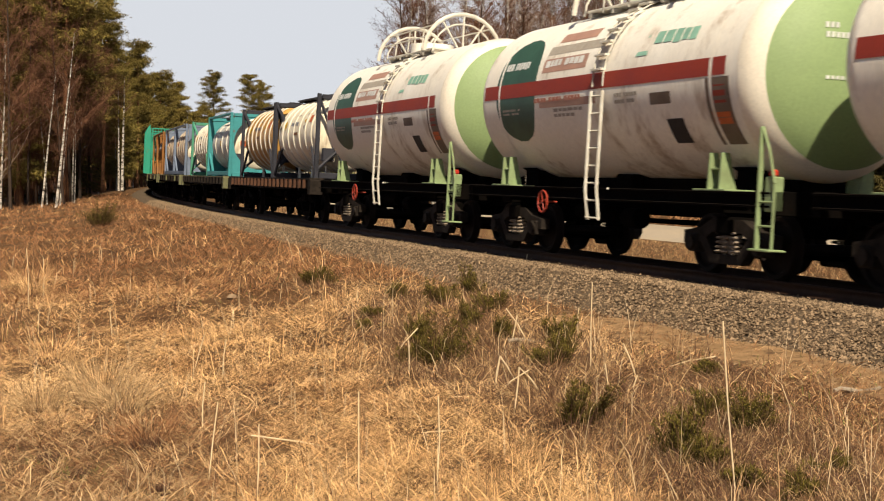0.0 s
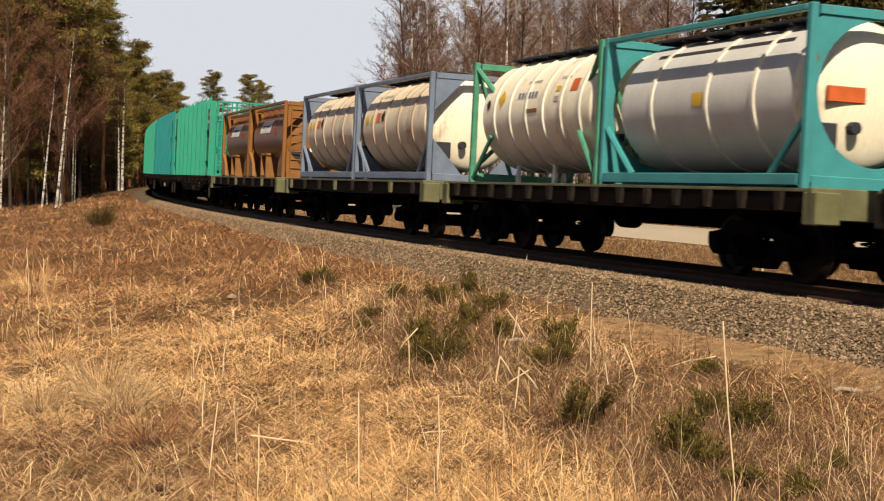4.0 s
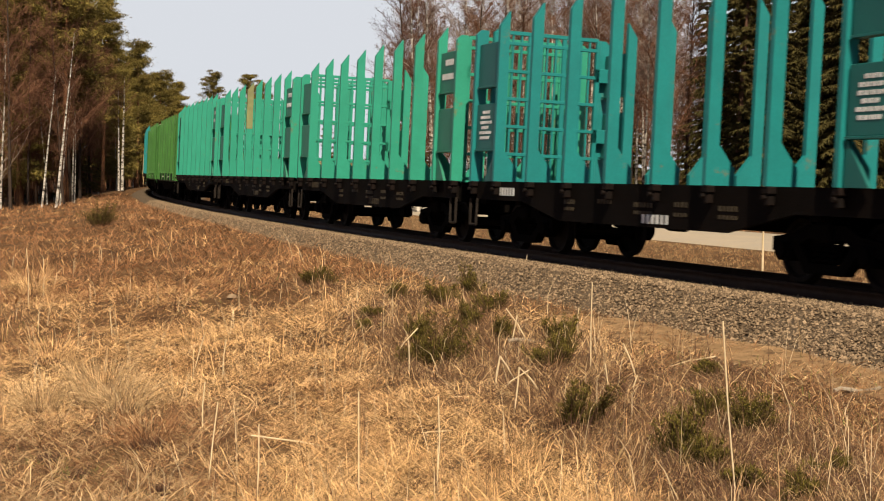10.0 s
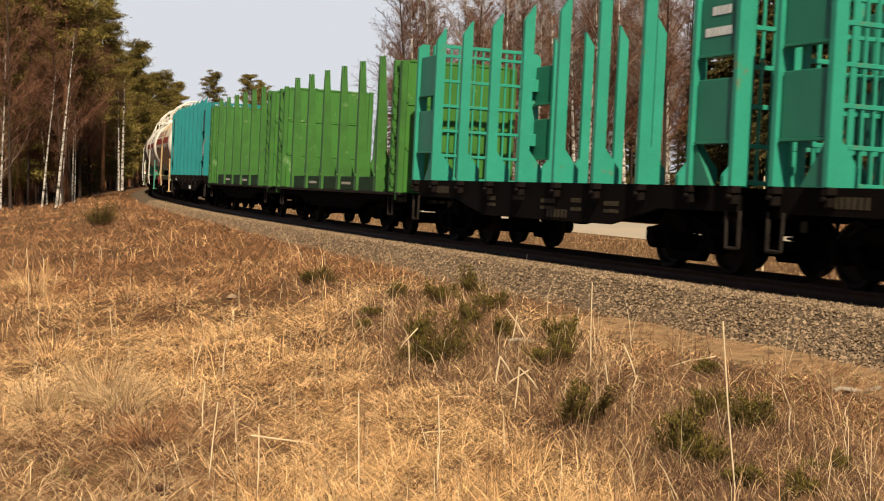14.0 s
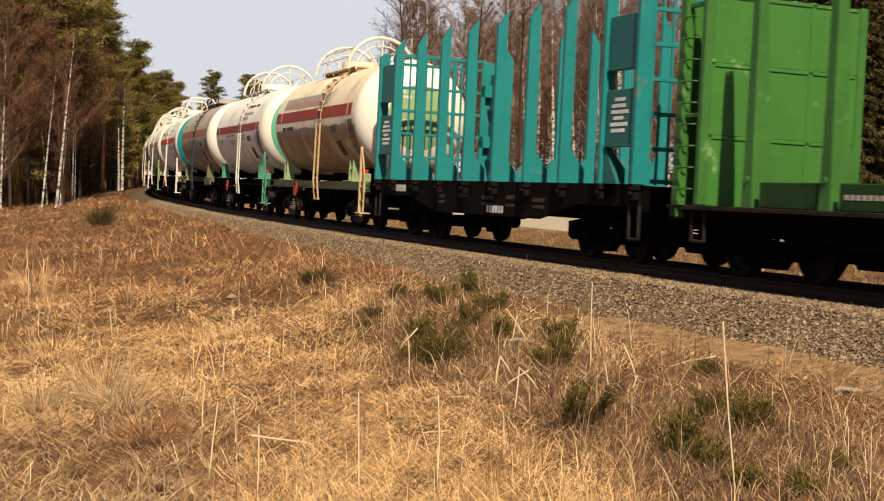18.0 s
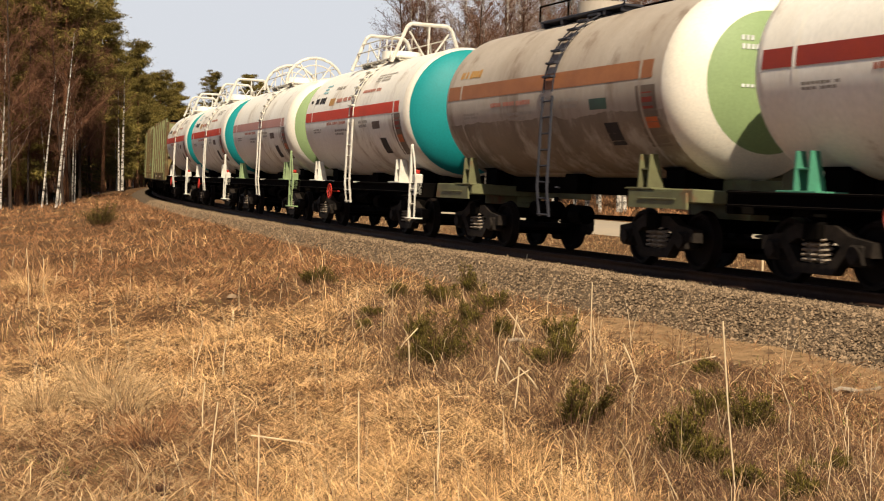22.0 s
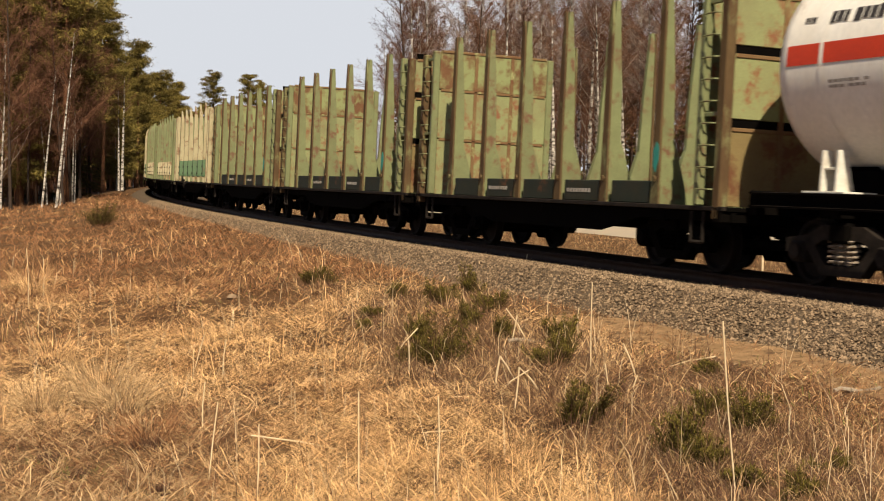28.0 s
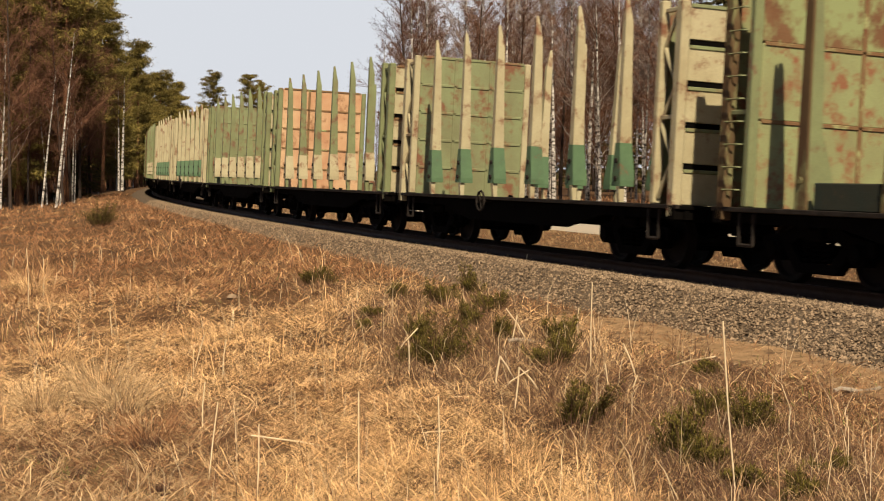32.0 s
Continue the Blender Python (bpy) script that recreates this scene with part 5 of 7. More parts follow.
        for z0, z1 in rows:
            part("wall_sheet", Geo().box(x - 0.03, x + 0.03, -1.34, 1.34, z0, z1, 0.01), top_m if top_m and z1 > 4.2 and sx < 0 else M_OCHW if top_m and sx > 0 and z1 < 3 else M_CREAM if broad and sx > 0 else wall_m, w, "pressed steel end wall sheet")
        g = Geo()
        for z0, z1 in rows:
            g.box(x - 0.05, x + 0.05, -1.3, 1.3, z1 - 0.03, z1 + 0.03, 0.008)
        for y in (-0.45, 0.45):
            g.box(x - 0.05, x + 0.05, y - 0.04, y + 0.04, 1.05, 4.3, 0.008)
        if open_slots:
            # black sheet paints in the shade that fills the open slots
            part("slot_back", Geo().box(x - 0.008, x + 0.008, -1.3, 1.3, 1.5 if broad else 2.15, 4.2 if broad else 4.38, 0.002), M_BLACK, w, "black sheet painting in the shade of the open slots")
        part("wall_rib", g, rib_m or wall_m, w, "pressed rib")
        x = post_x
        for s in (-1, 1):
            part("corner_post", Geo().box(x - 0.1, x + 0.1, s * 1.42 - 0.08, s * 1.42 + 0.08, 0.85, 4.25, 0.02), flange_m or stake_m, w, "heavy corner post")
            part("corner_post", Geo().box(x - sx * 0.6 - 0.07, x - sx * 0.6 + 0.07, s * 1.42 - 0.075, s * 1.42 + 0.075, 1.05, 4.3, 0.02), stake_m, w, "braced inner post")
            for z in (2.4, 4.1):
                xa, xb = sorted((x - sx * 0.1, x - sx * 0.53))
                part("post_brace", Geo().box(xa, xb, s * 1.42 - 0.03, s * 1.42 + 0.03, z, z + 0.07, 0.01), stake_m, w)
            if broad:
                zig = [(x - sx * (0.12 if q % 2 else 0.52), s * 1.42, 1.15 + q * 0.6) for q in range(6)]
                part("lattice_brace", Geo().path(zig, 0.035, 5), stake_m, w, "zigzag brace between the end posts")
                continue
            rung = shared(("rung", stake_m.name), lambda: Geo().path([(-0.2, 0, 0), (-0.17, -0.06, 0), (0.17, -0.06, 0), (0.2, 0, 0)], 0.014, 5), stake_m)
            for k in range(9):
                part("rung", rung, None, w, at=Matrix.Translation((x - sx * 0.3, s * 1.5, 1.3 + k * 0.33)) @ Matrix.Rotation(0 if s < 0 else math.pi, 4, "Z"))
        g = Geo().box(x + sx * 0.06 - 0.12, x + sx * 0.06 + 0.12, -1.5, 1.5, 0.8, 1.045, 0.02)
        part("end_beam", g, M_BLACK, w, "end beam")
        for y in (-1.42, 1.42):
            g = Geo().path([(sx * (e - 1.0), y, 0.97), (sx * (e - 1.0), y, 0.5), (sx * (e - 0.65), y, 0.5), (sx * (e - 0.65), y, 0.97)], 0.03, 5)
            part("foot_step", g, M_CAST, w, "bent steel foot step")
    if brake:
        part("hand_wheel", shared(("hand_wheel", "rusty"), geo_hand_wheel, M_CAST), None, w, "rusty hand brake wheel", at=Matrix.Translation((-1.1, -1.6, 0.95)))
    return w


# ---- the train, from its front to its rear ----
def rides(ob, place, lift=0.0):
    RIDERS.append((ob, place, lift))
    return ob


C = {}
u = 6.71 + 3 * TANK_L + TANK_L / 2           # front coupler of the seven tank wagons
TANKS_FRONT = u
GREEN_FRONT = u + 8 * FLAT_L + 0.1
FLAT_STEP = 14.9
CONT_FRONT = GREEN_FRONT + 4 * FLAT_STEP

sibur = tank_wagon("white tank wagon with red stripe, green ovals and light green end", M_CREAMW, M_STRIPE, M_LGREEN, M_FRAMEG, M_BLACK, M_FRAMEW, "round", 0.88, M_STRIPE, 0.4, True, upper_bars=False)
rides(sibur, CONT_FRONT + TANK_L / 2)
for k in (1, 2):
    rides(copy_thing(sibur, Matrix()), CONT_FRONT + TANK_L * (k + 0.5))
for o in [o for o in scene.objects if o.name.startswith("wheelset") and o not in WHEELSETS[0] and o not in WHEELSETS[1]]:
    WHEELSETS[0 if o.matrix_basis.translation.x < 0 else 1].append(o)

flats = [flat_wagon("dark flat wagon with rusty sills under two tank containers", M_SILL, M_CAST, 0.98, 20, M_RUSTP),
         flat_wagon("dark flat wagon with olive end beams under containers", M_SILL, M_STAKEP, 0.98, 14, M_CAST),
         flat_wagon("dark flat wagon with olive end beams and stake pockets", M_SILL, M_STAKEP, 0.98),
         flat_wagon("dark flat wagon with olive end beams", M_SILL, M_STAKEP, 0.98)]
for k, w in enumerate(flats):
    rides(w, CONT_FRONT - FLAT_STEP * (k + 0.5))
B5, B7 = (-1.9, -1.1, -0.3, 0.5, 1.3, 2.1), (-2.1, -1.4, -0.7, 0.0, 0.7, 1.4, 2.1)
HAZ = [(-1.72, -1.38, 66, 84, M_YELLOW, "yellow hazard diamond"), (-2.32, -2.08, 74, 86, M_INK, "black hazard diamond"), (1.62, 1.92, 62, 74, M_ORANGE, "orange hazard plate"),
       (0.98, 1.18, 68, 73, M_YELLOW, "small yellow plate"), (0.98, 1.18, 78, 83, M_WORN, "small grey plate"), (-0.3, 0.25, 88, 92, M_CTAN, "ochre lettering bar")]
HAZ += [(-0.75 + 0.16 * k_, -0.64 + 0.16 * k_, 71, 77, M_CBLUE, "blue lettering bar") for k_ in range(6)]
HAZ += [(-0.5 + 0.13 * k_, -0.4 + 0.13 * k_, 58, 61, M_WORN, "grey lettering bar") for k_ in range(5)] + [(1.0 + 0.11 * k_, 1.08 + 0.11 * k_, 57, 60, M_WORN, "grey lettering bar") for k_ in range(4)]
BOARD = [(-1.2 + 0.13 * k_, -1.12 + 0.13 * k_, 68, 73, M_INK, "dark lettering bar") for k_ in range(11)]
HAZ2 = [(-2.3, -1.98, 74, 90, M_YELLOW, "yellow hazard diamond"), (-1.85, -1.68, 76, 88, M_YELLOW, "small yellow plate"), (-1.35, -1.02, 74, 86, M_ORANGE, "orange hazard plate"), (-0.92, -0.58, 71, 87, M_INK, "black hazard diamond"),
        (-0.84, -0.66, 73, 78, M_WHITEINK, "white hazard diamond"), (1.2, 1.42, 96, 104, M_STRIPE3, "red ring diamond")]
HAZ2 += [(-1.9 + 0.14 * k_, -1.8 + 0.14 * k_, 47, 51, M_WORN, "grey lettering bar") for k_ in range(8)]
BRN = [(-1.35, 0.42, 58, 82, M_WHITEINK, "white name board with plain bars"), (1.25, 1.5, 57, 66, M_WORN, "faded label"), (1.15, 1.5, 76, 88, M_RED, "red hazard diamond"), (0.75, 0.95, 62, 76, M_TOCHRE, "ochre hazard diamond"), (0.55, 0.75, 42, 52, M_WHITEINK, "white label")]
boxes = [
    (0, 3.08, tank_container("cream tank container with raised bands in a charcoal braced frame", M_CDARK, M_TWHITE, M_TWHITE, B5, "x", False, False, M_BAND, HAZ, 1.16, end_plates=True, rails=False)),
    (0, -3.08, tank_container("ochre tank container with pale bands in a charcoal braced frame", M_CDARK, M_TOCHRE, M_TOCHRE, B5, "x", False, False, M_BAND, HAZ, 1.16, rails=False)),
    (1, 3.08, tank_container("silver tank container with dark bands in a turquoise box frame", M_CTEAL, M_TSILVER, M_TWHITE, (-1.5, 0.2, 1.5), "plate", True, False, M_BAND, [(-1.9, 2.0, 40, 44, M_INK, "dark band of lettering"), (-0.2, 0.1, 84, 95, M_YELLOW, "yellow label")], 1.1)),
    (1, -3.08, tank_container("white tank container with pale bands in a thin green braced frame", M_FRAMET, M_TWHITE, M_TWHITE, B5, "x", False, False, M_BAND, HAZ, 1.16, rails=False)),
    (2, 3.08, tank_container("beige dented tank container in a slate-blue frame with a top rail", M_CBLUE, M_TBEIGE, M_TWHITE, (-1.6, -0.55, 0.5, 1.6), "box", True, False, M_GRIME, HAZ2, 1.16)),
    (2, -3.08, tank_container("beige stained tank container in a slate-blue frame with a top rail", M_CBLUE, M_TBEIGE, M_TBEIGE, (-1.6, -0.55, 0.5, 1.6), "box", True, False, M_GRIME, HAZ2, 1.16)),
    (3, 3.08, tank_container("glossy brown tank container in an ochre frame with an end ladder", M_CTAN, M_CBROWN, M_CTAN, (), "box", True, True, None, BRN + BOARD, 1.14, False, False, True)),
    (3, -3.08, tank_container("glossy brown tank container in an ochre frame", M_CTAN, M_CBROWN, M_CTAN, (), "box", True, False, None, BRN + BOARD, 1.14, False, False, True)),
]
for k, x, ob in boxes:
    rides(ob, CONT_FRONT - FLAT_STEP * (k + 0.5) + x, 1.34)

grid_a = grid_timber_wagon("empty bright teal-green timber wagon with tall stakes and grid ends", M_TEALG, M_PANELG)
grid_b = grid_timber_wagon("empty dark teal timber wagon with tall stakes and grid ends", M_TEALD, M_PANELD)
grid_c = grid_timber_wagon("empty bright teal-green timber wagon with one olive repaired stake", M_TEALG, M_PANELG, M_OLIVE)
kelly = walled_timber_wagon("empty leaf-green timber wagon with sheet end walls", M_KELLY, M_KELLYS, M_KELLYS, M_KELLYD, FLAT_L, slots=False)


def collect_wheels():
    known = set(WHEELSETS[0]) | set(WHEELSETS[1])
    for o in scene.objects:
        if o.name.startswith("wheelset") and o not in known:
            WHEELSETS[0 if o.matrix_basis.translation.x < 0 else 1].append(o)


order = [grid_a, grid_b, "a", grid_c, "a", kelly, "k", "b"]
for k, w in enumerate(order):
    if isinstance(w, str):
        w = copy_thing({"a": grid_a, "b": grid_b, "k": kelly}[w], Matrix())
    rides(w, GREEN_FRONT - FLAT_L * (k + 0.5) + (0.55, 0.46, 0.36, 0.22, 0.26, 0.24, 0.57, 0.65)[k])

red_teal = tank_wagon("white tank wagon with bright red stripe and turquoise end", M_CREAMW, M_STRIPE2, M_TEALH, M_FRAMEW, M_BLACK, M_FRAMEW, "flat", 0.955, M_RED, 0.4)
tanks = [
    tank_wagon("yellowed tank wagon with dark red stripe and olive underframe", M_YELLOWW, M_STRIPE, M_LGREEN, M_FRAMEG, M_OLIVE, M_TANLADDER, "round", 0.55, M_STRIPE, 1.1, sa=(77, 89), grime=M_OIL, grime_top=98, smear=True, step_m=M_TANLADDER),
    tank_wagon("white tank wagon with dark red stripe and mint green end", M_CREAMW, M_STRIPE, M_MINT, M_FRAMET, M_BLACK, M_FRAMEW, "round", 0.82, M_STRIPE, 1.0, upper_bars=False, bold=True),
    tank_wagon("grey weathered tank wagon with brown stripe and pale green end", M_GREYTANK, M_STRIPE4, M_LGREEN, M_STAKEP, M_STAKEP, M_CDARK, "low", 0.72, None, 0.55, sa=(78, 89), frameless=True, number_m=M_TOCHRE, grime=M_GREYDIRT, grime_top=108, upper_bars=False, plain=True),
    red_teal,
    tank_wagon("white tank wagon with faded pink stripe and light green end", M_CREAMW, M_STRIPE3, M_LGREEN, M_FRAMEG, M_BLACK, M_FRAMEW, "round", 0.88, None, 0.75, upper_bars=False),
    "t", "t"]
for k, w in enumerate(tanks):
    if isinstance(w, str):
        w = copy_thing(red_teal, Matrix())
    rides(w, TANKS_FRONT - TANK_L * (k + 0.5) + (0.5, 0.5, 0.42, 0, 0, 0, 0)[k])

rear = TANKS_FRONT - 7 * TANK_L
pale = walled_timber_wagon("empty pale green rusty timber wagon with sheet end walls", M_PALEW, M_PALEB, M_PALEB, M_DARKG, flange_m=M_FLANGE, rib_m=M_WALLRIB, spray=True, top_m=M_WALLTOP)
pale_cream = walled_timber_wagon("empty timber wagon with cream stakes and pale green walls", M_PALE, M_CREAM, M_FOOTG, None, foot_z=2.05, brake=True, broad=True, rib_m=M_PALE)
rusty_cream = walled_timber_wagon("empty timber wagon with green stakes and rusty cream walls", M_RUSTW, M_PALEB, M_CREAM, None, foot_z=2.05, rib_m=M_WALLRIB, broad=True)
green_cream = walled_timber_wagon("empty timber wagon with pale green stakes and cream feet", M_PALE, M_PALEB, M_CREAM, None, foot_z=2.1, rib_m=M_PALE, broad=True)
for k, w in enumerate([pale, "p", "p", pale_cream, rusty_cream, green_cream, "c", "c", "g", "p", "p", "p"]):
    if isinstance(w, str):
        w = copy_thing({"p": pale, "c": pale_cream, "g": green_cream}[w], Matrix())
    rides(w, rear - WALLED_L * (k + 0.5) + ((0.22, 0.3, 0.36, 0.12)[k] if k < 4 else 0.0))
collect_wheels()

# ---- trees ----
def ribbon_mesh(name, segs, material, tri=True):
    """Thin twigs: each row is x0 y0 z0 x1 y1 z1 width; a slim triangle turned by chance."""
    s = np.asarray(segs, np.float32)
    a, b, w = s[:, :3], s[:, 3:6], s[:, 6:7]
    d = b - a
    r = rng.normal(size=d.shape).astype(np.float32)
    n = np.cross(d, r)
    n /= np.linalg.norm(n, axis=1, keepdims=True) + 1e-6
    v = np.stack([a - n * w * 0.5, a + n * w * 0.5, b], 1).reshape(-1, 3)
    return sheet(name, v, np.arange(len(v)).reshape(-1, 3), material, False)


def trunk_geo(pts, radii, n=8):
    g = Geo()
    v, f = [], []
    for (x, y, z), r in zip(pts, radii):
        for i in range(n):
            a = 2 * math.pi * i / n
            v.append((x + r * math.cos(a), y + r * math.sin(a), z))
    for j in range(len(pts) - 1):
        for i in range(n):
            f.append((j * n + i, j * n + (i + 1) % n, (j + 1) * n + (i + 1) % n, (j + 1) * n + i))
    return g.add(v, f)


def bent_trunk(rnd, H, lean=0.04, k=9, lean_to=None):
    pts, x, y = [], 0.0, 0.0
    dx, dy = lean_to or (rnd.gauss(0, lean), rnd.gauss(0, lean))
    for i in range(k):
        pts.append((x, y, H * i / (k - 1)))
        dx += rnd.gauss(0, 0.012)
        dy += rnd.gauss(0, 0.012)
        x += dx * H / (k - 1)
        y += dy * H / (k - 1)
    return pts


def along(pts, q):
    f = q * (len(pts) - 1)
    i = min(int(f), len(pts) - 2)
    a, b = pts[i], pts[i + 1]
    return Vector(a).lerp(Vector(b), f - i)


def birch(seed, H, r0, twig_m, crown=0.35, limbs=42, spread=0.24, label="bare birch with white bark and fine brown twigs", bark=None, lean_to=None):
    rnd = random.Random(seed)
    t = thing("birch_tree", label, "birch tree", "bare birches")
    pts = bent_trunk(rnd, H, lean_to=lean_to)
    part("trunk", trunk_geo(pts, [r0 * (1 - 0.93 * (i / (len(pts) - 1)) ** 1.1) + 0.008 for i in range(len(pts))]), bark or M_BIRCH, t, "white birch trunk with black marks" if not bark else "grey-brown trunk", True)
    limb, seg = Geo(), []
    for k in range(limbs):
        q = crown + (1 - crown) * (k + rnd.random()) / limbs
        p = along(pts, min(q, 0.985))
        az, up = rnd.uniform(0, 6.283), rnd.uniform(0.5, 1.3)
        ln = H * spread * (1.15 - q) * rnd.uniform(0.7, 1.25) + 0.5
        d = Vector((math.cos(az), math.sin(az), up)).normalized()
        q0 = p
        for j in range(4):
            d2 = (d + Vector((rnd.gauss(0, 0.12), rnd.gauss(0, 0.12), 0.06))).normalized()
            q1 = q0 + d2 * ln / 4
            limb.tube(q0, q1, 0.018 * (1 - j * 0.2) * ln / 3 + 0.005, 4, 0.018 * (1 - (j + 1) * 0.2) * ln / 3 + 0.003)
            for _ in range(10):
                f = q0.lerp(q1, rnd.random())
                sd = (d2 + Vector((rnd.gauss(0, 0.75), rnd.gauss(0, 0.75), rnd.gauss(0.15, 0.5)))).normalized()
                l2 = ln * rnd.uniform(0.14, 0.34)
                e = f + sd * l2
                seg.append((*f, *e, 0.019))
                for _ in range(6):
                    f2 = f.lerp(e, rnd.uniform(0.2, 1))
                    s3 = (sd + Vector((rnd.gauss(0, 0.8), rnd.gauss(0, 0.8), rnd.gauss(-0.05, 0.55)))).normalized()
                    e2 = f2 + s3 * l2 * rnd.uniform(0.3, 0.75)
                    seg.append((*f2, *e2, 0.012))
            d, q0 = d2, q1
    part("limb", limb, twig_m if bark else M_LIMB, t)
    part("crown", ribbon_mesh("crown", seg, twig_m), None, t, "haze of fine bare twigs")
    return t


def needle_tris(rnd, centre, size, n, flat=0.6, droop=0.0, wide=0.38):
    out = []
    for _ in range(n):
        c = centre + Vector((rnd.gauss(0, size), rnd.gauss(0, size), rnd.gauss(0, size * flat)))
        d = Vector((rnd.gauss(0, 1), rnd.gauss(0, 1), rnd.gauss(0.2, 0.7) - droop)).normalized() * size * rnd.uniform(0.55, 1.15)
        out.append((*c, *(c + d), size * wide))
    return out


def pine(seed, H, r0, crown=0.5, limbs=30, reach=0.19, label="tall pine with a reddish trunk and dark needles"):
    rnd = random.Random(seed)
    t = thing("pine_tree", label, "pine tree", "pines")
    pts = bent_trunk(rnd, H, 0.015)
    part("trunk", trunk_geo(pts, [r0 * (1 - 0.85 * i / (len(pts) - 1)) for i in range(len(pts))]), M_PBARK, t, "reddish-brown scaly trunk", True)
    limb, seg = Geo(), []
    for k in range(limbs):
        q = crown + (1 - crown) * (k + rnd.random()) / limbs
        p = along(pts, min(q, 0.99))
        az = rnd.uniform(0, 6.283)
        ln = H * reach * (1.12 - q) ** 0.7 * rnd.uniform(0.6, 1.2) + 0.3
        d = Vector((math.cos(az), math.sin(az), rnd.uniform(-0.15, 0.5))).normalized()
        q0 = p
        for j in range(3):
            d = (d + Vector((rnd.gauss(0, 0.2), rnd.gauss(0, 0.2), 0.12))).normalized()
            q1 = q0 + d * ln / 3
            limb.tube(q0, q1, 0.035 * (1 - j * 0.28), 4, 0.035 * (1 - (j + 1) * 0.28))
            for _ in range(3 if j else 1):
                seg += needle_tris(rnd, q0.lerp(q1, rnd.random()) + Vector((rnd.gauss(0, 0.25), rnd.gauss(0, 0.25), 0.1)), 0.3, 60, 0.4, 0.0, 0.2)
            q0 = q1
        seg += needle_tris(rnd, q0, 0.36, 80, 0.42, 0.0, 0.2)
    for _ in range(14):
        q = rnd.uniform(0.2, crown)
        p = along(pts, q)
        az = rnd.uniform(0, 6.283)
        limb.tube(p, p + Vector((math.cos(az), math.sin(az), rnd.uniform(-0.3, 0.1))) * rnd.uniform(0.4, 1.4), 0.018, 4, 0.005)
    part("limb", limb, M_PBARK, t)
    part("crown", ribbon_mesh("crown", seg, M_PINE), None, t, "clumps of olive-green needles")
    return t


def spruce(seed, H, label="dense dark spruce with drooping tiers", spread=0.19):
    rnd = random.Random(seed)
    t = thing("spruce_tree", label, "spruce tree", "spruces")
    pts = bent_trunk(rnd, H, 0.008)
    part("trunk", trunk_geo(pts, [0.22 * (1 - 0.95 * i / (len(pts) - 1)) for i in range(len(pts))]), M_TWIG, t, "brown trunk", True)
    seg = []
    tiers = 38
    for k in range(tiers):
        q = 0.03 + 0.96 * (k + rnd.uniform(0.2, 0.8)) / tiers
        p = along(pts, q)
        for b in range(9):
            az = rnd.uniform(0, 6.283)
            ln = H * spread * (1.03 - q) * rnd.uniform(0.6, 1.2) + 0.15
            out, side = Vector((math.cos(az), math.sin(az), 0)), Vector((-math.sin(az), math.cos(az), 0))
            sag, q0 = rnd.uniform(0.3, 0.55), p.copy()
            for j in range(8):
                f = (j + 1) / 8
                q1 = p + out * ln * f + Vector((0, 0, 0.12 * ln * f - sag * ln * f * f + 0.1 * ln * f ** 4))
                seg.append((*q0, *q1, 0.07))
                fan = 0.16 + 0.3 * ln / 3 * (1 - 0.5 * f)
                for _ in range(13):
                    c = q0.lerp(q1, rnd.random())
                    d = (out * rnd.uniform(0.1, 0.9) + side * rnd.gauss(0, 0.8) + Vector((0, 0, -rnd.uniform(0.15, 1.0)))).normalized()
                    seg.append((*c, *(c + d * fan * rnd.uniform(0.6, 1.3)), 0.085))
                q0 = q1
    part("crown", ribbon_mesh("crown", seg, M_SPRUCE), None, t, "drooping tiers of dark needles")
    return t


FOCAL = 2545.0


def place_at(px, dist):
    """Ground place in the direction of a column of the view, at a distance straight ahead."""
    x = (px - 784) / FOCAL * dist
    return x, dist, float(height(x, dist))


def plant(ob, px, dist, turn, size=1.0):
    x, y, z = place_at(px, dist)
    ob.matrix_basis = Matrix.LocRotScale((x, y, z - 0.05), Euler((0, 0, turn)), (size, size, size))
    return ob


def grow(protos, spots, seed):
    """First use of each prototype, then copies."""
    rnd, used = random.Random(seed), set()
    for px, dist, size in spots:
        p = rnd.choice(protos)
        ob = p
        if p in used:
            ob = copy_thing(p, Matrix())
        used.add(p)
        plant(ob, px, dist, rnd.uniform(0, 6.28), size)


rnd = random.Random(5)
birches = [birch(11 + i, 13.5 + i % 3, 0.095, M_BTWIG, 0.12 + 0.06 * (i % 3), bark=None if i == 0 else M_BARE, label="bare birch with white bark and fine brown twigs" if i == 0 else "bare young tree with brown twigs") for i in range(4)]
grey_birches = [birch(31 + i, 14.5, 0.085, M_GTWIG, 0.35, label="bare birch with pale greyish twigs") for i in range(2)]
young_pines = [pine(57 + i, 9.5, 0.12, 0.12, 40, 0.22, "young pine with green boughs down to its foot") for i in range(2)]
pines = [pine(51 + i, 17.0 + 2 * (i % 2), 0.2, 0.36 + 0.08 * (i % 2), 38) for i in range(3)]
spruces = [spruce(71 + i, 17.0) for i in range(3)]
slim = [birch(91 + i, 12.5, 0.085, M_BTWIG, 0.5, 22, 0.16, "slender leaning birch with white bark") for i in range(2)]
leaning = birch(97, 12.0, 0.1, M_BTWIG, 0.62, 16, 0.12, "leaning white birch at the edge of the wood", lean_to=(0.115, 0.0))
plant(leaning, 99, 86, 0.0, 0.88)
stout = birch(95, 12.2, 0.15, M_BTWIG, 0.6, 16, 0.14, "white birch standing before the brown wood", lean_to=(0.02, 0.0))
plant(stout, 217, 140, 0.0)
plant(copy_thing(stout, Matrix()), 211, 141, 2.0, 0.8)
plant(copy_thing(leaning, Matrix()), 74, 90, 0.25, 0.72)
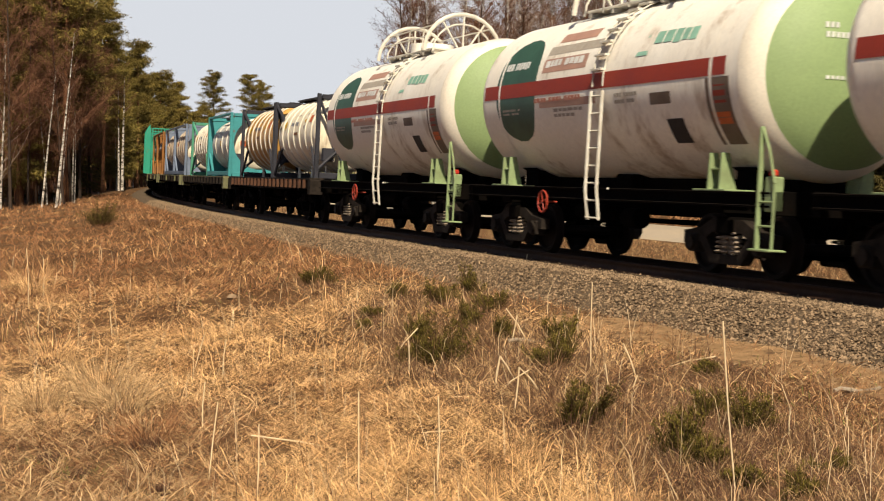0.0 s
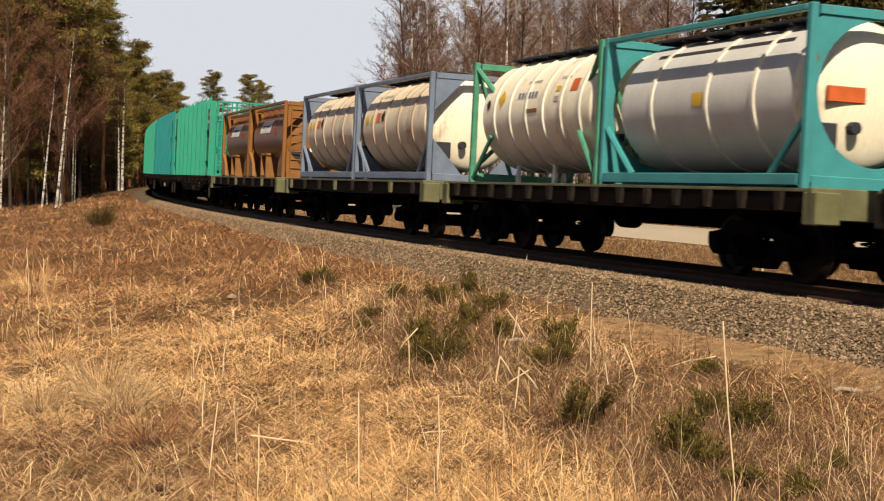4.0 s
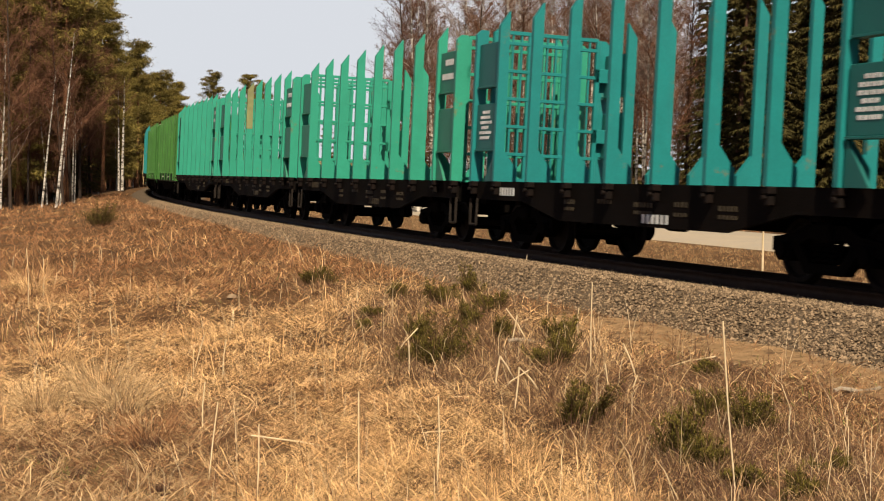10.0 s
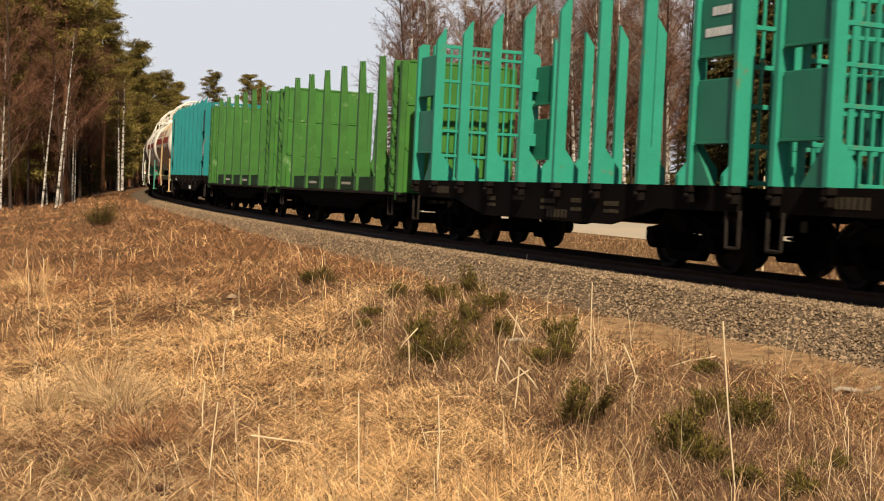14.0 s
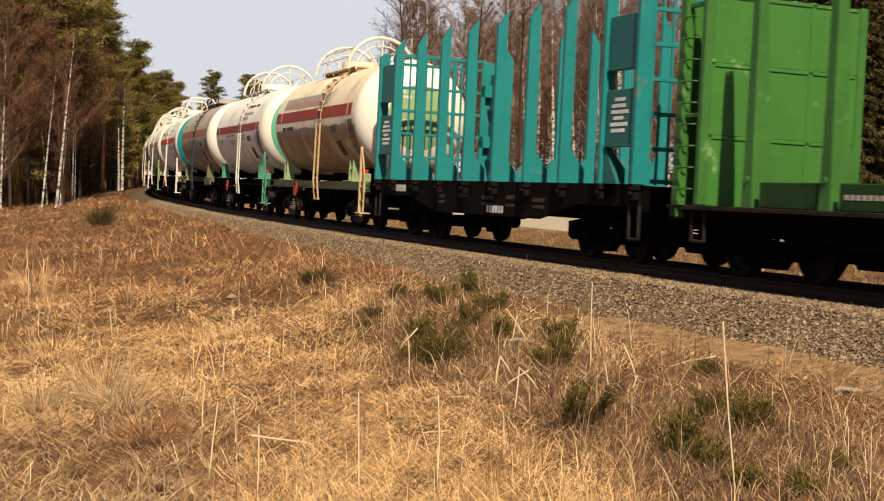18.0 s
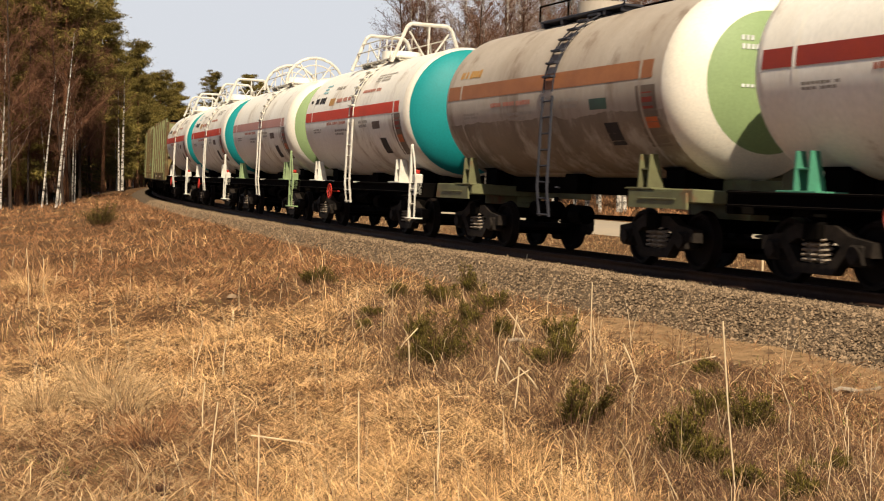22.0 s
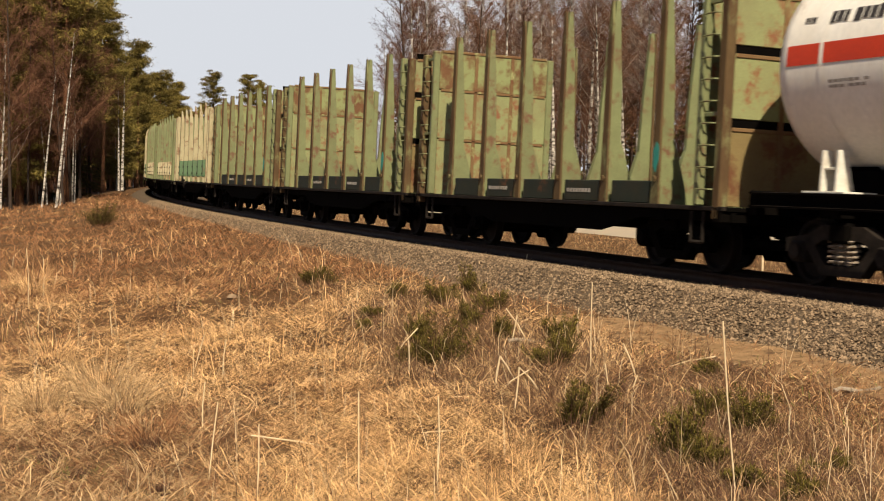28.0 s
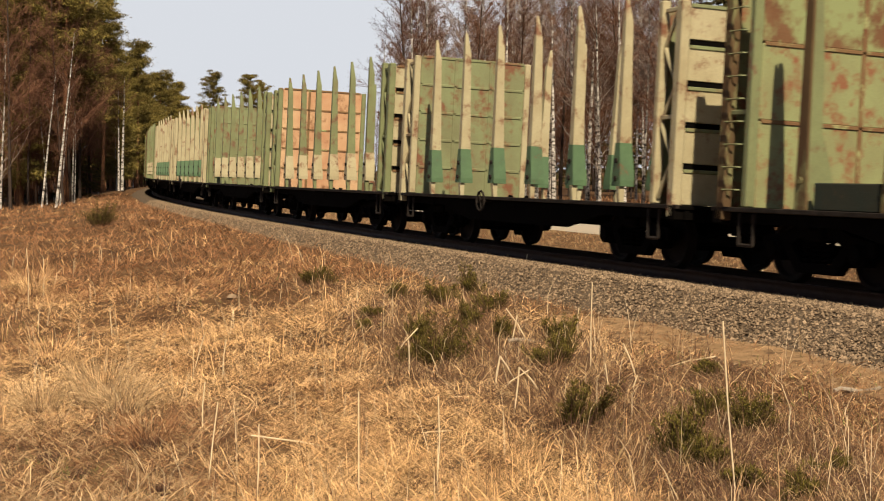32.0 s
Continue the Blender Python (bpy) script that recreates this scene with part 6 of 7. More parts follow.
plant(copy_thing(leaning, Matrix()), 106, 92, 0.5, 0.6)
plant(copy_thing(stout, Matrix()), 128, 98, 1.0, 0.5)
plant(copy_thing(stout, Matrix()), 207, 150, 2.5, 0.45)

# birch wood behind the road
spots = [(655 + i * 19 + rnd.uniform(-9, 9), rnd.uniform(76, 112), rnd.uniform(0.9, 1.12) * (0.84 if i < 3 else 1.0)) for i in range(30)]
grow(birches + grey_birches[:1], spots, 1)
spots = [(700 + i * 21 + rnd.uniform(-10, 10), rnd.uniform(112, 150), rnd.uniform(1.15, 1.4)) for i in range(25)]
grow(birches[:3] + grey_birches[:1], spots, 2)
spots = [(735 + i * 40 + rnd.uniform(-10, 10), rnd.uniform(80, 120), rnd.uniform(0.95, 1.2)) for i in range(12)]
grow(grey_birches, spots, 12)
# depth of the wood, far behind
spots = [(600 + i * 17 + rnd.uniform(-9, 9), rnd.uniform(165, 230), rnd.uniform(0.7, 1.0)) for i in range(62)]
grow(spruces, [q for i, q in enumerate(spots) if i % 3 == 0], 21)
grow(birches[1:], [(a, b, c * (0.8 if a < 700 else 1.35)) for i, (a, b, c) in enumerate(spots) if i % 3], 22)
# spruces at the end of the wood
spots = [(1215, 118, 0.9), (1262, 100, 0.95), (1270, 78, 0.9), (1288, 84, 1.05), (1305, 72, 0.92), (1325, 70, 1.0), (1365, 74, 1.05), (1445, 68, 1.0), (1520, 72, 1.1), (1345, 78, 1.0), (1385, 66, 0.8), (1425, 80, 1.0), (1462, 70, 1.05), (1500, 64, 0.95), (1540, 74, 1.1), (1575, 66, 1.0), (1610, 72, 1.0), (1120, 135, 1.0), (1330, 95, 1.1), (1405, 98, 1.0), (1480, 96, 1.2), (1550, 98, 1.2)]
grow(spruces, spots, 3)
# wood beside the track on the field's side
edge = lambda px: 88 + max(0, px - 120) * 1.05
spots = [(-70 + i * 13 + rnd.uniform(-8, 8), 0, rnd.uniform(0.85, 1.1)) for i in range(27)]
grow(pines, [(px, edge(px) + rnd.uniform(4, 40), sz) for px, _, sz in spots], 4)
spots = [(-70 + i * 15 + rnd.uniform(-8, 8), 0, rnd.uniform(0.75, 1.1)) for i in range(22)]
grow(birches[1:] + birches[:1], [(px, edge(px) + rnd.uniform(0, 34), sz) for px, _, sz in spots], 5)
spots = [(-60 + i * 17 + rnd.uniform(-8, 8), 0, rnd.uniform(0.6, 0.95)) for i in range(19)]
grow(spruces, [(px, edge(px) + rnd.uniform(16, 60), sz) for px, _, sz in spots], 6)
grow(slim, [(84, 96, 0.7), (132, 95, 0.5), (34, 100, 0.8)], 7)
spots = [(-12, 92, 1.1), (16, 90, 1.05), (126, 98, 1.1), (142, 104, 1.2), (160, 112, 1.0)]
grow(birches[1:], spots, 17)
grow(pines, [(66, 86, 0.92), (8, 92, 1.0), (182, 138, 1.02), (150, 118, 0.9), (244, 182, 0.95)], 18)
grow(young_pines, [(40, 96, 0.9), (58, 104, 1.15), (28, 112, 1.3), (70, 120, 1.4), (176, 150, 1.1), (196, 160, 1.25), (225, 176, 1.2), (240, 186, 1.1), (258, 198, 1.15), (272, 206, 1.0), (212, 190, 1.4), (186, 172, 1.5)], 19)
# brown undergrowth in front of the trunks
spots = [(-60 + i * 16 + rnd.uniform(-6, 6), 0, rnd.uniform(0.2, 0.4)) for i in range(20)]
grow(birches[1:], [(px, edge(px) + rnd.uniform(1, 26), sz) for px, _, sz in spots], 16)
# taller pines where the wood reaches the bend
grow(pines, [(205, 150, 1.1), (228, 172, 1.12), (252, 200, 1.16), (268, 205, 1.05), (284, 212, 0.98), (300, 220, 0.88), (318, 235, 0.86), (240, 190, 1.0), (180, 150, 1.05), (160, 140, 1.1)], 14)
spots = [(140 + i * 12 + rnd.uniform(-5, 5), rnd.uniform(235, 300), rnd.uniform(0.7, 0.95)) for i in range(16)]
grow(spruces + pines[:1], spots, 15)
# far pines beyond the bend
spots = [(240 + i * 11 + rnd.uniform(-6, 6), 250 + rnd.uniform(0, 80), rnd.uniform(0.85, 1.1) * (1.2 - 0.04 * i)) for i in range(13)] + [(580, 300, 0.7), (430, 350, 0.92), (340, 300, 0.75), (352, 310, 0.7)]
grow(pines, spots, 8)

# two broad pines that stand over the bend
for k, (px, dist, size) in enumerate(((384, 330, 1.06), (450, 335, 1.06), (470, 340, 0.98))):
    plant(pine(61 + k, 23.2, 0.26, 0.4, 78, 0.26, "tall broad-crowned pine against the sky"), px, dist, k, size)
# white trunks within the birch wood
for k in range(22):
    plant(copy_thing(stout, Matrix()), 680 + k * 24 + rnd.uniform(-11, 11), rnd.uniform(74, 100), rnd.uniform(0, 6.28), rnd.uniform(0.75, 1.05))
# ---- grass, stones and shrubs of the field ----
def wedge(n, y0, y1, power=1.2):
    """Chance places on the ground that the field shows, thinner with distance."""
    q = 1 - power
    y = (rng.random(n) * (y1 ** q - y0 ** q) + y0 ** q) ** (1 / q)
    x = (rng.random(n) * 1.06 - 0.53) * 0.616 * y
    return x, y


def blades(name, x, y, az, length, width, tilt0, tilt1, material, lift=0.0):
    """Bent blades: two joints, three triangles each."""
    n = len(x)
    z = height(x, y) + lift
    dx, dy = np.cos(az), np.sin(az)
    wx, wy = -dy * width * 0.5, dx * width * 0.5
    face = rng.random(n) < 0.6
    wx, wy = np.where(face, width * 0.5, wx), np.where(face, 0.0, wy)
    h = length * 0.5
    mx, my, mz = x + dx * h * np.sin(tilt0), y + dy * h * np.sin(tilt0), z + h * np.cos(tilt0)
    tx, ty, tz = mx + dx * h * np.sin(tilt1), my + dy * h * np.sin(tilt1), mz + h * np.cos(tilt1)
    gz = height(tx, ty) + 0.012
    tz, mz = np.maximum(tz, gz), np.maximum(mz, z + 0.01)
    v = np.stack([np.stack([x - wx, y - wy, z - 0.01], 1), np.stack([x + wx, y + wy, z - 0.01], 1), np.stack([mx - wx * 0.8, my - wy * 0.8, mz], 1),
                  np.stack([mx + wx * 0.8, my + wy * 0.8, mz], 1), np.stack([tx, ty, tz], 1)], 1).reshape(-1, 3)
    b = np.arange(n)[:, None] * 5
    f = np.concatenate([b + np.array([[0, 1, 3]]), b + np.array([[0, 3, 2]]), b + np.array([[2, 3, 4]])], 0)
    return sheet(name, v, f, material, False)


def keep(x, y, chance):
    m = rng.random(len(x)) < chance
    return x[m], y[m]


def patchy(x, y, seed):
    return 0.5 + 0.5 * np.clip(np.sin(x * 0.8 + seed) * np.sin(y * 0.45 + seed * 1.3) + 0.6 * np.sin(x * 0.31 - y * 0.27 + seed * 2.1) + 0.35 * np.sin(x * 2.3 + y * 1.1 + seed), -1, 1)


LATTICE = rng.random((256, 256))


def clump(x, y):
    """Tufts and hollows of a hand's width: smoothed chance values on a lattice."""
    out = 0.0
    for kx, ky, a in ((4.5, 1.9, 0.6), (11.0, 4.5, 0.4)):
        u, v = x * kx + 900, y * ky + 300
        i, j = np.floor(u).astype(int), np.floor(v).astype(int)
        f, g_ = u - i, v - j
        f, g_ = f * f * (3 - 2 * f), g_ * g_ * (3 - 2 * g_)
        q = lambda p, r: LATTICE[(i + p) % 256, (j + r) % 256]
        out = out + a * ((q(0, 0) * (1 - f) + q(1, 0) * f) * (1 - g_) + (q(0, 1) * (1 - f) + q(1, 1) * f) * g_)
    return out


def grass(name, n, y0, y1, length, tilt, material, label, prefer=None, width=0.006, lat0=2.9, power=1.2, lift=0.0):
    x, y = wedge(n, y0, y1, power)
    lat = lateral(x, y)
    p = np.clip((lat - lat0) * 0.8, 0, 1) * np.where((lat < 4.2) & (x > 2.2), 0.8, 1.0)
    if prefer is not None:
        p = p * prefer(x, y)
    if material in (M_STRAW, M_HEAP):
        p = p * (1 - 0.75 * thicket(x, y))
    tuft = clump(x, y)
    x, y = keep(x, y, p * np.clip((tuft - 0.22) * 3.2, 0.2, 1.0))
    tuft = clump(x, y)
    m = len(x)
    az = rng.random(m) * 2 * np.pi
    swirl = np.sin(x * 1.1 + y * 0.7) * 2.5 + np.sin(x * 0.4 - y * 0.9) * 2.0
    az = np.where(rng.random(m) < 0.35, swirl + rng.normal(0, 0.6, m), az)
    if tilt[0] > 50:
        flat = rng.random(m) < 0.5
        az = np.where(flat, rng.normal(0, 0.55, m) + np.pi * (rng.random(m) < 0.5), az)
    ln = rng.uniform(*length, m)
    w = np.maximum(width, 0.0003 * y) * rng.uniform(0.5, 1.4, m)
    t0 = np.radians(np.clip(rng.normal(tilt[0], tilt[1], m), 0, 88))
    t1 = np.radians(np.clip(np.degrees(t0) + rng.uniform(5, 45, m), 0, 112))
    ob = new(name, blades(name, x, y, az, ln * (0.7 + 0.6 * tuft), w, t0, t1, material, lift + 0.09 * np.clip(tuft - 0.35, 0, 1)))
    return tagged(ob, label, "grass", kind="stuff")


BUSHES = (
    (-0.03, 18.35, 0.79, 0.83), (0.37, 20.95, 0.37, 0.66), (-0.77, 24.71, 0.44, 0.44),
    (0.72, 19.85, 0.35, 0.43), (-0.36, 18.83, 0.44, 0.44), (1.36, 17.09, 0.4, 0.5),
    (1.35, 13.96, 0.44, 0.63), (2.11, 12.33, 0.48, 0.61),
    (2.59, 13.96, 0.33, 0.38), (2.86, 13.09, 0.57, 0.49), (2.44, 11.34, 0.31, 0.25),
    (2.73, 10.71, 0.34, 0.29), (2.97, 15.85, 0.28, 0.22), (-13.59, 56.47, 1.33, 1.33),
    (-2.48, 28.16, 0.66, 0.44), (-1.06, 21.7, 0.43, 0.26), (1.51, 17.72, 0.35, 0.42),
    (-0.12, 24.2, 0.7, 0.5), (0.5, 24.8, 0.5, 0.62), (-0.35, 20.6, 0.6, 0.45), (0.75, 22.6, 0.5, 0.4), (1.6, 19.2, 0.4, 0.45),
    (2.2, 12.0, 0.5, 0.35), (-1.1, 23.0, 0.45, 0.22), (3.05, 11.3, 0.4, 0.25))
def thicket(x, y):
    """How near the bushes are: brown weeds grow among them."""
    out = 0.0
    for bx, by, w, h in BUSHES + ((0.9, 16.6, 1.2, 0), (1.6, 15.2, 0.9, 0), (0.6, 18.6, 0.8, 0)):
        out = out + np.exp(-((x - bx) ** 2 + ((y - by) / 2.2) ** 2) / (0.3 + 0.5 * w) ** 2)
    return np.clip(out * 0.9, 0, 1)


heap = lambda x, y: np.clip(1.25 - ((x + 0.25 - 0.3 * np.sin(y * 1.7)) / 1.85) ** 4 - np.clip((y - 12.4 - 0.7 * np.sin(x * 2.3 + 1)) / 2.2, 0, 2), 0, 1) * (y < 17)
scrub = lambda x, y: np.clip((-1.7 - x) * 1.2, 0, 1) * np.clip((18.2 - y) / 3, 0, 1)
gold = lambda x, y: np.clip(0.7 * heap(x, y) - 0.6 * scrub(x, y) + 0.3 + patchy(x, y, 0.7) * 0.9 - np.clip((y - 19) / 30, 0, 0.55) - np.clip((x - 1.6) * 0.5, 0, 0.55) * (y < 24), 0.06, 1)
rust = lambda x, y: np.clip(1.1 - gold(x, y), 0.1, 1)
grass("matted_straw", 250000, 9.6, 34, (0.12, 0.42), (78, 10), M_STRAW, "golden matted dry straw", gold, 0.0042, lift=0.015)
grass("russet_grass", 135000, 9.6, 40, (0.1, 0.36), (74, 12), M_STRAWR, "russet matted dead grass", rust, 0.0042)
grass("meadow_grass", 95000, 28, 110, (0.18, 0.5), (62, 18), M_STRAWR, "russet dead grass of the far meadow", None, 0.006, 2.5)
grass("meadow_straw", 60000, 24, 105, (0.14, 0.42), (68, 16), M_STRAW, "golden dry grass of the far meadow", lambda x, y: patchy(x, y, 2.2) ** 1.6 * 0.7, 0.0055, 2.5)
grass("upright_straw", 3500, 9.6, 45, (0.3, 0.7), (14, 10), M_STRAW, "upright dry grass stems", lambda x, y: patchy(x, y, 4.0) ** 2, 0.004)
grass("brown_stems", 2600, 9.6, 40, (0.25, 0.75), (12, 10), M_TWIG, "thin brown upright weed stems", lambda x, y: patchy(x, y, 5.0), 0.0036)
grass("pale_stems", 700, 9.6, 40, (0.35, 0.8), (16, 14), M_STALK, "thin bleached upright stems", None, 0.0045)
grass("straw_heap", 15000, 9.6, 17, (0.18, 0.5), (60, 20), M_HEAP, "bright bleached straw lying in heaps", lambda x, y: heap(x, y) ** 1.5, 0.0045, lift=0.03)
grass("grey_straw", 44000, 9.6, 22, (0.15, 0.5), (72, 14), M_TUFT, "greyish bleached straw over brown litter", lambda x, y: 0.75 * scrub(x, y) + 0.06, 0.005, lift=0.02)
grass("rust_patches", 60000, 9.6, 45, (0.08, 0.3), (66, 16), M_LITTER, "rust-brown patches of dead weeds", lambda x, y: np.clip(patchy(x, y, 6.1) * 2.4 - 1.45, 0, 1) * (1 - heap(x, y)), 0.005, lift=0.015)
grass("dark_litter", 70000, 9.6, 28, (0.05, 0.24), (72, 14), M_LITTER, "dark brown twig litter", lambda x, y: np.clip((x - 1.3) * 0.6, 0.1, 0.95) * (1 - 0.9 * heap(x, y)) + 0.85 * scrub(x, y), 0.006, lift=0.01)
grass("pale_litter", 20000, 9.6, 22, (0.03, 0.14), (70, 16), M_TUFT, "pale broken straw on brown litter", lambda x, y: np.clip((x - 0.9) * 0.7, 0, 0.9), 0.008, lift=0.03)
grass("green_grass", 5000, 9.6, 30, (0.06, 0.16), (30, 20), M_MOSS, "sparse fresh green grass blades", lambda x, y: (patchy(x, y, 8.0) > 0.85) * 0.8, 0.007)


def verge(name, n, lat0, lat1, s0, s1, length, material, label, width=0.02):
    """Grass in a strip along the track."""
    s, la = rng.uniform(s0, s1, n), rng.uniform(lat0, lat1, n)
    th = TRACK_HEAD + s / TRACK_R
    x = TRACK_R * (np.sin(th) - math.sin(TRACK_HEAD)) + np.sin(th) * la
    y = TRACK_Y - TRACK_R * (np.cos(th) - math.cos(TRACK_HEAD)) - np.cos(th) * la
    m = len(x)
    t0 = np.radians(rng.normal(55, 20, m))
    me = blades(name, x, y, rng.random(m) * 6.283, rng.uniform(*length, m), np.full(m, width), t0, t0 + 0.4, material)
    return tagged(new(name, me), label, "grass", kind="stuff")


verge("verge_straw", 60000, -9.9, -3.3, -70, 30, (0.05, 0.17), M_VERGE, "short dry straw on the verge beyond the track", 0.008)
verge("verge_grass", 30000, -9.9, -3.3, -70, 30, (0.04, 0.16), M_STRAWR, "russet grass on the verge beyond the track", 0.008)
verge("wood_edge_grass", 12000, -30, -16.2, -60, 60, (0.3, 0.7), M_STRAWR, "dead grass at the edge of the wood", 0.03)
verge("toe_grass", 7000, 2.5, 3.5, -60, 24, (0.06, 0.2), M_STRAWR, "thin dead grass at the foot of the ballast", 0.007)


def stones(name, n, s_of, lat_lo, lat_hi, size, material, label, bed_z):
    """Broken stones: eight-sided lumps, each of its own shape."""
    s, la = s_of(n), rng.uniform(lat_lo, lat_hi, n)
    th = TRACK_HEAD + s / TRACK_R
    x = TRACK_R * (np.sin(th) - math.sin(TRACK_HEAD)) + np.sin(th) * la
    y = TRACK_Y - TRACK_R * (np.cos(th) - math.cos(TRACK_HEAD)) - np.cos(th) * la
    z = bed_z(x, y, la)
    r = rng.uniform(*size, n)
    base = np.array([[1, 0, 0], [0, 1, 0], [-1, 0, 0], [0, -1, 0], [0, 0, 0.8], [0, 0, -0.8]])
    a = rng.random(n) * 6.283
    ca, sa = np.cos(a)[:, None], np.sin(a)[:, None]
    v = base[None] * rng.uniform(0.6, 1.25, (n, 6, 3)) + rng.normal(0, 0.22, (n, 6, 3))
    v = np.stack([v[..., 0] * ca - v[..., 1] * sa, v[..., 0] * sa + v[..., 1] * ca, v[..., 2]], 2) * r[:, None, None]
    v += np.stack([x, y, z + r * 0.35], 1)[:, None, :]
    tri = np.array([[0, 1, 4], [1, 2, 4], [2, 3, 4], [3, 0, 4], [1, 0, 5], [2, 1, 5], [3, 2, 5], [0, 3, 5]])
    f = (np.arange(n)[:, None, None] * 6 + tri[None]).reshape(-1, 3)
    return tagged(new(name, sheet(name, v.reshape(-1, 3), f, material, False)), label, "stones", kind="stuff")


BED_L, BED_Z = [p[0] for p in bed], [p[1] for p in bed]
on_bed = lambda x, y, la: np.interp(la, BED_L, BED_Z)
on_ground = lambda x, y, la: height(x, y)
stones("ballast_stones", 120000, lambda n: 26 - rng.random(n) ** 1.9 * 75, 1.0, 2.95, (0.011, 0.03), M_STONE, "loose grey and brown crushed stones of the ballast", on_bed)
stones("far_ballast_stones", 9000, lambda n: rng.uniform(-15, 30, n), -3.2, 0.9, (0.02, 0.045), M_STONE, "crushed stones between and beyond the rails", on_bed)
stones("path_gravel", 11000, lambda n: rng.uniform(6, 26, n), 2.7, 5.6, (0.006, 0.022), M_STONE, "scattered gravel on the sandy strip", on_ground)
stones("field_stones", 900, lambda n: rng.uniform(12, 30, n), 3.8, 9.5, (0.01, 0.035), M_STONE, "small pale stones in the littered soil", on_ground)


def juniper(x, y, w, h, seed, label="low olive-green juniper bush in dry grass"):
    """Leaning sprays out of several roots, ragged and open, with dead wood inside."""
    r_ = random.Random(seed)
    t = thing("juniper_bush", label, "bush", "juniper bushes")
    z = float(height(x, y))
    t.matrix_basis = Matrix.Translation((x, y, z))
    stem, seg, tips = Geo(), [], []
    for lobe in range(int(3 + 5 * w)):
        la = r_.uniform(0, 6.283)
        off = Vector((math.cos(la), math.sin(la) * 0.7, 0)) * w * r_.uniform(0.05, 0.42)
        top = h * r_.uniform(0.45, 1.02) * (1 - 0.45 * off.length / (w * 0.5))
        lean = Vector((r_.gauss(0, 0.3), r_.gauss(0, 0.3), 1))
        for k in range(int(6 + 6 * w)):
            a = r_.uniform(0, 6.283)
            rad = w * r_.uniform(0.06, 0.26)
            tip = off + lean * top * r_.uniform(0.35, 1.0)
            tip += Vector((math.cos(a) * rad, math.sin(a) * rad, 0))
            tip.z = max(tip.z, 0.05)
            root = off * 0.5 + Vector((math.cos(a), math.sin(a), 0)) * 0.03
            stem.tube(root, tip, 0.006, 3, 0.0015)
            for j in range(10):
                f = 0.25 + 0.75 * (j + r_.random()) / 10
                c = root.lerp(tip, f)
                axis_ = (tip - root).normalized()
                for _ in range(8):
                    d = (axis_ * 0.7 + Vector((r_.gauss(0, 0.8), r_.gauss(0, 0.8), r_.gauss(0.1, 0.7)))).normalized() * r_.uniform(0.025, 0.07)
                    c2 = c + Vector((r_.gauss(0, 0.016), r_.gauss(0, 0.016), r_.gauss(0, 0.016)))
                    (tips if f > 0.78 and r_.random() < 0.6 else seg).append((*c2, *(c2 + d), 0.01))
    dead = []
    for _ in range(int(60 + 120 * w)):
        a, rad = r_.uniform(0, 6.283), w * 0.75 * math.sqrt(r_.random())
        p0 = Vector((math.cos(a) * rad, math.sin(a) * rad, 0))
        dead.append((*p0, *(p0 + Vector((r_.gauss(0, 0.1), r_.gauss(0, 0.1), h * r_.uniform(0.2, 0.75)))), 0.006))
    part("stem_tuft", stem, M_TWIG, t, "thin brown stems")
    part("dead_growth", ribbon_mesh("dead_growth", dead, M_WEED), None, t, "dead brown weed stems round the foot")
    part("foliage", ribbon_mesh("foliage", seg, M_LEAFB), None, t, "short prickly needles")
    part("spray", ribbon_mesh("spray", tips, M_SHOOT), None, t, "yellow-green shoot tips")
    return t

for k, (x, y, w, h) in enumerate(BUSHES):
    juniper(x, y, w * 1.3, h * 1.15, 200 + k)


grass("brown_weeds", 120000, 9.6, 30, (0.06, 0.24), (50, 22), M_WEED, "dull brown dead weeds among the bushes", thicket, 0.0042, lift=0.02)
grass("dark_twigs", 70000, 9.6, 30, (0.1, 0.3), (60, 20), M_TWIG, "dark brown twigs lying among the bushes", lambda x, y: thicket(x, y) ** 1.5, 0.005, lift=0.03)
grass("straw_among_weeds", 26000, 9.6, 30, (0.15, 0.4), (55, 22), M_TUFT, "pale straw caught among the weeds", thicket, 0.0042, lift=0.03)

# tall dead stalks: place, lean and height
def stalk(x, y, dx, dz, r=0.0065, label="tall bleached dead stalk standing in the grass", broken=None):
    t = thing("dead_stalk", label, "stalk", "dead stalks")
    z = float(height(x, y))
    t.matrix_basis = Matrix.Translation((x, y, z))
    bend = random.Random(int(x * 100 + y * 10)).uniform(-0.02, 0.02)
    pts = [(0, 0, -0.02), (dx * 0.45 + bend, 0.01, dz * 0.5), (dx, 0, dz)]
    part("stem", Geo().path(pts, r, 6), M_STEM if r < 0.006 else M_STALK, t, "dry hollow stem")
    return t


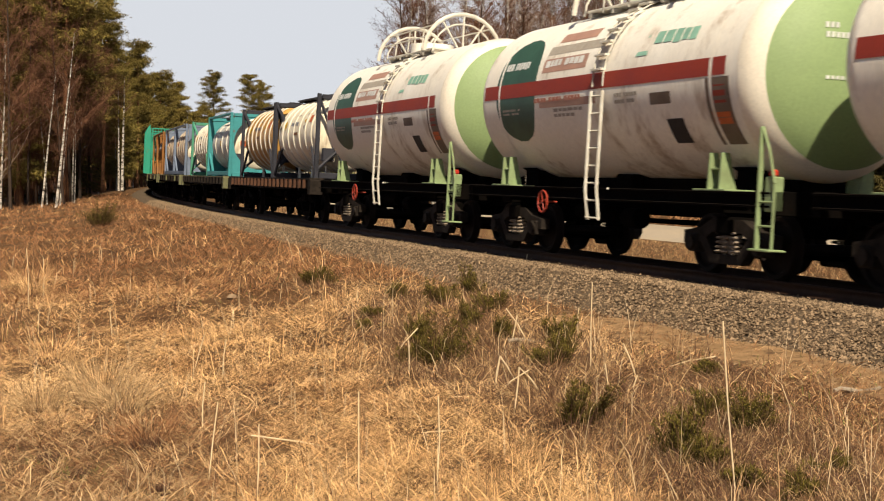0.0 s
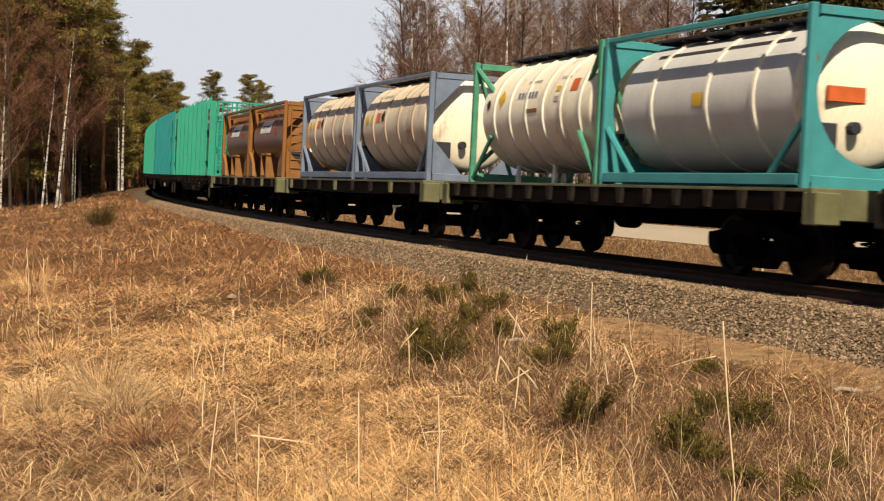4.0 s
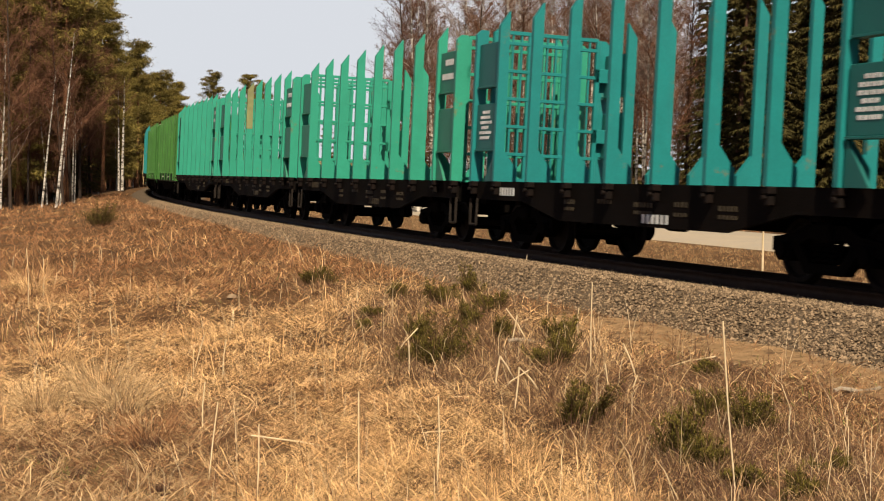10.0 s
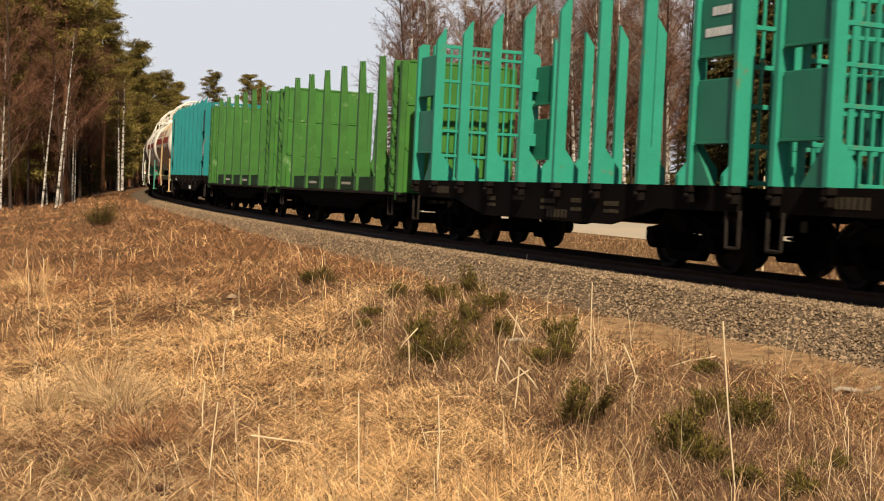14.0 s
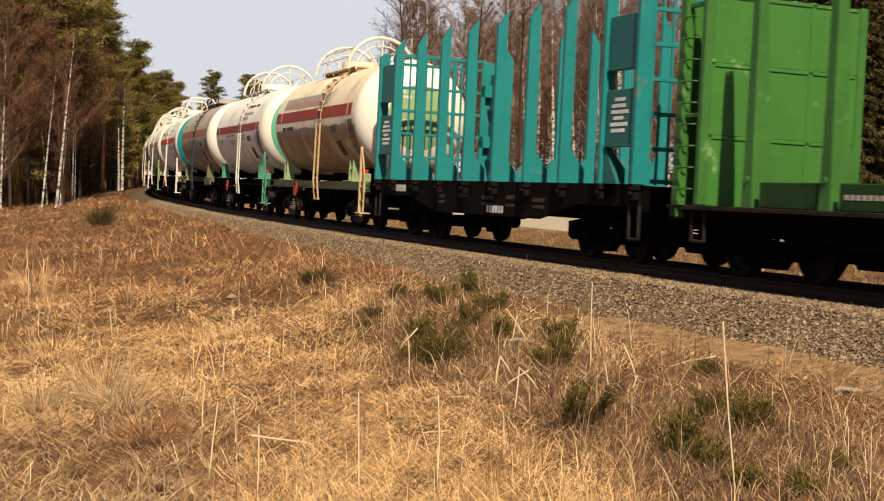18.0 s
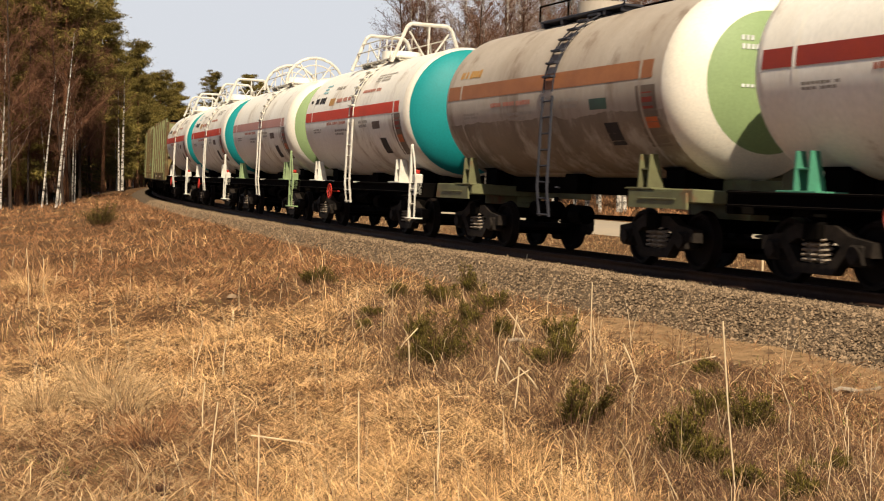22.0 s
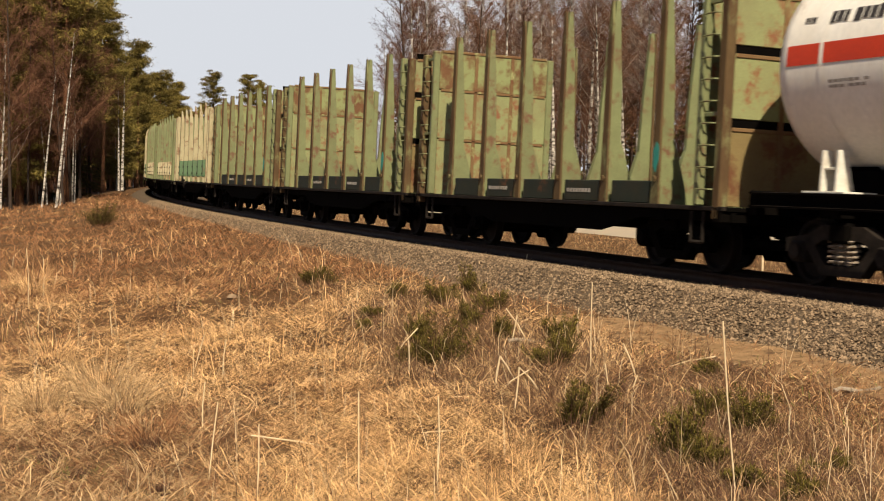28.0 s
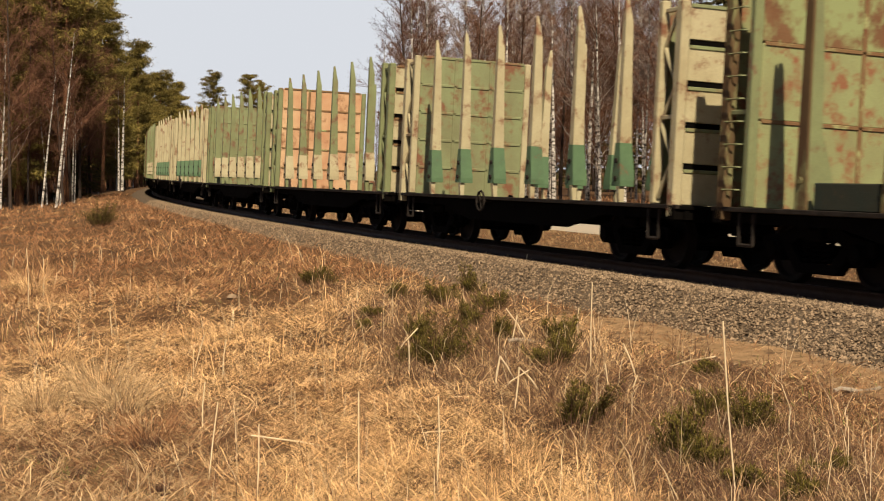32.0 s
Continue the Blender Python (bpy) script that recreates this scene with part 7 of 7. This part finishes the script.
for x, y, dx, dz in (
    (2.29, 11.03, -0.12, 1.4), (1.57, 28.24, 0.11, 1.02), (1.76, 16.85, 0.01, 1.03), (1.87, 19.52, 0.0, 0.42),
    (0.62, 16.24, 0.04, 0.37), (0.75, 14.79, 0.05, 0.48), (-2.53, 15.06, 0.03, 0.51),
    (-2.13, 12.98, 0.09, 0.71), (-1.6, 12.3, 0.02, 0.67), (-0.7, 12.0, 0.0, 0.93), (1.84, 15.69, -0.04, 0.28),
    (-0.04, 12.36, 0.01, 0.79), (-0.41, 17.69, 0.0, 0.47), (3.12, 12.78, 0.01, 0.32), (2.67, 14.53, -0.04, 0.23),
    (4.98, 18.39, -0.02, 0.25), (-2.87, 18.68, 0.05, 0.51), (-3.37, 19.42, 0.15, 0.5), (-5.28, 22.89, -0.04, 0.49),
    (-8.04, 27.79, -0.02, 1.15)):
    stalk(x, y, dx, dz)
for x, y, dx, dz in (
    (0.59, 16.19, 0.07, 0.39), (0.86, 16.89, -0.17, 0.26), (0.78, 15.30, 0.05, 0.41), (1.11, 16.05, -0.24, 0.26),
    (0.64, 16.01, 0.34, 0.26), (1.06, 17.25, 0.28, 0.11), (1.17, 19.62, -0.29, 0.43), (0.96, 19.56, 0.07, 0.35),
    (1.14, 21.39, 0.19, 0.07), (-0.66, 19.71, 0.33, 0.40), (0.02, 15.83, 0.31, 0.02), (0.61, 15.93, 0.20, 0.02),
    (-0.95, 13.87, -0.91, 0.13), (-0.31, 14.32, 0.41, 0.03), (2.60, 16.62, 0.59, 0.12), (2.21, 16.22, -0.15, 0.36),
    (2.03, 15.31, 0.07, 0.21)):
    stalk(x, y, dx, dz, 0.0085, "broken bleached stalk lying in the dry grass")

# stake beyond the track
stake = thing("marker_stake", "thin pale wooden stake beyond the track", "stake")
stake.matrix_basis = Matrix.Translation((7.66, 34.23, float(height(7.66, 34.23))))
part("pole", Geo().tube((0, 0, -0.1), (0.02, 0, 2.3), 0.028, 8, 0.02), M_STALK, stake, "peeled pole")


def log(x, y, length, turn, r, label):
    t = thing("deadwood", label, "deadwood")
    t.matrix_basis = pose(x, y, float(height(x, y)) + r * 0.6, 0, 0, turn)
    g = Geo()
    n = 6
    pts = [(-length / 2 + length * i / n, 0.03 * math.sin(i * 2.1), 0.02 * math.sin(i * 1.3)) for i in range(n + 1)]
    g.path(pts, r * 0.8, 7)
    part("wood", g, M_GRAYWOOD, t, "weathered grey wood")


log(4.27, 14.65, 0.5, 8, 0.03, "grey weathered branch lying at the sandy strip")
log(1.25, 19.3, 0.7, -4, 0.035, "dark decayed branch among the bushes")
log(4.25, 12.4, 0.3, 20, 0.03, "short grey branch lying in the litter")
boulder = thing("boulder", "small pale stone in the russet grass", "stone")
boulder.matrix_basis = Matrix.Translation((-4.08, 27.85, float(height(-4.08, 27.85)) + 0.03))
g = Geo()
rb = random.Random(9)
for j in range(5):
    for i in range(10):
        a, q = 6.283 * i / 10, math.pi * j / 4
        r = 0.09 * rb.uniform(0.85, 1.15)
        g.v.append((r * 1.3 * math.sin(q) * math.cos(a), r * math.sin(q) * math.sin(a), r * 0.8 * math.cos(q)))
for j in range(4):
    for i in range(10):
        g.f.append((j * 10 + i, j * 10 + (i + 1) % 10, j * 10 + 10 + (i + 1) % 10, j * 10 + 10 + i))
part("stone", g, M_STONE, boulder, smooth=True)


def tussock(x, y, radius, n, seed, material, label):
    """A tuft of long grass that arches out from a dark heart."""
    t = thing("grass_tussock", label, "grass tussock", "tussocks")
    z = float(height(x, y))
    t.matrix_basis = Matrix.Translation((x, y, z))
    r_ = random.Random(seed)
    seg = []
    for _ in range(n):
        a, ln = r_.uniform(0, 6.283), radius * r_.uniform(0.6, 1.3)
        up = r_.uniform(0.35, 2.6)
        p0 = Vector((math.cos(a), math.sin(a), 0)) * r_.uniform(0.02, 0.24)
        d = Vector((math.cos(a), math.sin(a), up)).normalized()
        p1 = p0 + d * ln * 0.5
        d2 = (d + Vector((0, 0, -1.1 * r_.random() ** 2))).normalized()
        p2 = p1 + d2 * ln * 0.5
        p2.z = max(p2.z, 0.01)
        seg += [(*p0, *p1, 0.006), (*p1, *p2, 0.006)]
    part("blade_tuft", ribbon_mesh("blade_tuft", seg, material), None, t, "arching dead blades")
    dark = []
    for _ in range(260):
        a, q = r_.uniform(0, 6.283), radius * 0.42 * math.sqrt(r_.random())
        p0 = Vector((math.cos(a) * q, math.sin(a) * q - radius * 0.3, 0))
        dark.append((*p0, *(p0 + Vector((r_.gauss(0, 0.07), r_.gauss(0, 0.07), r_.uniform(0.03, 0.14)))), 0.012))
    part("dead_growth", ribbon_mesh("dead_growth", dark, M_TWIG), None, t, "dark matted heart")
    return t


tussock(-4.15, 17.4, 0.75, 620, 1, M_TUFT, "large pale grass tussock with a dark heart")
tussock(-4.75, 16.9, 0.5, 500, 2, M_TUFT, "pale grass tussock in matted straw")
tussock(-3.7, 16.6, 0.5, 500, 7, M_TUFT, "pale grass tussock over dark litter")
tussock(-2.95, 14.4, 0.4, 380, 3, M_STRAWR, "brown grass tussock in matted straw")
tussock(-5.6, 20.5, 0.5, 300, 4, M_STRAW, "pale upright grass tussock")
for x, y, r in ((-3.36, 13.2, 0.13), (-3.78, 13.74, 0.09), (-2.48, 12.52, 0.07)):
    tussock(x, y, r, 90, int(100 * r), M_MOSS, "small fresh green grass tuft among dead straw")
tussock(-8.9, 31.0, 0.8, 300, 5, M_STRAW, "tall pale grass tussock in the meadow")
# ---- what moves ----
def motions():
    """The train along its curve, and the turning of its wheels."""
    for ob, place, lift in RIDERS:
        walk(ob, [(float(t), on_track(place + advance(t)) @ Matrix.Translation((0, 0, lift))) for t in range(0, 33)])
    for k, dx in ((0, -0.925), (1, 0.925)):
        first = WHEELSETS[k][0]
        rows = []
        for i in range(481):
            t = i / 15.0
            rows.append((t, Matrix.Translation((dx, 0, WHEEL_R)) @ Matrix.Rotation(advance(t) / WHEEL_R, 4, "Y")))
        walk(first, rows)
        for ob in WHEELSETS[k][1:]:
            ob.rotation_mode = "QUATERNION"
            ob.animation_data_create()
            ob.animation_data.action = first.animation_data.action
            ob.animation_data.action_slot = first.animation_data.action_slot


motions()
